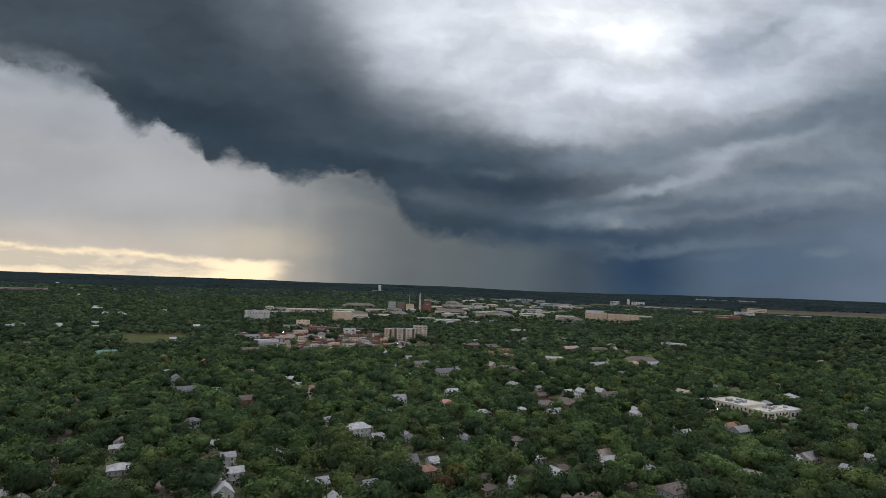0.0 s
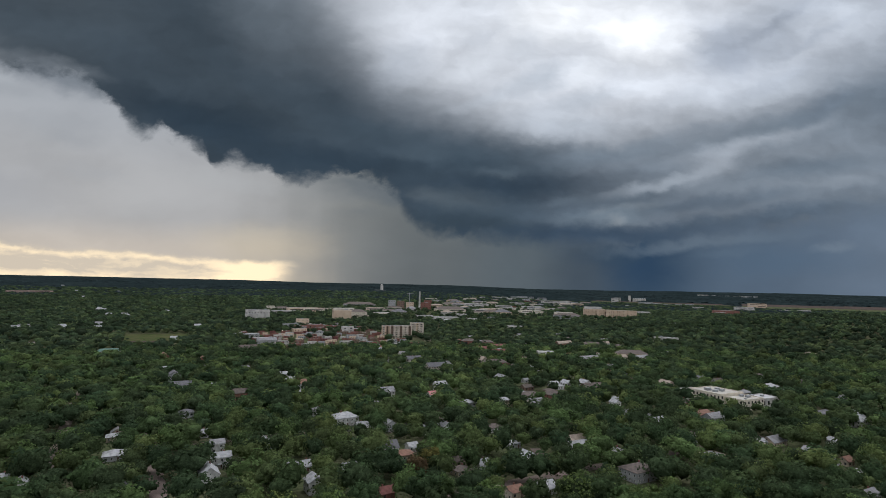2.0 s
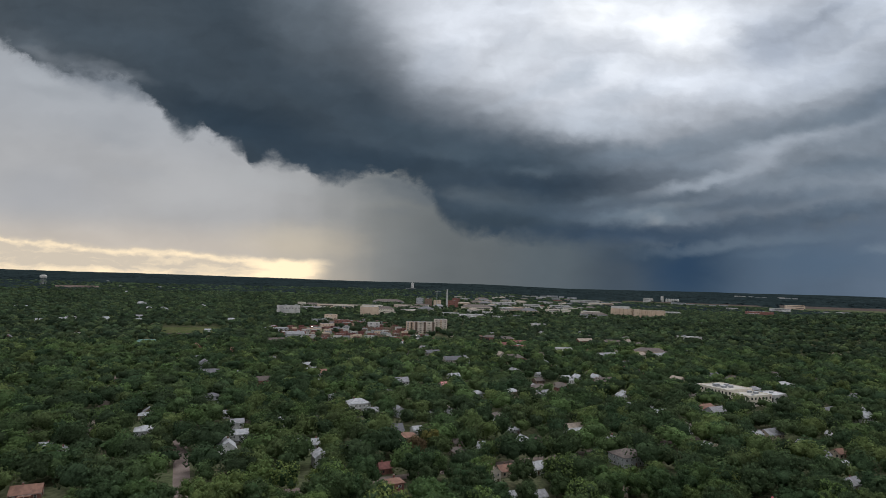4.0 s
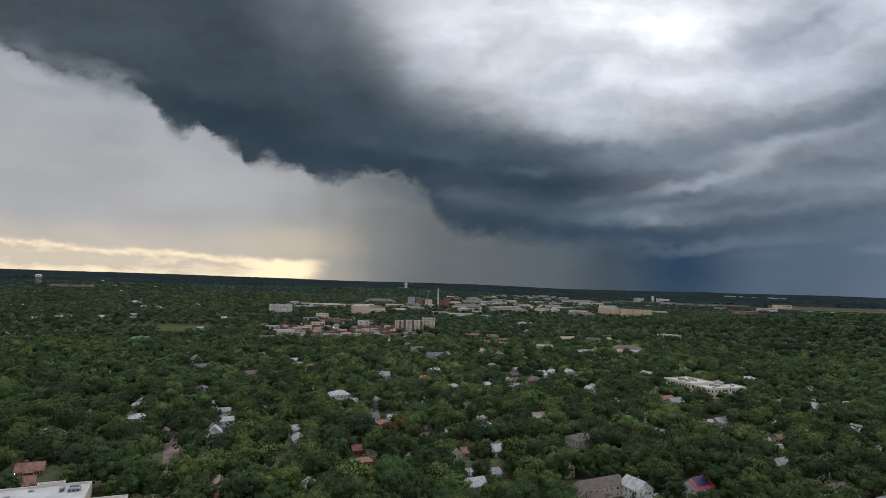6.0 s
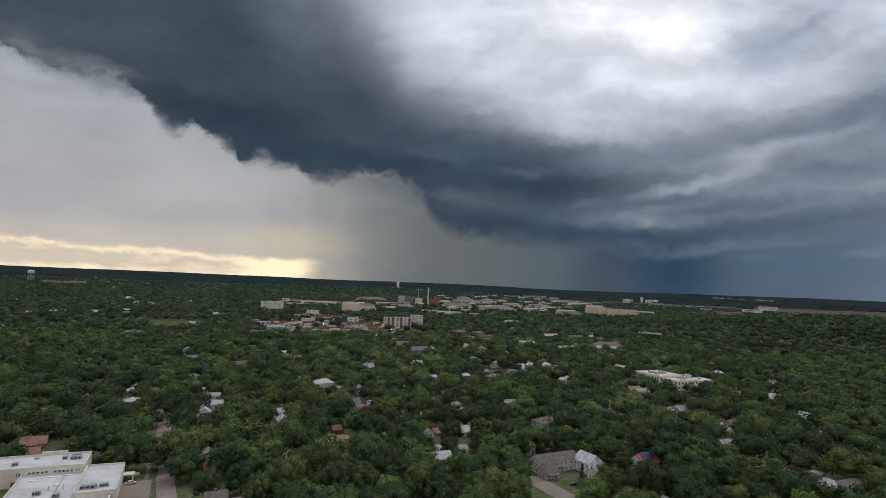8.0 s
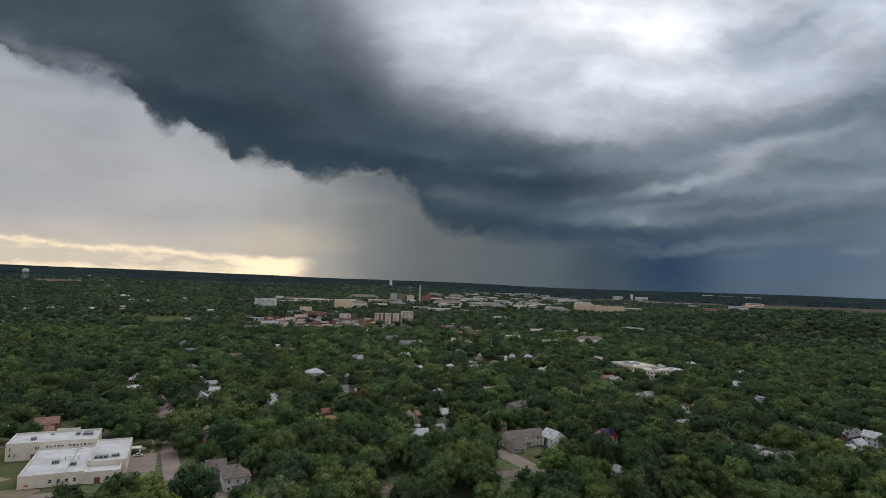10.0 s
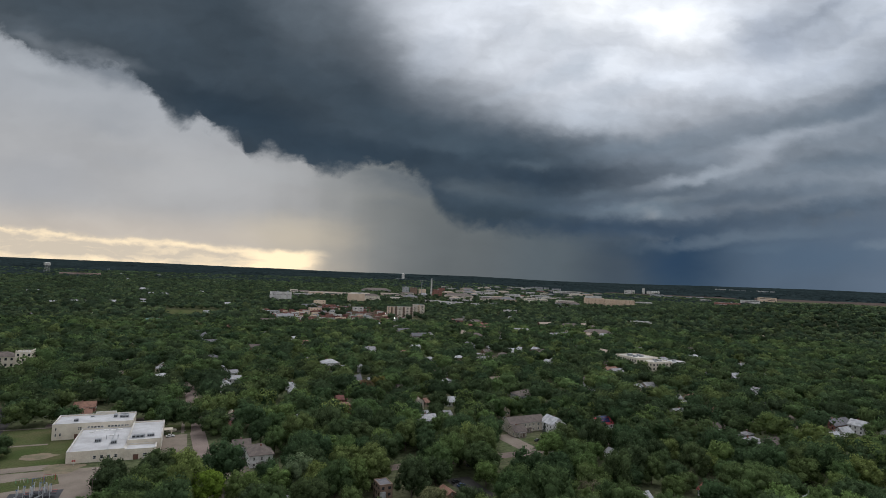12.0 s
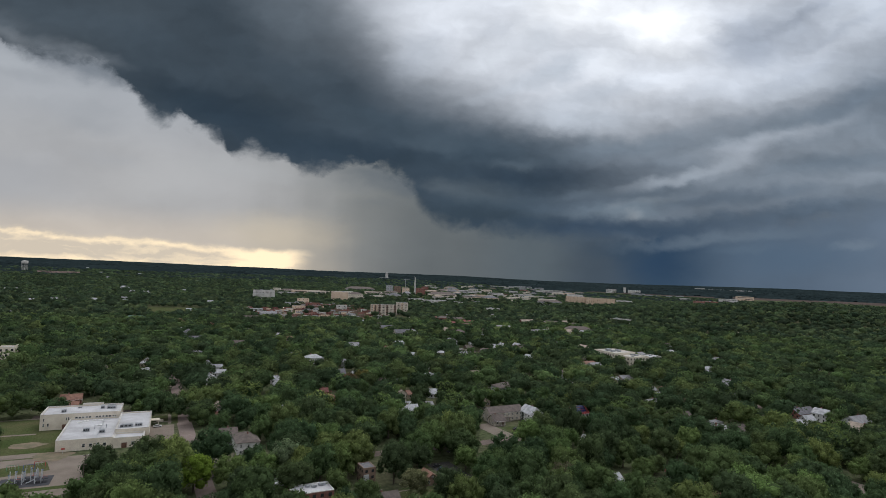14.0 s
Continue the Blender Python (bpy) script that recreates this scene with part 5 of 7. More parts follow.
climbing_frame(-55, 115, 6)
climbing_frame(-50, 118.5, 6)
climbing_frame(-45.5, 115, 4)
for sx, sy, m, w in ((-60, 136, GREENP, "green"), (-53.5, 135, BLUE, "blue"), (-50, 139, REDP, "red")):
    sw = new("swing_set")
    sw.location = (sx, sy, 0.06)
    tagged(sw, f"{w} metal swing set on the playground lawn", "swing set", "playground swings")
    for px in (0, 4.5):
        tube("leg", (px, -1.1, 0), (px, 0, 2.6), 0.07, m, sw)
        tube("leg", (px, 1.1, 0), (px, 0, 2.6), 0.07, m, sw)
    tube("top_bar", (-0.1, 0, 2.6), (4.6, 0, 2.6), 0.07, m, sw)
    for px in (1.4, 3.1):
        tube("chain", (px - 0.25, 0, 0.6), (px - 0.25, 0, 2.6), 0.025, POST_M, sw)
        tube("chain", (px + 0.25, 0, 0.6), (px + 0.25, 0, 2.6), 0.025, POST_M, sw)
        box_part("seat", px - 0.3, px + 0.3, -0.15, 0.15, 0.55, 0.62, RUBBER, sw)
sign = new("sign_post")
sign.location = (-41.5, 158, 0.1)
tagged(sign, "red panel on a short post by the schoolyard", "sign")
tube("post", (0, 0, 0), (0, 0, 2.6), 0.06, POST_M, sign)
box_part("panel", -0.8, 0.8, -0.05, 0.05, 1.9, 2.7, REDP, sign)
for px, py in ((-27, 118), (-26, 104), (150, 122)):
    pole = new("utility_pole")
    pole.location = (px, py, 0)
    tagged(pole, "tall weathered wooden utility pole with a crossarm", "utility pole", "utility poles")
    tube("post", (0, 0, 0), (0, 0, 10.5), 0.16, BARK, pole)
    box_part("crossarm", -1.2, 1.2, -0.07, 0.07, 9.6, 9.8, BARK, pole)
    for k in (-1.0, 0.0, 1.0):
        tube("insulator", (k, 0, 9.8), (k, 0, 10.05), 0.07, POST_M, pole)

# ---- large buildings of the neighbourhood ----
BEIGE_ROOF = material("weathered_beige_roof", (0.42, 0.40, 0.365), 0.8, 0.12, 0.1, 1.5, tint=(0.33, 0.31, 0.28))
block("school_annex", 511, 378, 34, 36, 11.5, STONE, "long cream two-storey school with tall windows", "school", storeys=2, bays=(6, 9), units=5, turn=1, roof=BEIGE_ROOF)
block("school_annex", 514, 349, 30, 20, 9.5, STONE, "cream two-storey school front wing", "school", storeys=2, bays=(6, 4), units=3, turn=1, roof=BEIGE_ROOF)
block("school_annex", 543, 352, 27, 20, 8.0, PALE, "low white flat-roofed school annex", "school", storeys=1, bays=(4, 2), units=2, turn=1)
block("school_annex", 506, 404, 22, 15, 8.5, PALE, "low white flat-roofed rear school wing", "school", storeys=1, bays=(4, 2), units=2, turn=1)
tower = block("stone_tower", -134, 478, 13, 13, 14.5, STONE, "tan stone castle-like tower building with battlements", "tower", storeys=3, bays=(3, 2), units=0, turn=0)
for i in range(6):
    box_part("merlon", -6.5 + i * 2.36, -5.3 + i * 2.36, -6.5, -6.0, 15.4, 16.6, STONE, tower)
    box_part("merlon", 6.0, 6.5, -6.4 + i * 2.3, -5.3 + i * 2.3, 15.4, 16.6, STONE, tower)
block("stone_hall", -160, 482, 37, 14, 10.5, STONE, "long stone hall with a grey-brown hipped roof beside the tower", "hall", storeys=2, bays=(8, 2), units=0, turn=0, pitched=SHINGLE["brown"])
KEEP_CLEAR.append((-136, 450, 26, 20, 10))
apart = block("apartment_block", 62.5, 54.3, 17, 10.5, 6.3, SIDING["brick"], "red brick apartment block with a white flat roof", "apartment block", storeys=2, bays=(5, 2), units=5, turn=3, coping=FRAME_W, rim_h=0.35)
flats = block("apartment_block", 91.5, 69.5, 6.0, 8.5, 8.2, SIDING["brown"], "three-storey dark brown flats with a dark flat roof", "apartment block", storeys=3, bays=(2, 3), units=1, turn=3, roof=SHINGLE["slate"], rim_h=0.4)
box_part("balcony_wall", -2.9, -0.5, -5.2, -4.3, 2.8, 5.6, SIDING["gray"], flats, "grey balcony panel")

house(217.0, 156.5, 28.0, 9.5, 2, "gable", "cream", "brown", "x", 2, 9)
house(206.5, 146.5, 9.0, 8.0, 1, "gable", "cream", "brown", "x", 2, 9)
house(234.5, 148.0, 10.5, 13.0, 2, "gable", "white", "silver", "y", 2, 9)
house(231.5, 134.5, 9.0, 9.0, 1, "gable", "white", "gray", "x", 2, 9)
house(45.0, 138.0, 11.5, 18.0, 2, "hip", "white", "brown", "y", 2, 6)
house(37.0, 151.5, 9.0, 8.0, 2, "gable", "gray", "brown", "x", 2, 9)
KEEP_CLEAR.append((258, 122, 10, 12, 0))
solar = house(267.0, 138.5, 13.0, 9.0, 2, "gable", "white", "red", "x", 2, 9)
solar["label"] = "white two-storey house with solar panels on a red metal roof"
PV = material("solar_cells", (0.02, 0.03, 0.09), 0.15, 0.1, 0.5, 3.0)


def street_lamp(x, y, z):
    base = new("street_lamp")
    base.location = (x, y, float(ground_z(x, y)))
    tagged(base, "lit street lamp on a slim metal pole", "street lamp", "street lamps")
    tube("pole", (0, 0, 0), (0, 0, z), 0.1, UNIT_M, base)
    tube("arm", (0, 0, z), (0.9, -0.5, z + 0.2), 0.06, UNIT_M, base)
    bm = bmesh.new()
    bmesh.ops.create_uvsphere(bm, u_segments=10, v_segments=6, radius=0.32, matrix=Matrix.Translation((1.0, -0.55, z + 0.15)))
    part("globe", bm, GLOW, base, "glowing white lamp globe")


GLOW = bpy.data.materials.new("lamp_glow")
GLOW.use_nodes = True
GLOW.node_tree.nodes["Principled BSDF"].inputs["Emission Color"].default_value = (1.0, 0.95, 0.85, 1)
GLOW.node_tree.nodes["Principled BSDF"].inputs["Emission Strength"].default_value = 22.0

roof_ob = [c for c in solar.children if c.name.startswith("roof")][0]
co = [v.co for v in roof_ob.data.vertices]
eave_y, ridge_z = min(c.y for c in co), max(c.z for c in co)
eave_z = max(c.z for c in co if c.y < eave_y + 0.01)
ang = math.atan2(ridge_z - eave_z, -eave_y)
for i in range(9):
    for j in range(3):
        bm = bmesh.new()
        slab(bm, -0.48, 0.48, -0.8, 0.8, 0, 0.06)
        bm.transform(Matrix.Translation((-4.0 + i * 1.05, eave_y + 1.9 + j * 1.45, eave_z + 0.12 + (1.9 + j * 1.45) * math.tan(ang))) @ Matrix.Rotation(ang, 4, "X"))
        part("solar_panel", bm, PV, solar, "blue-black solar panel")
house(284.0, 146.5, 9.0, 8.0, 1, "gable", "white", "red", "y", 2)

street_lamp(-74.4, 262.6, 6.5)
street_lamp(-72.0, 262.1, 6.5)
street_lamp(-58.2, 260.2, 6.5)
street_lamp(773.1, 705.9, 6.5)
street_lamp(-214.5, 1281.9, 6.5)
street_lamp(-181.0, 1256.0, 6.5)
street_lamp(479.3, 376.6, 6.5)
street_lamp(923.1, 864.8, 6.5)
street_lamp(236.3, 1185.5, 6.5)
street_lamp(279.3, 1399.3, 8.0)
street_lamp(306.4, 1434.5, 8.0)
street_lamp(230.9, 1139.6, 8.0)
street_lamp(402.7, 1055.4, 8.0)
street_lamp(390.8, 956.6, 8.0)
street_lamp(2229.0, 3656.7, 8.0)
street_lamp(3239.8, 4301.8, 8.0)
street_lamp(719.8, 652.6, 8.0)
street_lamp(282.2, 1074.5, 8.0)

# ---- downtown and beyond ----
trng = random.Random(21)
CREAM_PANEL = material("cream_wall_panel", (0.60, 0.53, 0.45), 0.8, 0.1, 0.1, 2.0)


def bays_on(base, w, d, h, n, mats, reach=1.4, share=0.5, label=""):
    """Upright bays that stand proud of the south front, each with its own cap."""
    for k in range(n):
        u = ((k + 0.5) / n - 0.5) * w
        half, top = share * w / n / 2, h + (0.9 if k % 2 else 1.6)
        bay = box_part("bay", u - half, u + half, -d / 2 - reach, -d / 2 - 0.07, -3, top, mats[k % len(mats)], base, label)
        box_part("bay_cap", u - half - 0.2, u + half + 0.2, -d / 2 - reach - 0.2, -d / 2 - 0.05, top, top + 0.35, PALE, bay)
        for f in range(max(2, int(h / 3.6)) if share > 0.4 else 0):
            window(bay, u, -d / 2 - reach, (f + 0.55) * h / max(2, int(h / 3.6)), half * 1.1, 1.5, "s", False)


for tx, ty, tw, th, wall, words, n, mats in ((452, 1072, 44, 22, CREAM_PANEL, "cream six-storey apartment building with brown bays", 5, (SIDING["brown"], CREAM_PANEL)),
                                             (428, 1086, 22, 21, TANBRICK, "tan six-storey apartment building wing", 3, (CREAM_PANEL, SIDING["brown"])),
                                             (492, 1082, 27, 26, CREAM_PANEL, "cream seven-storey apartment tower", 3, (CREAM_PANEL, TANBRICK))):
    bays_on(block("apartment_tower", tx, ty, tw, 18, th, wall, words, "apartment building", storeys=6, bays=(2 * n, 3), turn=-18, units=3), tw, 18, th, n, mats)
block("office_slab", 232, 1482, 58, 16, 28, PALE, "white office slab with vertical window strips", "office building", storeys=2, bays=(16, 3), turn=-6)
block("auditorium", 440, 1455, 46, 38, 28, TANBRICK, "blank tan masonry hall with a flat roof", "hall", storeys=4, bays=(0, 4), turn=-10)
block("hall_annex", 500, 1500, 44, 28, 20, STONE, "limestone hall annex beside the blank hall", "hall", storeys=3, bays=(8, 2), turn=-10, pitched=SHINGLE["brown"])
hosp = dict(category="hospital", turn=-38, storeys=6)
bays_on(block("hospital", 1275, 1445, 66, 32, 30, TANBRICK, "large tan brick hospital block with window rows", bays=(11, 4), **hosp), 66, 32, 30, 5, (TANBRICK,), 3.0, 0.38)
bays_on(block("hospital", 1345, 1400, 100, 24, 26, TANBRICK, "long tan brick hospital wing with window rows", bays=(16, 3), **hosp), 100, 24, 26, 7, (TANBRICK,), 3.0, 0.38)
block("hospital", 1302, 1404, 20, 26, 28, TANBRICK, "projecting tan brick hospital stair wing", bays=(3, 4), **hosp)
block("hospital_penthouse", 1285, 1462, 56, 20, 36, PALE, "pale rooftop plant storey behind the hospital", category="hospital", turn=-38, storeys=6, bays=(0, 0))
block("hospital_annex", 1180, 1480, 60, 26, 18, STONE, "low grey stone hospital annex", category="hospital", turn=-38, storeys=4, bays=(9, 3))

stack = new("smokestack")
stack.location = (806, 1780, float(ground_z(806, 1780)))
tagged(stack, "tall pale cylindrical power plant smokestack", "smokestack")
bm = bmesh.new()
bmesh.ops.create_cone(bm, cap_ends=True, segments=20, radius1=3.6, radius2=2.3, depth=66, matrix=Matrix.Translation((0, 0, 33)))
part("shaft", bm, PALE, stack)
bm = bmesh.new()
bmesh.ops.create_cone(bm, cap_ends=True, segments=20, radius1=2.7, radius2=2.7, depth=2, matrix=Matrix.Translation((0, 0, 64.5)))
part("rim", bm, SIDING["gray"], stack, "dark rim of the stack")
for dx, w, h, m in ((-30, 26, 26, TANBRICK), (26, 34, 26, SIDING["brick"]), (-62, 26, 30, SIDING["brown"]), (-92, 24, 32, SIDING["gray"])):
    block("power_plant", 806 + dx * 0.9, 1790 - dx * 0.38, w, 22, h, m, "old masonry power plant building", "power plant", storeys=4, bays=(4, 2), turn=-22)
cr = new("tower_crane")
cr.location = (772, 1790, float(ground_z(772, 1790)))
tagged(cr, "slender construction crane beside the power plant", "crane")
box_part("mast", -0.7, 0.7, -0.7, 0.7, 0, 60, SIDING["gray"], cr)
box_part("jib", -8, 15, -0.5, 0.5, 57, 58, SIDING["gray"], cr)
box_part("counterweight", -8, -5, -1.2, 1.2, 54.5, 57, CONCRETE, cr)


def water_tower(x, y, top, drum_r, drum_h, label, mat):
    g = float(ground_z(x, y))
    wt_ = new("water_tower")
    wt_.location = (x, y, g)
    tagged(wt_, label, "water tower")
    bm = bmesh.new()
    prof = [(0.01, top - g), (drum_r * 0.6, top - g - drum_h * 0.08), (drum_r, top - g - drum_h * 0.25), (drum_r, top - g - drum_h * 0.8), (drum_r * 0.6, top - g - drum_h), (0.01, top - g - drum_h * 1.05)]
    vs = [bm.verts.new((r, 0, z)) for r, z in prof]
    for a, b in zip(vs, vs[1:]):
        bm.edges.new((a, b))
    bmesh.ops.spin(bm, geom=bm.verts[:] + bm.edges[:], cent=(0, 0, 0), axis=(0, 0, 1), angle=2 * math.pi, steps=24)
    bmesh.ops.remove_doubles(bm, verts=bm.verts, dist=0.01)
    part("tank", bm, mat, wt_)
    for k in range(6):
        a = k * math.pi / 3
        tube("leg", (drum_r * 0.85 * math.cos(a), drum_r * 0.85 * math.sin(a), -3), (drum_r * 0.8 * math.cos(a), drum_r * 0.8 * math.sin(a), top - g - drum_h * 0.8), 0.6, mat, wt_)
    tube("riser", (0, 0, -3), (0, 0, top - g - drum_h), 1.4, mat, wt_)
    return wt_


water_tower(-588, 2829, 93, 13, 16, "white water tower on legs above the trees", PALE)
tall = new("standpipe")
tall.location = (1237, 3331, float(ground_z(1237, 3331)))
tagged(tall, "white cylindrical standpipe tower above the woods", "water tower")
bm = bmesh.new()
bmesh.ops.create_cone(bm, cap_ends=True, segments=24, radius1=9, radius2=9, depth=45, matrix=Matrix.Translation((0, 0, 16)))
part("tank", bm, PALE, tall)
bm = bmesh.new()
bmesh.ops.create_cone(bm, cap_ends=True, segments=24, radius1=9.2, radius2=1, depth=3, matrix=Matrix.Translation((0, 0, 40)))
part("dome", bm, PALE, tall)
block("store", 1215, 3300, 70, 20, 8, PALE, "low white building at the foot of the standpipe", storeys=1, bays=(4, 0), units=0)

# Grain elevator and sheds on the plain.
elev_x, elev_y = 2570, 2627
block("grain_elevator", elev_x, elev_y, 16, 16, 34, PALE, "pale concrete grain elevator tower", "grain elevator", storeys=1, bays=(0, 0), units=1, turn=-44)
for k in range(6):
    silo = new("silo")
    silo.location = (elev_x + 18 + k * 9, elev_y - 16 - k * 9, float(ground_z(elev_x + 20, elev_y - 20)))
    tagged(silo, "pale concrete grain silo", "silo", "silos by the elevator")
    bm = bmesh.new()
    bmesh.ops.create_cone(bm, cap_ends=True, segments=16, radius1=6, radius2=6, depth=20, matrix=Matrix.Translation((0, 0, 8)))
    part("shell", bm, PALE, silo)
    bm = bmesh.new()
    bmesh.ops.create_cone(bm, cap_ends=True, segments=16, radius1=6.2, radius2=0.6, depth=3, matrix=Matrix.Translation((0, 0, 19.5)))
    part("cap", bm, UNIT_M, silo)
block("mill", elev_x - 60, elev_y + 40, 40, 30, 20, PALE, "pale mill building on the plain", storeys=3, bays=(5, 2), turn=-44)


def quarter(n, x0, x1, y0, y1, sizes, heights, mats, name, label, group, roofs, bays=(4, 1), turn=GRID_TURN, storeys=2, units=1, hips=()):
    """Loosely packed low buildings over a quarter of the plan."""
    made = []
    for _ in range(n * 6):
        if len(made) >= n:
            break
        x, y = trng.uniform(x0, x1), trng.uniform(y0, y1)
        w, d = trng.uniform(*sizes), trng.uniform(sizes[0], sizes[1]) * 0.6
        if any(abs(x - a) < (w + c) / 2 + 3 and abs(y - b) < (d + e) / 2 + 4 for a, b, c, e in made):
            continue
        made.append((x, y, w, d))
        k = trng.randrange(len(mats))
        block(name, x, y, w, d, trng.uniform(*heights), mats[k][0], mats[k][1] + " " + label, "building", group, storeys, bays, turn, trng.choice(roofs), units, pitched=trng.choice(hips) if hips and trng.random() < 0.45 else None)


ROOFS = [MEMBRANE, MEMBRANE, SHINGLE["silver"], SHINGLE["gray"], SHINGLE["tan"], SHINGLE["slate"], SHINGLE["maroon"]]
SHOPS = [(SIDING["brick"], "red brick"), (PALE, "whitewashed"), (TANBRICK, "tan brick"), (SIDING["brick"], "red brick"), (SIDING["brown"], "brown"), (SIDING["maroon"], "maroon"), (SIDING["gray"], "grey")]
quarter(128, 195, 430, 915, 1190, (8, 20), (3.0, 6), SHOPS, "shop_building", "shop building with a flat roof downtown", "downtown shops", ROOFS, (3, 0))
quarter(12, 270, 420, 1190, 1330, (18, 36), (5, 9), SHOPS, "shop_building", "commercial building with a flat roof", "downtown shops", ROOFS)
quarter(3, 150, 195, 1010, 1190, (20, 50), (6, 9), SHOPS, "shop_building", "store with a flat white roof", "downtown shops", [MEMBRANE])
TILES = (SHINGLE["slate"], SHINGLE["brown"], SHINGLE["slate"], SHINGLE["gray"])
HALLS = [(STONE, "limestone"), (TANBRICK, "tan"), (STONE, "grey stone"), (PALE, "pale")]
quarter(6, 260, 700, 1560, 1800, (26, 70), (9, 15), HALLS, "campus_hall", "campus hall among the trees", "campus halls", ROOFS, (6, 2), -12, 2, hips=TILES)
quarter(7, 560, 1050, 1500, 2100, (26, 70), (9, 15), HALLS, "campus_hall", "campus hall with rows of windows", "campus halls", ROOFS, (6, 2), -20, 2, hips=TILES)
quarter(4, 680, 1000, 1340, 1520, (24, 60), (7, 11), HALLS, "campus_hall", "low campus hall", "campus halls", [MEMBRANE, SHINGLE["silver"]], (5, 2), -20, 1, hips=TILES)
SHEDS = [(PALE, "white"), (PALE, "pale"), (SIDING["gray"], "grey"), (TANBRICK, "tan")]
block("retirement_home", -440, 2690, 150, 22, 13, PINK, "long pinkish brick building above the trees", storeys=3, bays=(18, 2), turn=8)

block('field_house', 1431, 2604, 31, 18, 7.0, PALE, 'pale long pale-roofed field house beyond the campus', 'hall', storeys=2, bays=(8, 0), turn=-30, units=1)
block('field_house', 1480, 2602, 45, 17, 10.0, PALE, 'pale long pale-roofed field house beyond the campus', 'hall', storeys=2, bays=(8, 0), turn=-12, units=1)
block('field_house', 1515, 2580, 24, 19, 12.6, PALE, 'pale long pale-roofed field house beyond the campus', 'hall', storeys=2, bays=(8, 0), turn=-12, units=1)
block('warehouse', 1644, 2672, 23, 26, 12.0, PALE, 'pale low flat warehouse on the plain', 'warehouse', storeys=2, bays=(8, 0), turn=-15, units=1)
block('warehouse', 1682, 2692, 30, 24, 8.1, PALE, 'pale low flat warehouse on the plain', 'warehouse', storeys=2, bays=(8, 0), turn=-33, units=1)
block('warehouse', 1727, 2702, 33, 31, 12.7, PALE, 'pale low flat warehouse on the plain', 'warehouse', storeys=2, bays=(8, 0), turn=-23, units=1)
block('warehouse', 1754, 2658, 34, 30, 10.4, PALE, 'pale low flat warehouse on the plain', 'warehouse', storeys=2, bays=(8, 0), turn=-33, units=1)
block('stadium', 1856, 2806, 41, 20, 13.1, SIDING["gray"], 'grey grey stadium stand with tiers of boxes', 'stadium', storeys=3, bays=(8, 0), turn=-26, units=1)
block('stadium', 1907, 2796, 57, 24, 17.1, SIDING["gray"], 'grey grey stadium stand with tiers of boxes', 'stadium', storeys=3, bays=(8, 0), turn=-18, units=1)
block('stadium', 1965, 2787, 29, 31, 17.0, SIDING["gray"], 'grey grey stadium stand with tiers of boxes', 'stadium', storeys=3, bays=(8, 0), turn=-36, units=1)
block('stadium', 2004, 2739, 50, 21, 16.2, SIDING["gray"], 'grey grey stadium stand with tiers of boxes', 'stadium', storeys=3, bays=(8, 0), turn=-18, units=1)
block('campus_hall', 1355, 1910, 78, 31, 14.2, PALE, 'white campus hall among the trees', 'hall', storeys=2, bays=(8, 0), turn=-25, units=2)
block('campus_hall', 1199, 1870, 61, 24, 15.8, PALE, 'white campus hall among the trees', 'hall', storeys=3, bays=(6, 0), turn=-23, units=2)
block('campus_hall', 1116, 1942, 96, 38, 15.9, PALE, 'pale campus hall among the trees', 'hall', storeys=3, bays=(8, 0), turn=-20, units=2)
block('campus_hall', 1031, 1998, 53, 21, 12.8, STONE, 'limestone campus hall among the trees', 'hall', storeys=2, bays=(5, 0), turn=-18, units=1, pitched=SHINGLE["brown"])
block('campus_hall', 864, 1666, 98, 39, 13.1, STONE, 'limestone campus hall among the trees', 'hall', storeys=2, bays=(8, 0), turn=-17, units=2, pitched=SHINGLE["brown"])
block('campus_hall', 907, 1561, 37, 15, 11.5, STONE, 'limestone campus hall among the trees', 'hall', storeys=2, bays=(4, 0), turn=-20, units=1, pitched=SHINGLE["brown"])
block('campus_hall', 985, 1584, 73, 29, 11.8, TANBRICK, 'tan brick campus hall among the trees', 'hall', storeys=2, bays=(8, 0), turn=-22, units=2, pitched=SHINGLE["brown"])
block('store', 717, 1398, 68, 27, 9.8, PALE, 'white low flat-roofed store among the trees', 'store', storeys=1, bays=(7, 0), turn=-17, units=2)
block('store', 771, 1348, 26, 14, 9.6, PALE, 'white low flat-roofed store among the trees', 'store', storeys=1, bays=(2, 0), turn=-19, units=1)
block('campus_hall', 1759, 2288, 133, 40, 20.3, PALE, 'pale campus hall among the trees', 'hall', storeys=3, bays=(8, 0), turn=-28, units=2)
block('campus_hall', 1767, 2171, 104, 40, 14.1, TANBRICK, 'tan brick campus hall among the trees', 'hall', storeys=2, bays=(8, 0), turn=-29, units=2)
block('campus_hall', 1163, 1440, 81, 32, 11.7, SIDING["gray"], 'grey campus hall among the trees', 'hall', storeys=2, bays=(8, 0), turn=-28, units=2, pitched=SHINGLE["brown"])
block('mill', 2333, 2499, 34, 14, 30.7, PALE, 'pale square works building on the plain', 'mill', storeys=3, bays=(3, 0), turn=-34, units=1)
block('warehouse', 2006, 2057, 18, 25, 10.2, PALE, 'white low flat warehouse on the plain', 'warehouse', storeys=2, bays=(8, 0), turn=-35, units=1)
block('warehouse', 2070, 2097, 19, 14, 8.5, PALE, 'white low flat warehouse on the plain', 'warehouse', storeys=2, bays=(8, 0), turn=-35, units=1)
block('warehouse', 2103, 2076, 27, 27, 6.4, PALE, 'white low flat warehouse on the plain', 'warehouse', storeys=2, bays=(8, 0), turn=-27, units=1)
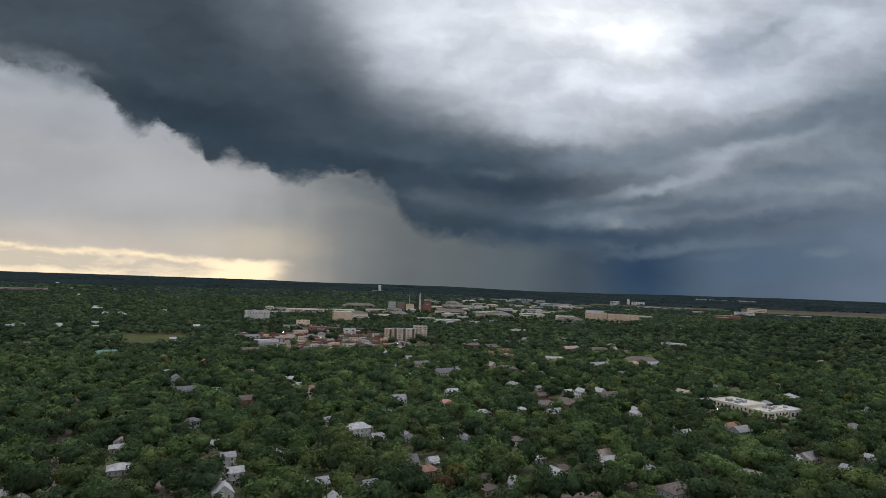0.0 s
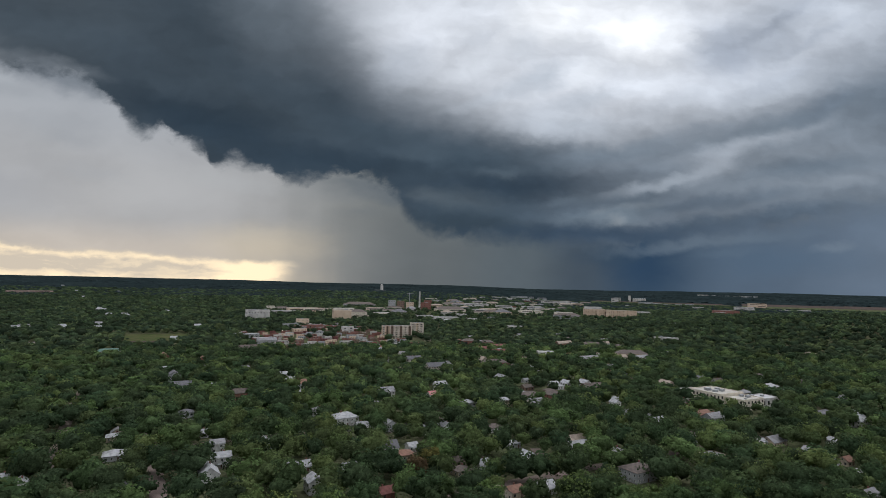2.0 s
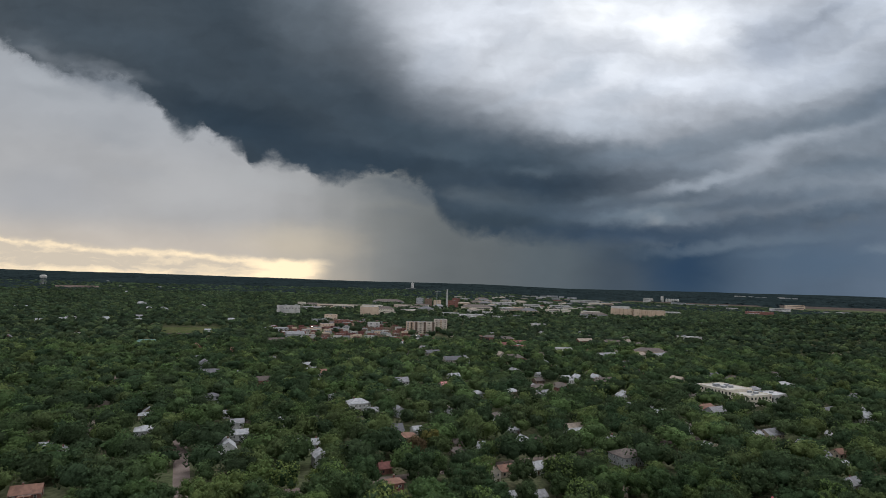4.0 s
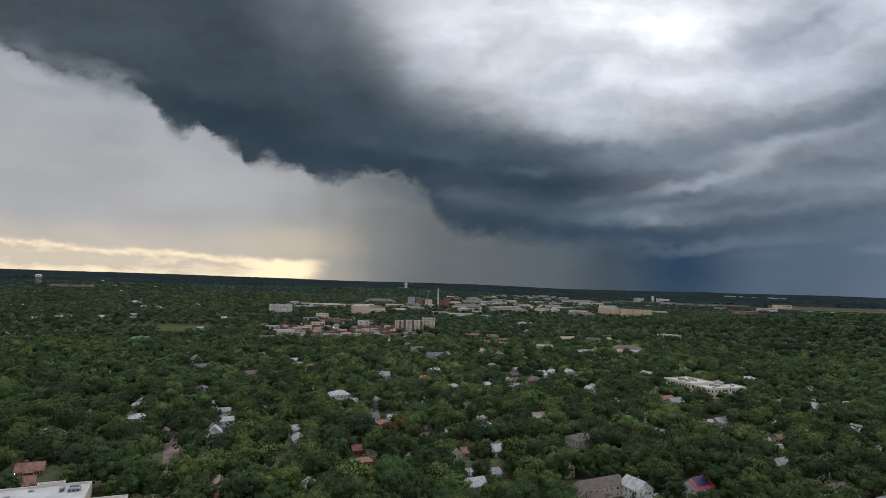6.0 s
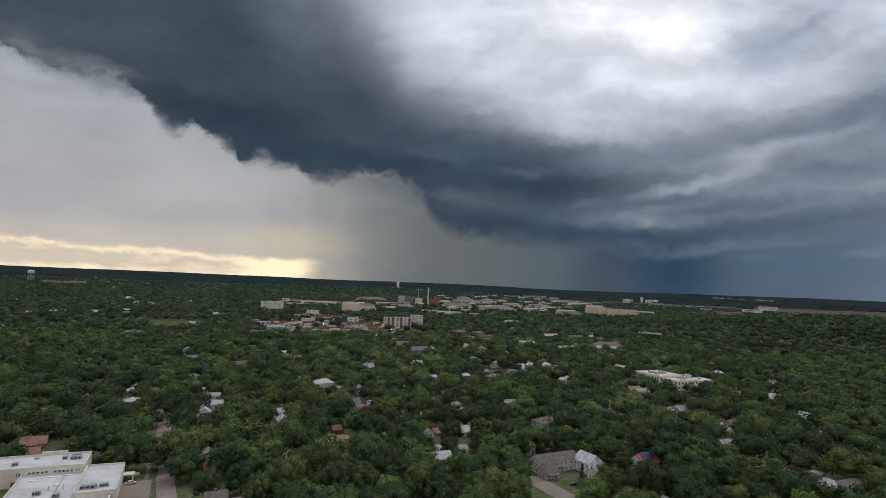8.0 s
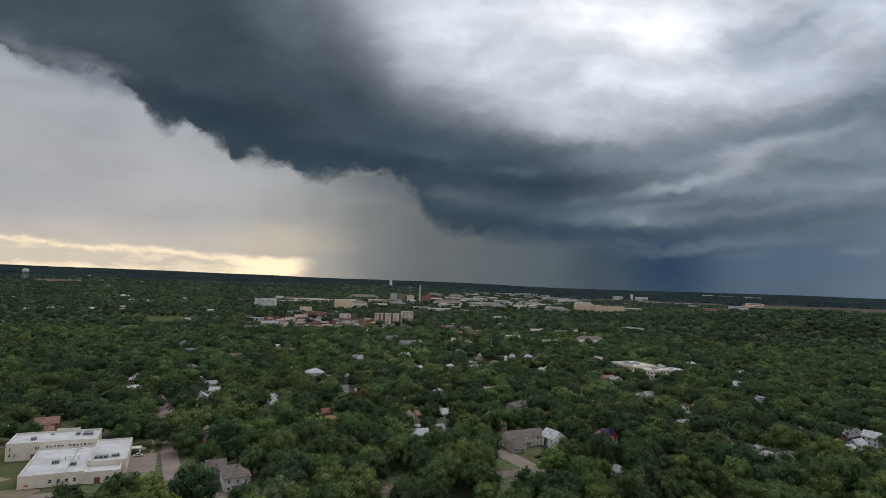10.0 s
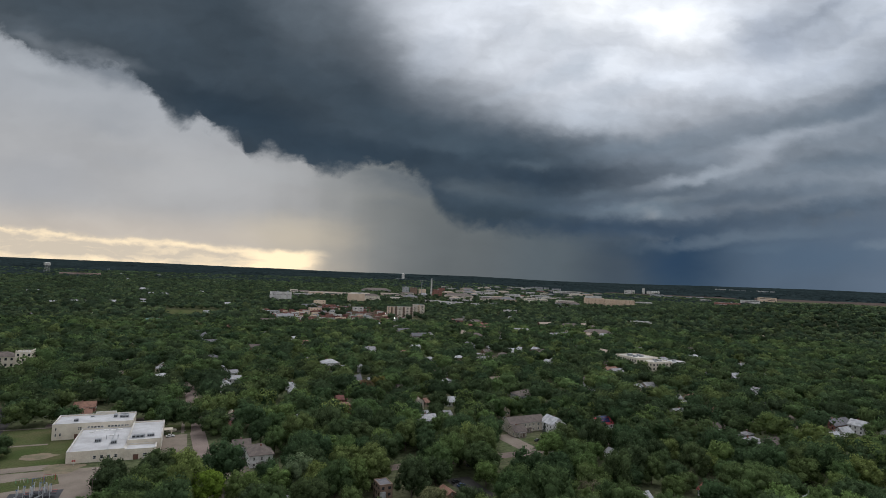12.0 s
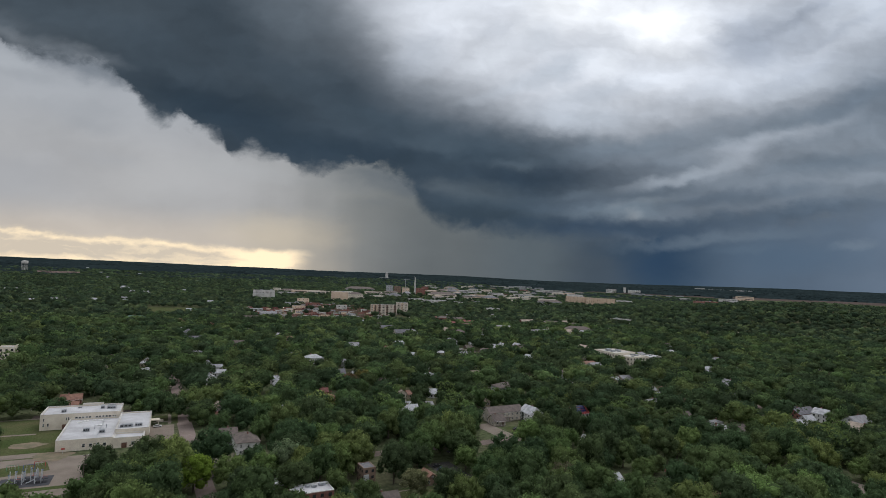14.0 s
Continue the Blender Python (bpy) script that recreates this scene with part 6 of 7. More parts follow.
block('warehouse', 2339, 2270, 68, 27, 16.4, SIDING["gray"], 'grey low flat warehouse on the plain', 'warehouse', storeys=3, bays=(7, 0), turn=-36, units=2)
block('store', 1610, 1573, 57, 23, 13.6, PALE, 'white low flat-roofed store among the trees', 'store', storeys=2, bays=(6, 0), turn=-35, units=1)
block('warehouse', 2371, 2221, 45, 30, 12.2, SIDING["gray"], 'grey low flat warehouse on the plain', 'warehouse', storeys=2, bays=(8, 0), turn=-39, units=1)
block('warehouse', 2413, 2191, 39, 18, 9.0, SIDING["gray"], 'grey low flat warehouse on the plain', 'warehouse', storeys=2, bays=(8, 0), turn=-39, units=1)
block('warehouse', 2445, 2146, 28, 19, 11.6, SIDING["gray"], 'grey low flat warehouse on the plain', 'warehouse', storeys=2, bays=(8, 0), turn=-31, units=1)
block('warehouse', 2520, 2143, 39, 19, 12.5, SIDING["gray"], 'grey low flat warehouse on the plain', 'warehouse', storeys=2, bays=(8, 0), turn=-39, units=1)
block('warehouse', 2260, 1870, 47, 19, 12.6, PALE, 'white low flat warehouse on the plain', 'warehouse', storeys=2, bays=(5, 0), turn=-41, units=1)
block('warehouse', 3525, 2891, 68, 27, 13.0, PALE, 'white low flat warehouse on the plain', 'warehouse', storeys=2, bays=(7, 0), turn=-41, units=2)
block('warehouse', 3511, 2839, 23, 27, 7.5, SIDING["gray"], 'grey low flat warehouse on the plain', 'warehouse', storeys=2, bays=(8, 0), turn=-43, units=1)
block('warehouse', 3573, 2839, 27, 17, 11.9, SIDING["gray"], 'grey low flat warehouse on the plain', 'warehouse', storeys=2, bays=(8, 0), turn=-35, units=1)
block('warehouse', 3594, 2800, 41, 24, 8.1, SIDING["gray"], 'grey low flat warehouse on the plain', 'warehouse', storeys=2, bays=(8, 0), turn=-53, units=1)
block('warehouse', 3611, 2765, 29, 26, 9.3, SIDING["gray"], 'grey low flat warehouse on the plain', 'warehouse', storeys=2, bays=(8, 0), turn=-43, units=1)
block('warehouse', 3576, 2718, 27, 20, 7.8, PALE, 'pale low flat warehouse on the plain', 'warehouse', storeys=2, bays=(8, 0), turn=-44, units=1)
block('warehouse', 3619, 2702, 29, 30, 8.5, PALE, 'pale low flat warehouse on the plain', 'warehouse', storeys=2, bays=(8, 0), turn=-44, units=1)
block('warehouse', 3662, 2677, 42, 26, 11.6, PALE, 'pale low flat warehouse on the plain', 'warehouse', storeys=2, bays=(8, 0), turn=-44, units=1)
block('warehouse', 3575, 2607, 24, 30, 12.1, SIDING["gray"], 'grey low flat warehouse on the plain', 'warehouse', storeys=2, bays=(8, 0), turn=-45, units=1)
block('warehouse', 3634, 2612, 37, 26, 11.5, SIDING["gray"], 'grey low flat warehouse on the plain', 'warehouse', storeys=2, bays=(8, 0), turn=-45, units=1)
block('warehouse', 3666, 2583, 26, 31, 12.4, SIDING["gray"], 'grey low flat warehouse on the plain', 'warehouse', storeys=2, bays=(8, 0), turn=-45, units=1)
block('warehouse', 2543, 1663, 27, 19, 7.7, PALE, 'white low flat warehouse on the plain', 'warehouse', storeys=2, bays=(8, 0), turn=-47, units=1)
block('warehouse', 2564, 1640, 31, 29, 9.3, PALE, 'white low flat warehouse on the plain', 'warehouse', storeys=2, bays=(8, 0), turn=-57, units=1)
block('warehouse', 2612, 1644, 33, 19, 5.5, PALE, 'white low flat warehouse on the plain', 'warehouse', storeys=2, bays=(8, 0), turn=-47, units=1)
block('warehouse', 2577, 1575, 51, 20, 10.8, PALE, 'pale low flat warehouse on the plain', 'warehouse', storeys=2, bays=(5, 0), turn=-49, units=1)
block('warehouse', 2574, 1556, 20, 29, 9.5, SIDING["gray"], 'grey low flat warehouse on the plain', 'warehouse', storeys=2, bays=(8, 0), turn=-50, units=1)
block('warehouse', 2601, 1524, 22, 27, 7.1, SIDING["gray"], 'grey low flat warehouse on the plain', 'warehouse', storeys=2, bays=(8, 0), turn=-60, units=1)
block('warehouse', 2600, 1471, 19, 27, 6.0, SIDING["gray"], 'grey low flat warehouse on the plain', 'warehouse', storeys=2, bays=(8, 0), turn=-42, units=1)
block('campus_hall', 2363, 1711, 78, 31, 20.3, PALE, 'pale campus hall among the trees', 'hall', storeys=3, bays=(8, 0), turn=-44, units=2)
block('campus_hall', 2727, 1905, 83, 33, 26.4, TANBRICK, 'tan brick campus hall among the trees', 'hall', storeys=3, bays=(8, 0), turn=-45, units=2)
block('campus_hall', 1986, 1512, 92, 37, 20.0, SIDING["brick"], 'red brick campus hall among the trees', 'hall', storeys=3, bays=(8, 0), turn=-43, units=2)
block('campus_hall', 314, 1784, 23, 14, 16.9, STONE, 'limestone campus hall among the trees', 'hall', storeys=3, bays=(2, 0), turn=-1, units=1)
block('campus_hall', 349, 1790, 43, 17, 11.7, STONE, 'limestone campus hall among the trees', 'hall', storeys=2, bays=(4, 0), turn=-2, units=1, pitched=SHINGLE["brown"])
block('campus_hall', 399, 1727, 92, 37, 14.7, TANBRICK, 'tan brick campus hall among the trees', 'hall', storeys=2, bays=(8, 0), turn=-4, units=2)
block('campus_hall', 537, 1625, 30, 14, 14.3, STONE, 'limestone campus hall among the trees', 'hall', storeys=2, bays=(3, 0), turn=-9, units=1, pitched=SHINGLE["brown"])
block('arena', 650, 1954, 110, 40, 11.8, SIDING["gray"], 'grey broad arena hall under a dark hipped roof', 'arena', storeys=2, bays=(8, 0), turn=-9, units=2, pitched=SHINGLE["brown"])
block('campus_hall', 645, 1652, 37, 15, 12.5, STONE, 'limestone campus hall among the trees', 'hall', storeys=2, bays=(4, 0), turn=-12, units=1, pitched=SHINGLE["brown"])
block('campus_hall', 619, 1699, 37, 15, 9.2, STONE, 'limestone campus hall among the trees', 'hall', storeys=1, bays=(4, 0), turn=-10, units=1, pitched=SHINGLE["brown"])
block('power_plant', 959, 2046, 28, 14, 20.7, SIDING["brick"], 'red brick masonry power plant building', 'power plant', storeys=3, bays=(3, 0), turn=-16, units=1)
block('apartment_block', 314, 1346, 29, 14, 16.0, TANBRICK, 'tan brick apartment block among the trees', 'apartment building', storeys=3, bays=(3, 0), turn=-3, units=1)
block('apartment_block', 311, 1215, 32, 14, 14.6, SIDING["brick"], 'red brick apartment block among the trees', 'apartment building', storeys=2, bays=(3, 0), turn=-4, units=1)
block('shop_building', 375, 1185, 25, 14, 11.8, PALE, 'pale shop building with a flat roof', 'building', storeys=2, bays=(2, 0), turn=-7, units=1)
block('apartment_block', 521, 909, 26, 14, 8.3, SIDING["brick"], 'red brick apartment block among the trees', 'apartment building', storeys=1, bays=(2, 0), turn=-18, units=1, pitched=SHINGLE["brown"])
block('apartment_block', 539, 877, 26, 14, 8.8, SIDING["brick"], 'red brick apartment block among the trees', 'apartment building', storeys=1, bays=(2, 0), turn=-20, units=1, pitched=SHINGLE["brown"])
block('apartment_block', 427, 661, 30, 14, 6.9, SIDING["brick"], 'red brick apartment block among the trees', 'apartment building', storeys=1, bays=(3, 0), turn=-20, units=1, pitched=SHINGLE["brown"])
block('motel', 549, 714, 25, 14, 10.6, PALE, 'pale low two-storey building with window rows', 'building', storeys=2, bays=(2, 0), turn=-25, units=1)
block('mansion', 678, 665, 47, 19, 8.7, TANBRICK, 'tan brick large house with a dark hipped roof', 'house', storeys=1, bays=(5, 0), turn=-32, units=1, pitched=SHINGLE["brown"])
block('motel', 899, 800, 43, 17, 8.7, PALE, 'pale low two-storey building with window rows', 'building', storeys=1, bays=(4, 0), turn=-36, units=1)
block('store', 765, 1131, 35, 14, 9.9, PALE, 'pale low flat-roofed store among the trees', 'store', storeys=1, bays=(3, 0), turn=-23, units=1)
block('mansion', 718, 804, 36, 14, 6.3, STONE, 'limestone large house with a dark hipped roof', 'house', storeys=1, bays=(4, 0), turn=-29, units=1, pitched=SHINGLE["brown"])
block("town_building", 1321, 2400, 25, 14, 12.3, STONE, 'limestone town building with a flat roof', "building", "far town buildings", 2, (3, 0), -20, units=0)
block("town_building", 1502, 2267, 31, 23, 9.2, PALE, 'pale town building with a flat roof', "building", "far town buildings", 2, (3, 0), -2, units=0)
block("town_building", 1135, 2151, 44, 21, 12.0, SIDING["gray"], 'grey town building under a brown hipped roof', "building", "far town buildings", 2, (2, 0), -19, units=1, pitched=SHINGLE['slate'])
block("town_building", 810, 1579, 33, 21, 10.9, PALE, 'white town building under a brown hipped roof', "building", "far town buildings", 2, (2, 0), 4, units=1, pitched=SHINGLE['tan'])
block("town_building", 1172, 2035, 51, 14, 9.3, TANBRICK, 'tan brick town building under a brown hipped roof', "building", "far town buildings", 2, (3, 0), 1, units=1, pitched=SHINGLE['brown'])
block("town_building", 1477, 2389, 35, 21, 10.9, SIDING["brick"], 'red brick town building under a brown hipped roof', "building", "far town buildings", 2, (2, 0), -1, units=0, pitched=SHINGLE['brown'])
block("town_building", 1236, 1768, 28, 19, 9.3, STONE, 'limestone town building under a brown hipped roof', "building", "far town buildings", 2, (2, 0), -3, units=1, pitched=SHINGLE['brown'])
block("town_building", 1286, 2192, 37, 23, 12.7, PALE, 'pale town building with a flat roof', "building", "far town buildings", 2, (2, 0), 1, units=0)
block("town_building", 1058, 1873, 22, 14, 10.0, PALE, 'pale town building under a brown hipped roof', "building", "far town buildings", 2, (3, 0), 2, units=0, pitched=SHINGLE['slate'])
block("town_building", 1094, 2250, 42, 20, 10.9, PALE, 'pale town building with a flat roof', "building", "far town buildings", 2, (2, 0), -17, units=1)
block("town_building", 1810, 2361, 31, 18, 9.2, TANBRICK, 'tan brick town building with a flat roof', "building", "far town buildings", 2, (3, 0), -6, units=0)
block("town_building", 1618, 2263, 23, 17, 10.5, TANBRICK, 'tan brick town building with a flat roof', "building", "far town buildings", 2, (2, 0), -26, units=1)
block("town_building", 1147, 1647, 46, 23, 13.3, STONE, 'limestone town building with a flat roof', "building", "far town buildings", 2, (2, 0), -3, units=1)
block("town_building", 1353, 1858, 41, 21, 13.1, SIDING["gray"], 'grey town building with a flat roof', "building", "far town buildings", 2, (3, 0), -5, units=1)
block("town_building", 1491, 2091, 30, 14, 14.5, STONE, 'limestone town building with a flat roof', "building", "far town buildings", 2, (2, 0), -4, units=0)
block("town_building", 1107, 1775, 42, 23, 10.2, STONE, 'limestone town building with a flat roof', "building", "far town buildings", 2, (3, 0), -1, units=1)
block("town_building", 1139, 2403, 53, 20, 9.8, STONE, 'limestone town building with a flat roof', "building", "far town buildings", 2, (3, 0), -16, units=0)
block("town_building", 1241, 2151, 42, 18, 13.7, STONE, 'limestone town building under a brown hipped roof', "building", "far town buildings", 2, (3, 0), 1, units=0, pitched=SHINGLE['slate'])
block("town_building", 1939, 2421, 44, 23, 12.1, STONE, 'limestone town building under a brown hipped roof', "building", "far town buildings", 2, (3, 0), -8, units=1, pitched=SHINGLE['brown'])
block("town_building", 1234, 1712, 39, 15, 12.3, PALE, 'white town building with a flat roof', "building", "far town buildings", 2, (3, 0), -26, units=0)
block("town_building", 1799, 2443, 57, 14, 10.0, SIDING["gray"], 'grey town building under a brown hipped roof', "building", "far town buildings", 2, (3, 0), -27, units=0, pitched=SHINGLE['slate'])
block("town_building", 1645, 2118, 37, 17, 10.4, STONE, 'limestone town building with a flat roof', "building", "far town buildings", 2, (2, 0), -29, units=0)
block("town_building", 1665, 2389, 42, 23, 12.0, SIDING["brick"], 'red brick town building with a flat roof', "building", "far town buildings", 2, (3, 0), -4, units=1)
block("town_building", 897, 1698, 34, 18, 12.6, SIDING["gray"], 'grey town building with a flat roof', "building", "far town buildings", 2, (2, 0), 4, units=1)
block("town_building", 1316, 1783, 56, 16, 12.9, STONE, 'limestone town building with a flat roof', "building", "far town buildings", 2, (3, 0), -27, units=1)
block("town_building", 1242, 1845, 51, 24, 10.0, STONE, 'limestone town building with a flat roof', "building", "far town buildings", 2, (3, 0), -25, units=0)
block("town_building", 1045, 1958, 52, 17, 14.6, TANBRICK, 'tan brick town building with a flat roof', "building", "far town buildings", 2, (3, 0), -19, units=1)
block("town_building", 1199, 1662, 57, 17, 11.6, STONE, 'limestone town building with a flat roof', "building", "far town buildings", 2, (2, 0), -4, units=0)
block("town_building", 1922, 2342, 36, 14, 12.1, SIDING["gray"], 'grey town building with a flat roof', "building", "far town buildings", 2, (3, 0), -8, units=1)
block("town_building", 1270, 1940, 50, 15, 10.4, SIDING["brick"], 'red brick town building with a flat roof', "building", "far town buildings", 2, (3, 0), -24, units=0)
block("town_building", 1563, 2138, 31, 22, 10.2, PALE, 'white town building under a brown hipped roof', "building", "far town buildings", 2, (3, 0), -27, units=0, pitched=SHINGLE['slate'])
block("town_building", 962, 1642, 46, 24, 14.3, PALE, 'pale town building with a flat roof', "building", "far town buildings", 2, (2, 0), 1, units=0)
block("town_building", 1648, 2529, 24, 16, 14.2, PALE, 'white town building with a flat roof', "building", "far town buildings", 2, (3, 0), -2, units=1)
block("town_building", 1296, 2116, 46, 17, 13.7, STONE, 'limestone town building under a brown hipped roof', "building", "far town buildings", 2, (2, 0), -22, units=0, pitched=SHINGLE['tan'])
block("town_building", 1459, 2151, 38, 21, 14.2, PALE, 'pale town building with a flat roof', "building", "far town buildings", 2, (3, 0), -3, units=0)
block("town_building", 1712, 2149, 55, 18, 14.6, STONE, 'limestone town building with a flat roof', "building", "far town buildings", 2, (3, 0), -29, units=0)
block("town_building", 1026, 1700, 54, 21, 13.2, TANBRICK, 'tan brick town building with a flat roof', "building", "far town buildings", 2, (3, 0), 0, units=1)
block("town_building", 921, 1887, 46, 17, 12.6, TANBRICK, 'tan brick town building under a brown hipped roof', "building", "far town buildings", 2, (2, 0), 5, units=0, pitched=SHINGLE['tan'])
block("town_building", 1437, 1875, 45, 18, 10.0, PALE, 'white town building with a flat roof', "building", "far town buildings", 2, (3, 0), -28, units=1)
block("town_building", 974, 1767, 23, 23, 14.6, SIDING["gray"], 'grey town building under a brown hipped roof', "building", "far town buildings", 2, (3, 0), 3, units=1, pitched=SHINGLE['tan'])
block("town_building", 1385, 2446, 32, 23, 9.8, STONE, 'limestone town building under a brown hipped roof', "building", "far town buildings", 2, (3, 0), -20, units=0, pitched=SHINGLE['tan'])
block("town_building", 1866, 2278, 22, 20, 10.2, STONE, 'limestone town building with a flat roof', "building", "far town buildings", 2, (2, 0), -30, units=0)
block("town_building", 1118, 1922, 25, 22, 10.1, PALE, 'pale town building with a flat roof', "building", "far town buildings", 2, (2, 0), -21, units=0)
block("town_building", 1369, 1912, 28, 22, 9.3, SIDING["gray"], 'grey town building with a flat roof', "building", "far town buildings", 2, (2, 0), -26, units=0)
block("town_building", 1818, 2520, 29, 15, 11.9, SIDING["brick"], 'red brick town building under a brown hipped roof', "building", "far town buildings", 2, (3, 0), -5, units=1, pitched=SHINGLE['slate'])
block("town_building", 1162, 2225, 53, 23, 13.1, TANBRICK, 'tan brick town building under a brown hipped roof', "building", "far town buildings", 2, (3, 0), 4, units=0, pitched=SHINGLE['brown'])
block("town_building", 1129, 2099, 26, 17, 13.1, TANBRICK, 'tan brick town building under a brown hipped roof', "building", "far town buildings", 2, (3, 0), 3, units=0, pitched=SHINGLE['slate'])
block("town_building", 1501, 1903, 36, 19, 11.1, PALE, 'pale town building under a brown hipped roof', "building", "far town buildings", 2, (3, 0), -29, units=1, pitched=SHINGLE['brown'])
block("town_building", 822, 1641, 44, 21, 9.1, TANBRICK, 'tan brick town building with a flat roof', "building", "far town buildings", 2, (3, 0), -17, units=0)
block("town_building", 1735, 2503, 35, 21, 14.6, SIDING["gray"], 'grey town building with a flat roof', "building", "far town buildings", 2, (3, 0), -4, units=1)
block("town_building", 1979, 2324, 53, 16, 11.8, PALE, 'pale town building under a brown hipped roof', "building", "far town buildings", 2, (2, 0), -31, units=0, pitched=SHINGLE['brown'])
block("town_building", 921, 1744, 34, 23, 13.3, STONE, 'limestone town building with a flat roof', "building", "far town buildings", 2, (2, 0), -18, units=0)
house(-307, 2866, 13, 10, 2, "gable", "white", "silver", "x", 0, 5)
house(-147, 2861, 13, 10, 2, "gable", "white", "silver", "x", 0, 5)
house(-387, 1629, 13, 10, 2, "gable", "white", "silver", "x", 0, 5)
house(-364, 1638, 13, 10, 2, "gable", "white", "silver", "x", 0, 5)
house(-313, 1474, 13, 10, 2, "gable", "white", "silver", "x", 0, 5)
house(-267, 1285, 13, 10, 2, "gable", "white", "silver", "x", 0, 5)
house(-233, 1314, 13, 10, 2, "gable", "white", "silver", "x", 0, 5)
house(-159, 1322, 13, 10, 2, "gable", "white", "silver", "x", 0, 5)
house(-98, 1308, 13, 10, 2, "gable", "white", "silver", "x", 0, 5)
house(-231, 2391, 13, 10, 2, "gable", "white", "silver", "x", 0, 5)
house(-136, 1824, 13, 10, 2, "gable", "white", "silver", "x", 0, 5)
house(-102, 1635, 13, 10, 2, "gable", "white", "silver", "x", 0, 5)
house(-68, 1644, 13, 10, 2, "gable", "white", "silver", "x", 0, 5)
house(33, 1738, 13, 10, 2, "gable", "white", "silver", "x", 0, 5)
house(85, 2318, 13, 10, 2, "gable", "white", "silver", "x", 0, 5)
house(86, 1334, 13, 10, 2, "gable", "white", "silver", "x", 0, 5)
house(-425, 3419, 13, 10, 2, "gable", "white", "silver", "x", 0, 5)
# Scattered houses half hidden in the canopy.
spots = 0
while spots < 62:
    a, dd = radians(trng.choice((trng.uniform(-14, 62), trng.uniform(10, 50), trng.uniform(12, 40)))), math.sqrt(trng.uniform(480 ** 2, 1250 ** 2))
    hx_, hy_ = 8 + dd * math.sin(a), -90 + dd * math.cos(a)
    if any(math.hypot(hx_ - p, hy_ - q) < 26 for p, q in HOUSES) or not clear_of(np.array([hx_]), np.array([hy_]), 8)[0]:
        continue
    house(round(hx_, 1), round(hy_, 1), trng.uniform(9, 15), trng.uniform(8, 11), trng.choice((1, 1, 2)), trng.choice(("gable", "gable", "hip")),
          trng.choice(("white", "white", "gray", "cream", "brick", "tan")), trng.choice(("silver", "gray", "brown", "brown", "tan", "slate", "rust")), trng.choice("xy"), 0, 4.6)
    spots += 1

# Playing field and far farmland.
FIELD = material("dry_farmland", (0.085, 0.067, 0.061), 0.95, 0.2, 0.004, 0.05, tint=(0.066, 0.056, 0.050), coords="World")
KEEP_CLEAR.append((0, 1075, 42, 34, 0))
FIELD.node_tree.nodes["Principled BSDF"].inputs["Specular IOR Level"].default_value = 0.0
KEEP_CLEAR.append((0, 1060, 40, 20, 0))
KEEP_CLEAR.append((-50, 930, 24, 22, 3))
patch("playing_field", -45, 62, 1112, 1225, GRASS, "mown green playing field", 0.3, "playing field")
patch("infield", -45, 5, 1082, 1111, FIELD, "tan bare infield beside the playing field", 0.3, "playing field")
patch("farmland", 2200, 2950, 2260, 2560, FIELD, "dry brown river-plain farmland", 0.8, "farmland", -44)
patch("farmland", 2650, 3450, 1450, 2050, FIELD, "brown farmland beyond the hill", 0.8, "farmland", -55)

# ---- vehicles ----
TYRE = material("tyre_rubber", (0.02, 0.02, 0.02), 0.9, 0.1)
RIM = material("alloy_rim", (0.45, 0.45, 0.46), 0.4, 0.1, metal=0.6)
LAMP = material("headlight_lens", (0.7, 0.7, 0.7), 0.15, 0.05)
PAINTS = {n: material(n + "_car_paint", c, 0.3, 0.05) for n, c in (("white", (0.7, 0.7, 0.7)), ("black", (0.02, 0.02, 0.023)), ("silver", (0.42, 0.43, 0.45)), ("red", (0.4, 0.03, 0.03)), ("yellow", (0.75, 0.62, 0.04)), ("blue", (0.04, 0.07, 0.16)))}


def car(x, y, turn, paint, pickup=False, z=0.12):
    base = new("pickup_truck" if pickup else "car")
    base.location, base.rotation_euler[2] = (x, y, float(ground_z(x, y)) + z), radians(turn)
    tagged(base, f"{paint} {'pickup truck' if pickup else 'saloon car'} parked beside the trees", "truck" if pickup else "car", "parked cars")
    extruded("body", [(-2.3, 0.35), (2.3, 0.35), (2.32, 0.75), (1.3, 0.95), (-2.2, 0.98), (-2.32, 0.8)], -0.88, 0.88, "y", PAINTS[paint], base)
    if pickup:
        extruded("cabin", [(-0.2, 0.98), (1.2, 0.98), (0.7, 1.6), (-0.1, 1.6)], -0.8, 0.8, "y", GLASS, base)
        box_part("roof", -0.12, 0.68, -0.74, 0.74, 1.6, 1.68, PAINTS[paint], base)
    else:
        extruded("cabin", [(-1.7, 0.98), (1.0, 0.98), (0.35, 1.45), (-1.1, 1.45)], -0.78, 0.78, "y", GLASS, base)
        box_part("roof", -1.1, 0.36, -0.74, 0.74, 1.45, 1.52, PAINTS[paint], base)
    for sx in (-1.4, 1.4):
        for sy in (-0.84, 0.84):
            w = tube("wheel", (sx, sy - 0.1, 0.33), (sx, sy + 0.1, 0.33), 0.33, TYRE, base)
            tube("rim", (sx, sy - 0.11, 0.33), (sx, sy + 0.11, 0.33), 0.19, RIM, w)
    for sy in (-0.6, 0.6):
        box_part("headlight", 2.28, 2.35, sy - 0.18, sy + 0.18, 0.6, 0.74, LAMP, base)
    return base


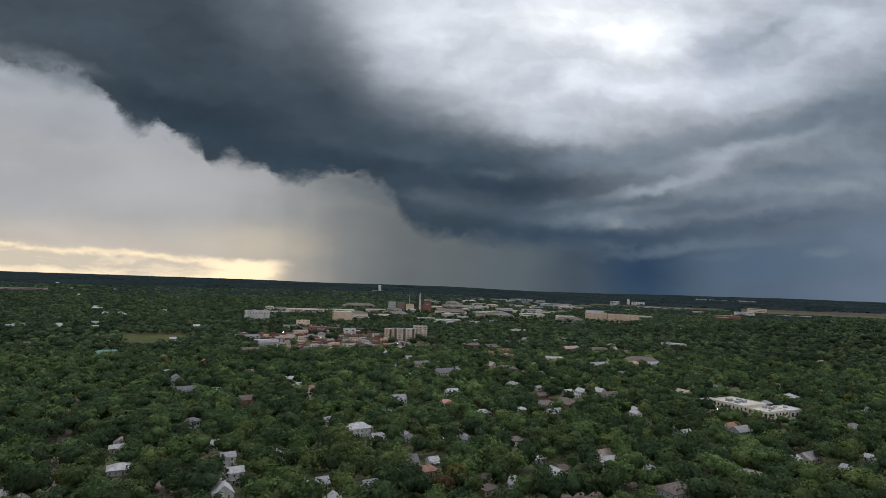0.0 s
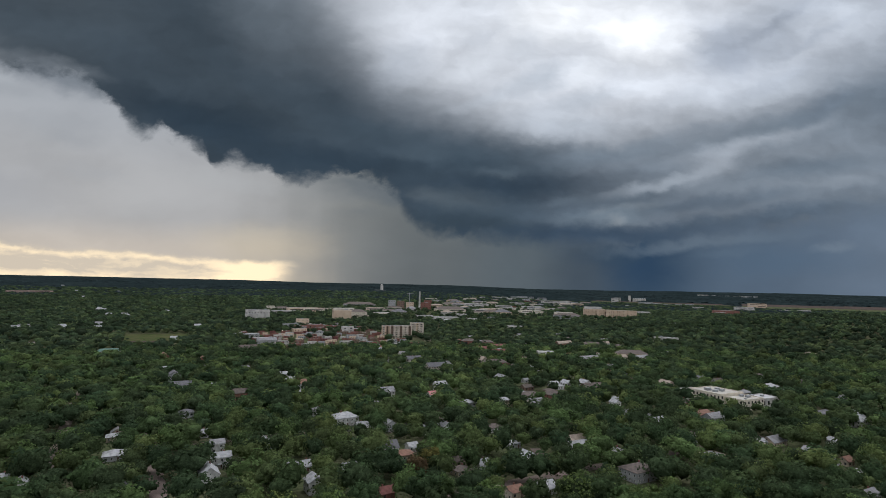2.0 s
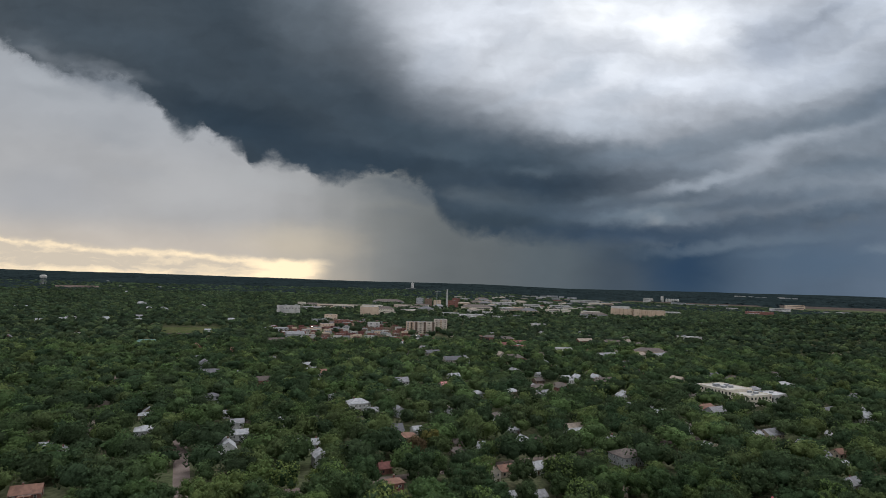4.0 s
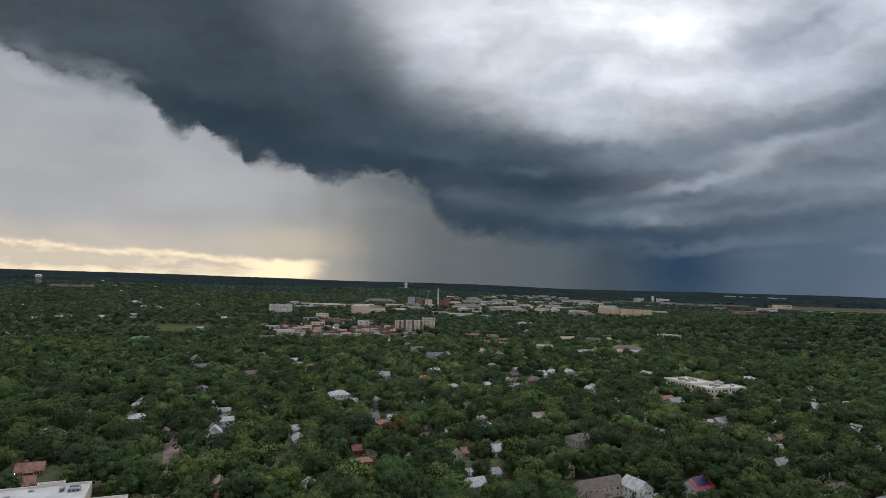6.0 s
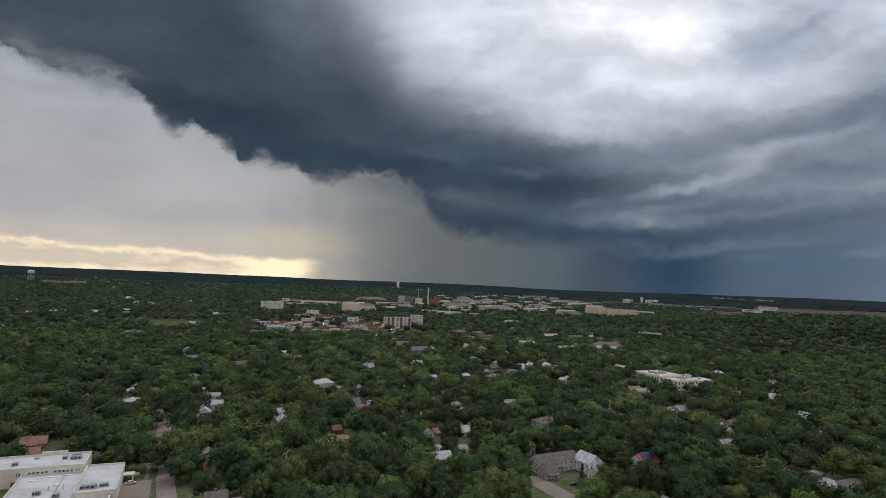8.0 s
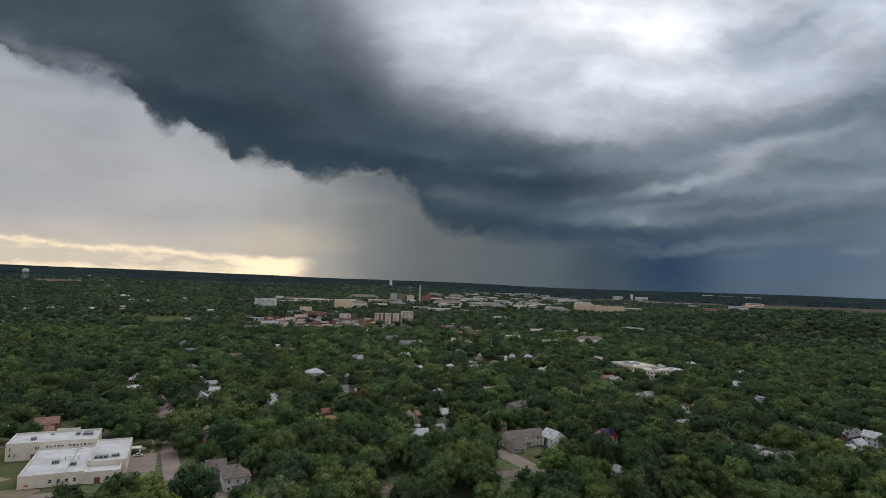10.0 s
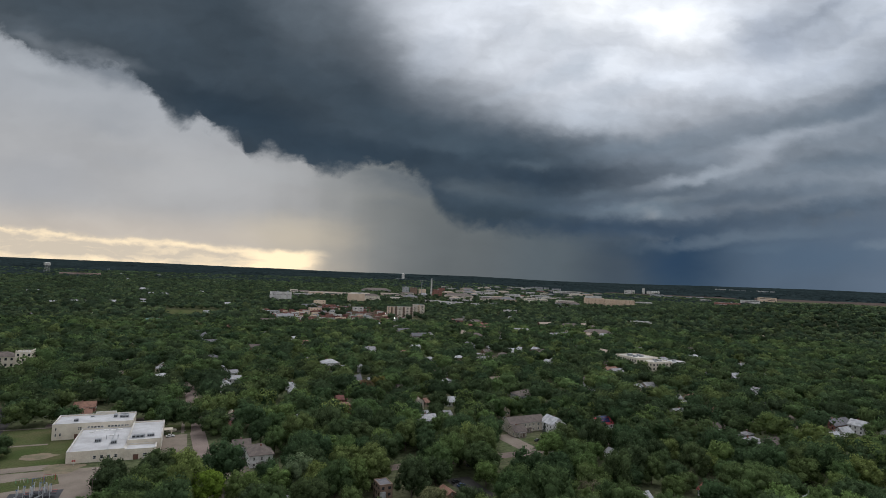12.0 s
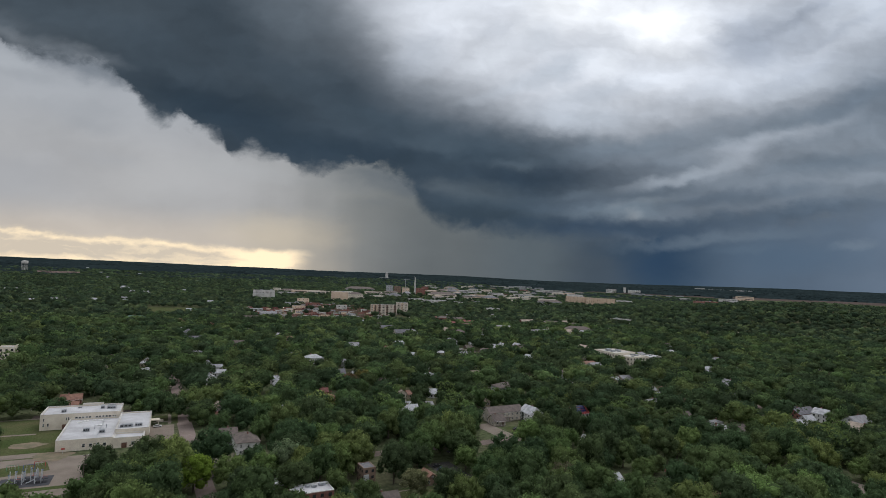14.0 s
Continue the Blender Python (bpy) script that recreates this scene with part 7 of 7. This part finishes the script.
car(0.8, 199, 5, "white")
car(-88, 176, 96, "red")
car(-93.5, 236, 96, "white")
car(-93, 229, 96, "silver")
car(-92, 217, 96, "black")
car(-98, 224, 96, "silver")
car(-97, 210, 96, "white")
car(-89, 196, 96, "red")
car(17, 97, 92, "yellow")
for k, p in enumerate(("black", "blue", "black", "silver", "black")):
    car(132.5 + k * 0.4, 80 - k * 5.2, 20, p)
car(150, 100, 3, "black")
car(48, 129, 100, "black")
car(98, 118, 90, "white")
car(96, 45, 5, "black")
car(106, 43, 5, "red", True)
car(193, 33, 8, "white", True)
car(420, 105, 5, "red")
car(428, 108, 5, "white")
car(330, 121, 5, "black")
car(236, 143, 95, "white")
car(212, 131, 10, "black")
car(70, 404, 5, "white")
car(52, 408, 5, "silver")
patch("parking_lot", 130, 143, 52, 86, ASPHALT, "dark asphalt parking lot with parked cars", 0.1, "parking lot", 3)
patch("parking_lot", 300, 330, -28, -8, CONCRETE, "grey concrete lot among trees", 0.1, "parking lot", 3)
patch("driveway", 191, 203, 116, 150, CONCRETE, "pale concrete driveway with parked cars", 0.1, "driveway", 3)
patch("pavement", 205, 226, 123.5, 125, CONCRETE, "pale concrete footpath along the street", 0.12, "pavement", 4)
patch("driveway", 28, 45, 118, 134, CONCRETE, "worn concrete driveway beside the white house", 0.1, "driveway", 3)
patch("lawn", 86, 120, 44, 58, GRASS, "mown back lawn between houses", 0.06, turn=3)
patch("pavement", 88, 112, 54, 55.2, CONCRETE, "narrow concrete garden path", 0.12, "pavement", 6, False)
patch("parking_lot", 408, 432, 100, 112, CONCRETE, "pale yard with parked cars", 0.1, "parking lot", 3)
patch("lawn", 206, 220, 118, 138, GRASS, "front lawn beside the white house", 0.09, turn=3, clear=False)

# ---- trees ----
def crown_template(rng, leaves, size, lobes):
    """Crown of a unit tree (radius about 1, from z 0.35 to about 2.1): overlapping lobes clad in leaf clumps."""
    centres = [np.array([0, 0, 1.2])]
    radii = [0.76]
    for i in range(lobes):
        a, z = i * 2.4 + rng.uniform(-0.4, 0.4), 0.55 + 1.38 * (i + rng.uniform(0, 1)) / lobes
        r = rng.uniform(0.72, 1.0) * 0.9 * math.sqrt(max(0.04, 1 - ((z - 1.05) / 0.98) ** 2))
        centres.append(np.array([r * math.cos(a), r * math.sin(a), z]))
        radii.append(rng.uniform(0.20, 0.44))
    centres, radii = np.array(centres), np.array(radii)
    share = radii ** 2 / (radii ** 2).sum()
    which = rng.choice(len(radii), leaves * 2, p=share)
    d = rng.normal(size=(leaves * 2, 3))
    d[:, 2] = d[:, 2] * 0.8 + 0.35
    d /= np.linalg.norm(d, axis=1, keepdims=True)
    p = centres[which] + d * radii[which, None] * rng.uniform(0.84, 1.24, (leaves * 2, 1))
    buried = (np.linalg.norm(p[:, None] - centres[None], axis=2) < radii * 0.84).any(1)
    keep = np.where(~buried)[0][:leaves]
    p, d = p[keep], d[keep]
    nrm = d + rng.normal(size=d.shape) * 0.5
    nrm /= np.linalg.norm(nrm, axis=1, keepdims=True)
    t = np.cross(nrm, rng.normal(size=d.shape))
    t /= np.linalg.norm(t, axis=1, keepdims=True)
    b = np.cross(nrm, t)
    s = size * rng.uniform(0.6, 1.35, (len(p), 1))
    corners = [p + s * (t * ca + b * sb * 0.8) + nrm * s * lift for ca, sb, lift in ((-1, -0.5, -0.2), (0.35, -1, 0.1), (1, 0.3, -0.25), (-0.25, 1, 0.12))]
    v = np.stack(corners, 1).reshape(-1, 3)
    f = np.arange(len(p) * 4).reshape(-1, 4)
    soft = d * 0.5 + (p - np.array([0, 0, 0.9])) / np.linalg.norm(p - np.array([0, 0, 0.9]), axis=1, keepdims=True) * 0.75 + rng.normal(size=d.shape) * 0.2
    return v, f, centres, radii, np.repeat(soft, 4, axis=0)


def ico(level):
    bm = bmesh.new()
    bmesh.ops.create_icosphere(bm, subdivisions=level, radius=1)
    v = np.array([x.co[:] for x in bm.verts])
    f = np.array([[x.index for x in t.verts] for t in bm.faces])
    bm.free()
    return v, f


ICO0 = ico(1)


def with_core(tpl, rng, level):
    """Leaf clumps plus the dark inner masses of each lobe; triangles are stored as quads with a doubled corner split off."""
    v, f, c, r, soft = tpl
    iv, jf = level
    tris_v, tris_f, tris_n, n = [], [], [], 0
    for cc, rr in zip(c, r):
        tris_v.append(cc + iv * rr * rng.uniform(0.72, 0.93, (len(iv), 1)))
        tris_n.append(iv)
        tris_f.append(jf + n)
        n += len(iv)
    return v, f, np.concatenate(tris_v), np.concatenate(tris_f), soft, np.concatenate(tris_n)


def lumpy(rng, level, lobes):
    """A cheaper crown for the middle distance: jagged overlapping lobes."""
    iv, jf = level
    vs, fs, ns_, n = [], [], [], 0
    for i in range(lobes + 1):
        a, r = i * 2.4 + rng.uniform(-0.5, 0.5), 0 if i == 0 else rng.uniform(0.35, 0.75)
        c = np.array([r * math.cos(a), r * math.sin(a), 1.2 if i == 0 else rng.uniform(0.8, 1.65)])
        rad = 0.75 if i == 0 else rng.uniform(0.32, 0.52)
        vs.append(c + iv * rad * rng.uniform(0.72, 1.22, (len(iv), 1)))
        ns_.append(iv)
        fs.append(jf + n)
        n += len(iv)
    return np.concatenate(vs), np.concatenate(fs), np.concatenate(ns_)


def scatter(rng, r0, r1, spacing, az0=-19, az1=68, eye=(6, -193)):
    """Jittered places within a fan of the plan, from r0 to r1 from the southern end of the flight."""
    n = int(2 * r1 / spacing)
    i, j = np.meshgrid(np.arange(n), np.arange(n))
    x = eye[0] - r1 + (i + 0.5 * (j % 2) + rng.uniform(-0.36, 0.36, i.shape)) * spacing
    y = eye[1] - r1 + (j + rng.uniform(-0.36, 0.36, j.shape)) * spacing
    x, y = x.ravel(), y.ravel()
    dx, dy = x - eye[0], y - eye[1]
    d, a = np.hypot(dx, dy), np.degrees(np.arctan2(dx, dy))
    ok = (d >= r0) & (d < r1) & (a > az0) & (a < az1)
    return x[ok], y[ok]


def soften(me, normals):
    """Shade leaf clumps by the roundness of their crown."""
    normals = normals / np.linalg.norm(normals, axis=1, keepdims=True)
    me.normals_split_custom_set_from_vertices(normals.astype(np.float32))


def planted(name, x, y, templates, rng, h0, h1, wide, mat, smooth=False):
    """Joined crowns at the given places."""
    vs, fs, ns_, tints, n = [], [], [], [], 0
    tint = rng.uniform(0, 1, len(x))
    pick = rng.integers(0, len(templates), len(x))
    turn, hh = rng.uniform(0, 2 * math.pi, len(x)), rng.uniform(h0, h1, len(x))
    ww = hh * wide * rng.uniform(0.8, 1.2, len(x))
    gz = ground_z(x, y)
    for k, (tv, tf, tn) in enumerate(templates):
        at = np.where(pick == k)[0]
        if not len(at):
            continue
        c, s = np.cos(turn[at])[:, None], np.sin(turn[at])[:, None]
        px = (tv[None, :, 0] * c - tv[None, :, 1] * s) * ww[at, None] + x[at, None]
        py = (tv[None, :, 0] * s + tv[None, :, 1] * c) * ww[at, None] + y[at, None]
        pz = tv[None, :, 2] / 2.1 * hh[at, None] + gz[at, None]
        vs.append(np.stack([px, py, pz], -1).reshape(-1, 3))
        ns_.append(np.stack([tn[None, :, 0] * c - tn[None, :, 1] * s, tn[None, :, 0] * s + tn[None, :, 1] * c, np.repeat(tn[None, :, 2], len(at), 0)], -1).reshape(-1, 3))
        tints.append(np.repeat(tint[at], len(tv)))
        fs.append((tf[None] + (np.arange(len(at)) * len(tv))[:, None, None]).reshape(-1, tf.shape[1]) + n)
        n += len(at) * len(tv)
    ob = mesh_from(name, np.concatenate(vs), np.concatenate(fs), mat, True)
    ob.data.attributes.new("tree_tint", "FLOAT", "POINT").data.foreach_set("value", np.concatenate(tints).astype(np.float32))
    soften(ob.data, np.concatenate(ns_))
    return ob


def tufted(rng, lobes, leaves, size):
    """A crown of the middle distance: a few jagged masses under coarse leaf clumps, all in triangles."""
    v, f, n = lumpy(rng, ICO0, lobes)
    q, g, _, _, soft = crown_template(rng, leaves, size, max(lobes, 3))
    g = np.concatenate([g[:, :3], g[:, [0, 2, 3]]])
    return np.concatenate([v * (0.9, 0.9, 0.97), q]), np.concatenate([f, g + len(v)]), np.concatenate([n, soft])


rng = np.random.default_rng(5)

NEAR_R, MID_R, FAR_R = 460, 1150, 2700


def limbed_trunk(rng, h):
    """Tapered trunk with three limbs."""
    bm = bmesh.new()
    bmesh.ops.create_cone(bm, cap_ends=True, segments=8, radius1=0.42, radius2=0.22, depth=h * 0.5, matrix=Matrix.Translation((0, 0, h * 0.25 - 0.2)))
    for k in range(4):
        a = k * 1.6 + rng.uniform(-0.3, 0.3)
        p, q = Vector((0, 0, h * (0.36 + 0.04 * k))), Vector((h * 0.2 * math.cos(a), h * 0.2 * math.sin(a), h * 0.72))
        m = Matrix.Translation((p + q) / 2) @ (q - p).to_track_quat("Z", "Y").to_matrix().to_4x4()
        bmesh.ops.create_cone(bm, cap_ends=True, segments=6, radius1=0.2, radius2=0.08, depth=(q - p).length, matrix=m)
    me = bpy.data.meshes.new("trunk")
    bm.to_mesh(me)
    bm.free()
    me.materials.append(BARK)
    return me


def crown_mesh(tpl):
    v, f, cv, cf, n0, n1 = tpl
    me = bpy.data.meshes.new("crown")
    sc = np.array([7.0, 7.0, 15 / 2.1])
    tri = [tuple(int(i) for i in t) for t in cf + len(v)]
    me.from_pydata([tuple(map(float, p)) for p in np.concatenate([v, cv]) * sc], [], [tuple(int(i) for i in q) for q in f] + tri)
    me.materials.append(LEAF)
    me.polygons.foreach_set("use_smooth", np.ones(len(me.polygons), bool))
    soften(me, np.concatenate([n0, n1]))
    return me


ODD_TREES = ((17.7, 83, 1.15, foliage("lime_leaves", (0.17, 0.25, 0.045), (0.19, 0.28, 0.05)), "bright lime-green tree beside the street"),
             (157, 293, 1.0, foliage("olive_leaves", (0.20, 0.19, 0.07), (0.22, 0.21, 0.08)), "yellowish olive tree among green trees"),
             (143, 281, 0.95, foliage("brown_leaves", (0.15, 0.115, 0.065), (0.17, 0.13, 0.075)), "brownish tree with sparse leaves"),
             (106, 45, 0.9, foliage("pale_leaves", (0.19, 0.21, 0.11), (0.22, 0.24, 0.13)), "pale tree in bloom behind the flats"),
             (58.5, 94, 1.1, foliage("silver_leaves", (0.15, 0.20, 0.11), (0.18, 0.23, 0.13)), "broad silvery-green tree near the street"),
             (173, 27, 1.0, foliage("gray_leaves", (0.16, 0.165, 0.10), (0.18, 0.185, 0.115)), "greyish flowering tree in a garden"))
leafy = [with_core(crown_template(rng, 1280, 0.050, 19), rng, ICO0) for _ in range(8)]
leafy_far = [with_core(crown_template(rng, 680, 0.068, 13), rng, ICO0) for _ in range(8)]
trunks = [limbed_trunk(rng, 15) for _ in range(4)]
crowns = [crown_mesh(t) for t in leafy]
x, y = scatter(rng, 195, NEAR_R, 13.2)
keep = clear_of(x, y, 2.0) & (rng.uniform(0, 1, len(x)) < 0.95)
x, y = x[keep], y[keep]
near = np.hypot(x - 6, y + 193)
order = np.argsort(near)
single, rest = order[:300], order[300:]
TREE_WORDS = ("dense green broadleaf tree in a garden", "tall rounded green street tree", "full green shade tree between houses")
for n, i in enumerate(single):
    wid = 0.72 + 0.66 * rng.beta(1.5, 1.8)
    hgt = wid * rng.uniform(0.82, 1.2)
    tree = new("tree")
    tree.location, tree.scale, tree.rotation_euler[2] = (float(x[i]), float(y[i]), float(ground_z(x[i], y[i]))), (wid * rng.uniform(0.82, 1.15), wid * rng.uniform(0.82, 1.15), hgt), rng.uniform(0, 6.28)
    tagged(tree, TREE_WORDS[n % 3], "tree", "broadleaf trees")
    for nm, me in (("trunk", trunks[n % 4]), ("crown", crowns[int(rng.integers(0, len(crowns)))])):
        o = new(nm, me)
        o.parent = tree
# A dark spruce in front of the white house, and a broad tree on the school lawn.
spruce = new("conifer")
spruce.location = (214.5, 127.5, 0)
tagged(spruce, "dark green pointed spruce in front of a white house", "tree")
bm = bmesh.new()
bmesh.ops.create_cone(bm, cap_ends=True, segments=8, radius1=0.3, radius2=0.06, depth=12, matrix=Matrix.Translation((0, 0, 6)))
part("trunk", bm, BARK, spruce)
tiers = bmesh.new()
for k in range(260):
    hz = rng.uniform(1.2, 12.2)
    a, r = rng.uniform(0, 6.28), (12.6 - hz) * 0.27 * rng.uniform(0.35, 1.0)
    p0 = Vector((r * math.cos(a), r * math.sin(a), hz))
    out = Vector((math.cos(a), math.sin(a), -0.35)) * rng.uniform(0.6, 1.0)
    side = Vector((-math.sin(a), math.cos(a), 0)) * 0.35
    tiers.faces.new([tiers.verts.new(p0 - out * 0.6), tiers.verts.new(p0 + side), tiers.verts.new(p0 + out), tiers.verts.new(p0 - side)])
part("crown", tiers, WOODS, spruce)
lone = new("tree")
lone.location, lone.scale = (-79, 181, 0), (0.95, 0.95, 0.75)
tagged(lone, "broad low green tree on the school lawn", "tree", "broadleaf trees")
for nm, me in (("trunk", trunks[1]), ("crown", crowns[2])):
    o = new(nm, me)
    o.parent = lone
for tx, ty, size, leaf, words in ODD_TREES:
    odd = new("tree")
    odd.location, odd.scale, odd.rotation_euler[2] = (tx, ty, float(ground_z(tx, ty))), (size, size, size * 0.95), tx
    tagged(odd, words, "tree", "broadleaf trees")
    for nm, me in (("trunk", trunks[2]), ("crown", crowns[3].copy())):
        o = new(nm, me)
        if nm == "crown":
            me.materials[0] = leaf
        o.parent = odd
xr, yr = x[rest], y[rest]
for nm, k, q in (("tree_leaves", 0, 4), ("tree_cores", 2, 5)):
    planted(nm, xr, yr, [(t[k], t[k + 1], t[q]) for t in leafy_far], np.random.default_rng(8), 10, 18.5, 0.56, LEAF)
# Trees under and beside the flight.
xs, ys = np.concatenate([np.stack(scatter(rng, 12, 195, 14.0, -180, 180), 1), np.stack(scatter(rng, 195, 420, 15.0, 68, 150), 1), np.stack(scatter(rng, 195, 420, 15.0, -110, -19), 1)]).T
ok = clear_of(xs, ys, 1.2)
mid = [tufted(rng, 3, 46, 0.16) for _ in range(10)]
planted("garden_woods", xs[ok], ys[ok], [tufted(rng, 2, 10, 0.3) for _ in range(6)], rng, 8, 15, 0.6, LEAF)
x, y = scatter(rng, NEAR_R, MID_R, 13.8)
ok = clear_of(x, y, 1.2) & ~((x > 190) & (x < 440) & (y > 905) & (rng.uniform(0, 1, len(x)) < 0.8))
x, y = x[ok], y[ok]
inner = np.hypot(x - 6, y + 193) < 690
fuller = [tufted(rng, 5, 240, 0.095) for _ in range(8)]
planted("grove", x[inner], y[inner], fuller, rng, 9, 18, 0.60, HAZED_GROVE)
planted("middle_woods", x[~inner], y[~inner], mid, rng, 9, 17, 0.64, HAZED_GROVE)
small = [tufted(rng, 0, 7, 0.3) for _ in range(10)]
x, y = scatter(rng, MID_R, FAR_R, 16.5)
ok = clear_of(x, y, 2.0)
town = (x > 150) & (x < 470) & (y > 905) & (y < 1185) & (rng.uniform(0, 1, len(x)) < 0.85)
front_x, front_y = [], []
for fx, fy, fw, fd, ft in FRONTS:
    for k in range(int(fw / 9)):
        u, v = rng.uniform(-0.6, 0.6) * fw, -fd * 0.95 - rng.uniform(6, 16)
        c, s = math.cos(radians(ft)), math.sin(radians(ft))
        front_x.append(fx + u * c - v * s)
        front_y.append(fy + u * s + v * c)
planted("campus_woods", np.array(front_x), np.array(front_y), small, rng, 7, 12, 0.6, HAZED_CANOPY)
bearing, reach = np.degrees(np.arctan2(x - 8, y + 90)), np.hypot(x - 8, y + 90)
town |= (bearing > 21) & (bearing < 43) & (reach > 1650) & (rng.uniform(0, 1, len(x)) < 0.55)
planted("far_woods", x[ok & ~town], y[ok & ~town], small, rng, 9, 15.5, 0.8, HAZED_CANOPY)


def canopy_sheet(r0, r1, az0, az1):
    """Far woods as one uneven roof of treetops, open where buildings and fields lie."""
    rr, aa = np.arange(r0, r1, 34.0), np.radians(np.arange(az0, az1, 0.55))
    r, a = np.meshgrid(rr, aa, indexing="ij")
    x, y = 6 + r * np.sin(a) + rng.uniform(-9, 9, r.shape), -193 + r * np.cos(a) + rng.uniform(-9, 9, r.shape)
    lift = 8.5 + rng.uniform(-1.3, 1.3, r.shape) + 1.5 * np.sin(x / 170) * np.cos(y / 230)
    lift[~clear_of(x.ravel(), y.ravel(), 2.0).reshape(r.shape)] = -1.0
    lift[0] = -0.5
    n, k = r.shape
    q = np.array([(i * k + j, (i + 1) * k + j, (i + 1) * k + j + 1, i * k + j + 1) for i in range(n - 1) for j in range(k - 1)])
    return mesh_from("distant_woods", np.stack([x, y, ground_z(x, y) + lift], -1).reshape(-1, 3), q[:, ::-1], HAZED_TREETOPS, True)


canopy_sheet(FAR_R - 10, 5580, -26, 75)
x, y = np.concatenate([np.stack(scatter(rng, FAR_R - 20, 3500, 25.0), 1), np.stack(scatter(rng, 3500, 4950, 46.0), 1)]).T
ok = clear_of(x, y, 2.0)
hi = np.hypot(x - 6, y + 193) < 3500
planted("ridge_woods", x[ok & hi], y[ok & hi], [lumpy(rng, ICO0, 0) for _ in range(6)], rng, 9, 14.5, 1.0, HAZED_CANOPY)
planted("skyline_woods", x[ok & ~hi], y[ok & ~hi], [lumpy(rng, ICO0, 0) for _ in range(6)], rng, 9, 12, 1.5, HAZED_TREETOPS)
for n, lab in (("tree_leaves", "dense green deciduous street and garden trees"), ("tree_cores", "shaded inner foliage of the garden trees"),
               ("middle_woods", "green tree canopy between the houses"), ("garden_woods", "green garden trees beside the school"), ("grove", "tall green trees crowding round the houses"), ("campus_woods", "green trees in front of the campus halls"), ("far_woods", "far green tree canopy over the town"), ("ridge_woods", "dark woods on the far slopes"), ("skyline_woods", "dark treetops along the skyline"), ("distant_woods", "distant dark woods on the ridge")):
    tagged(bpy.data.objects[n], lab, "trees", kind="stuff")
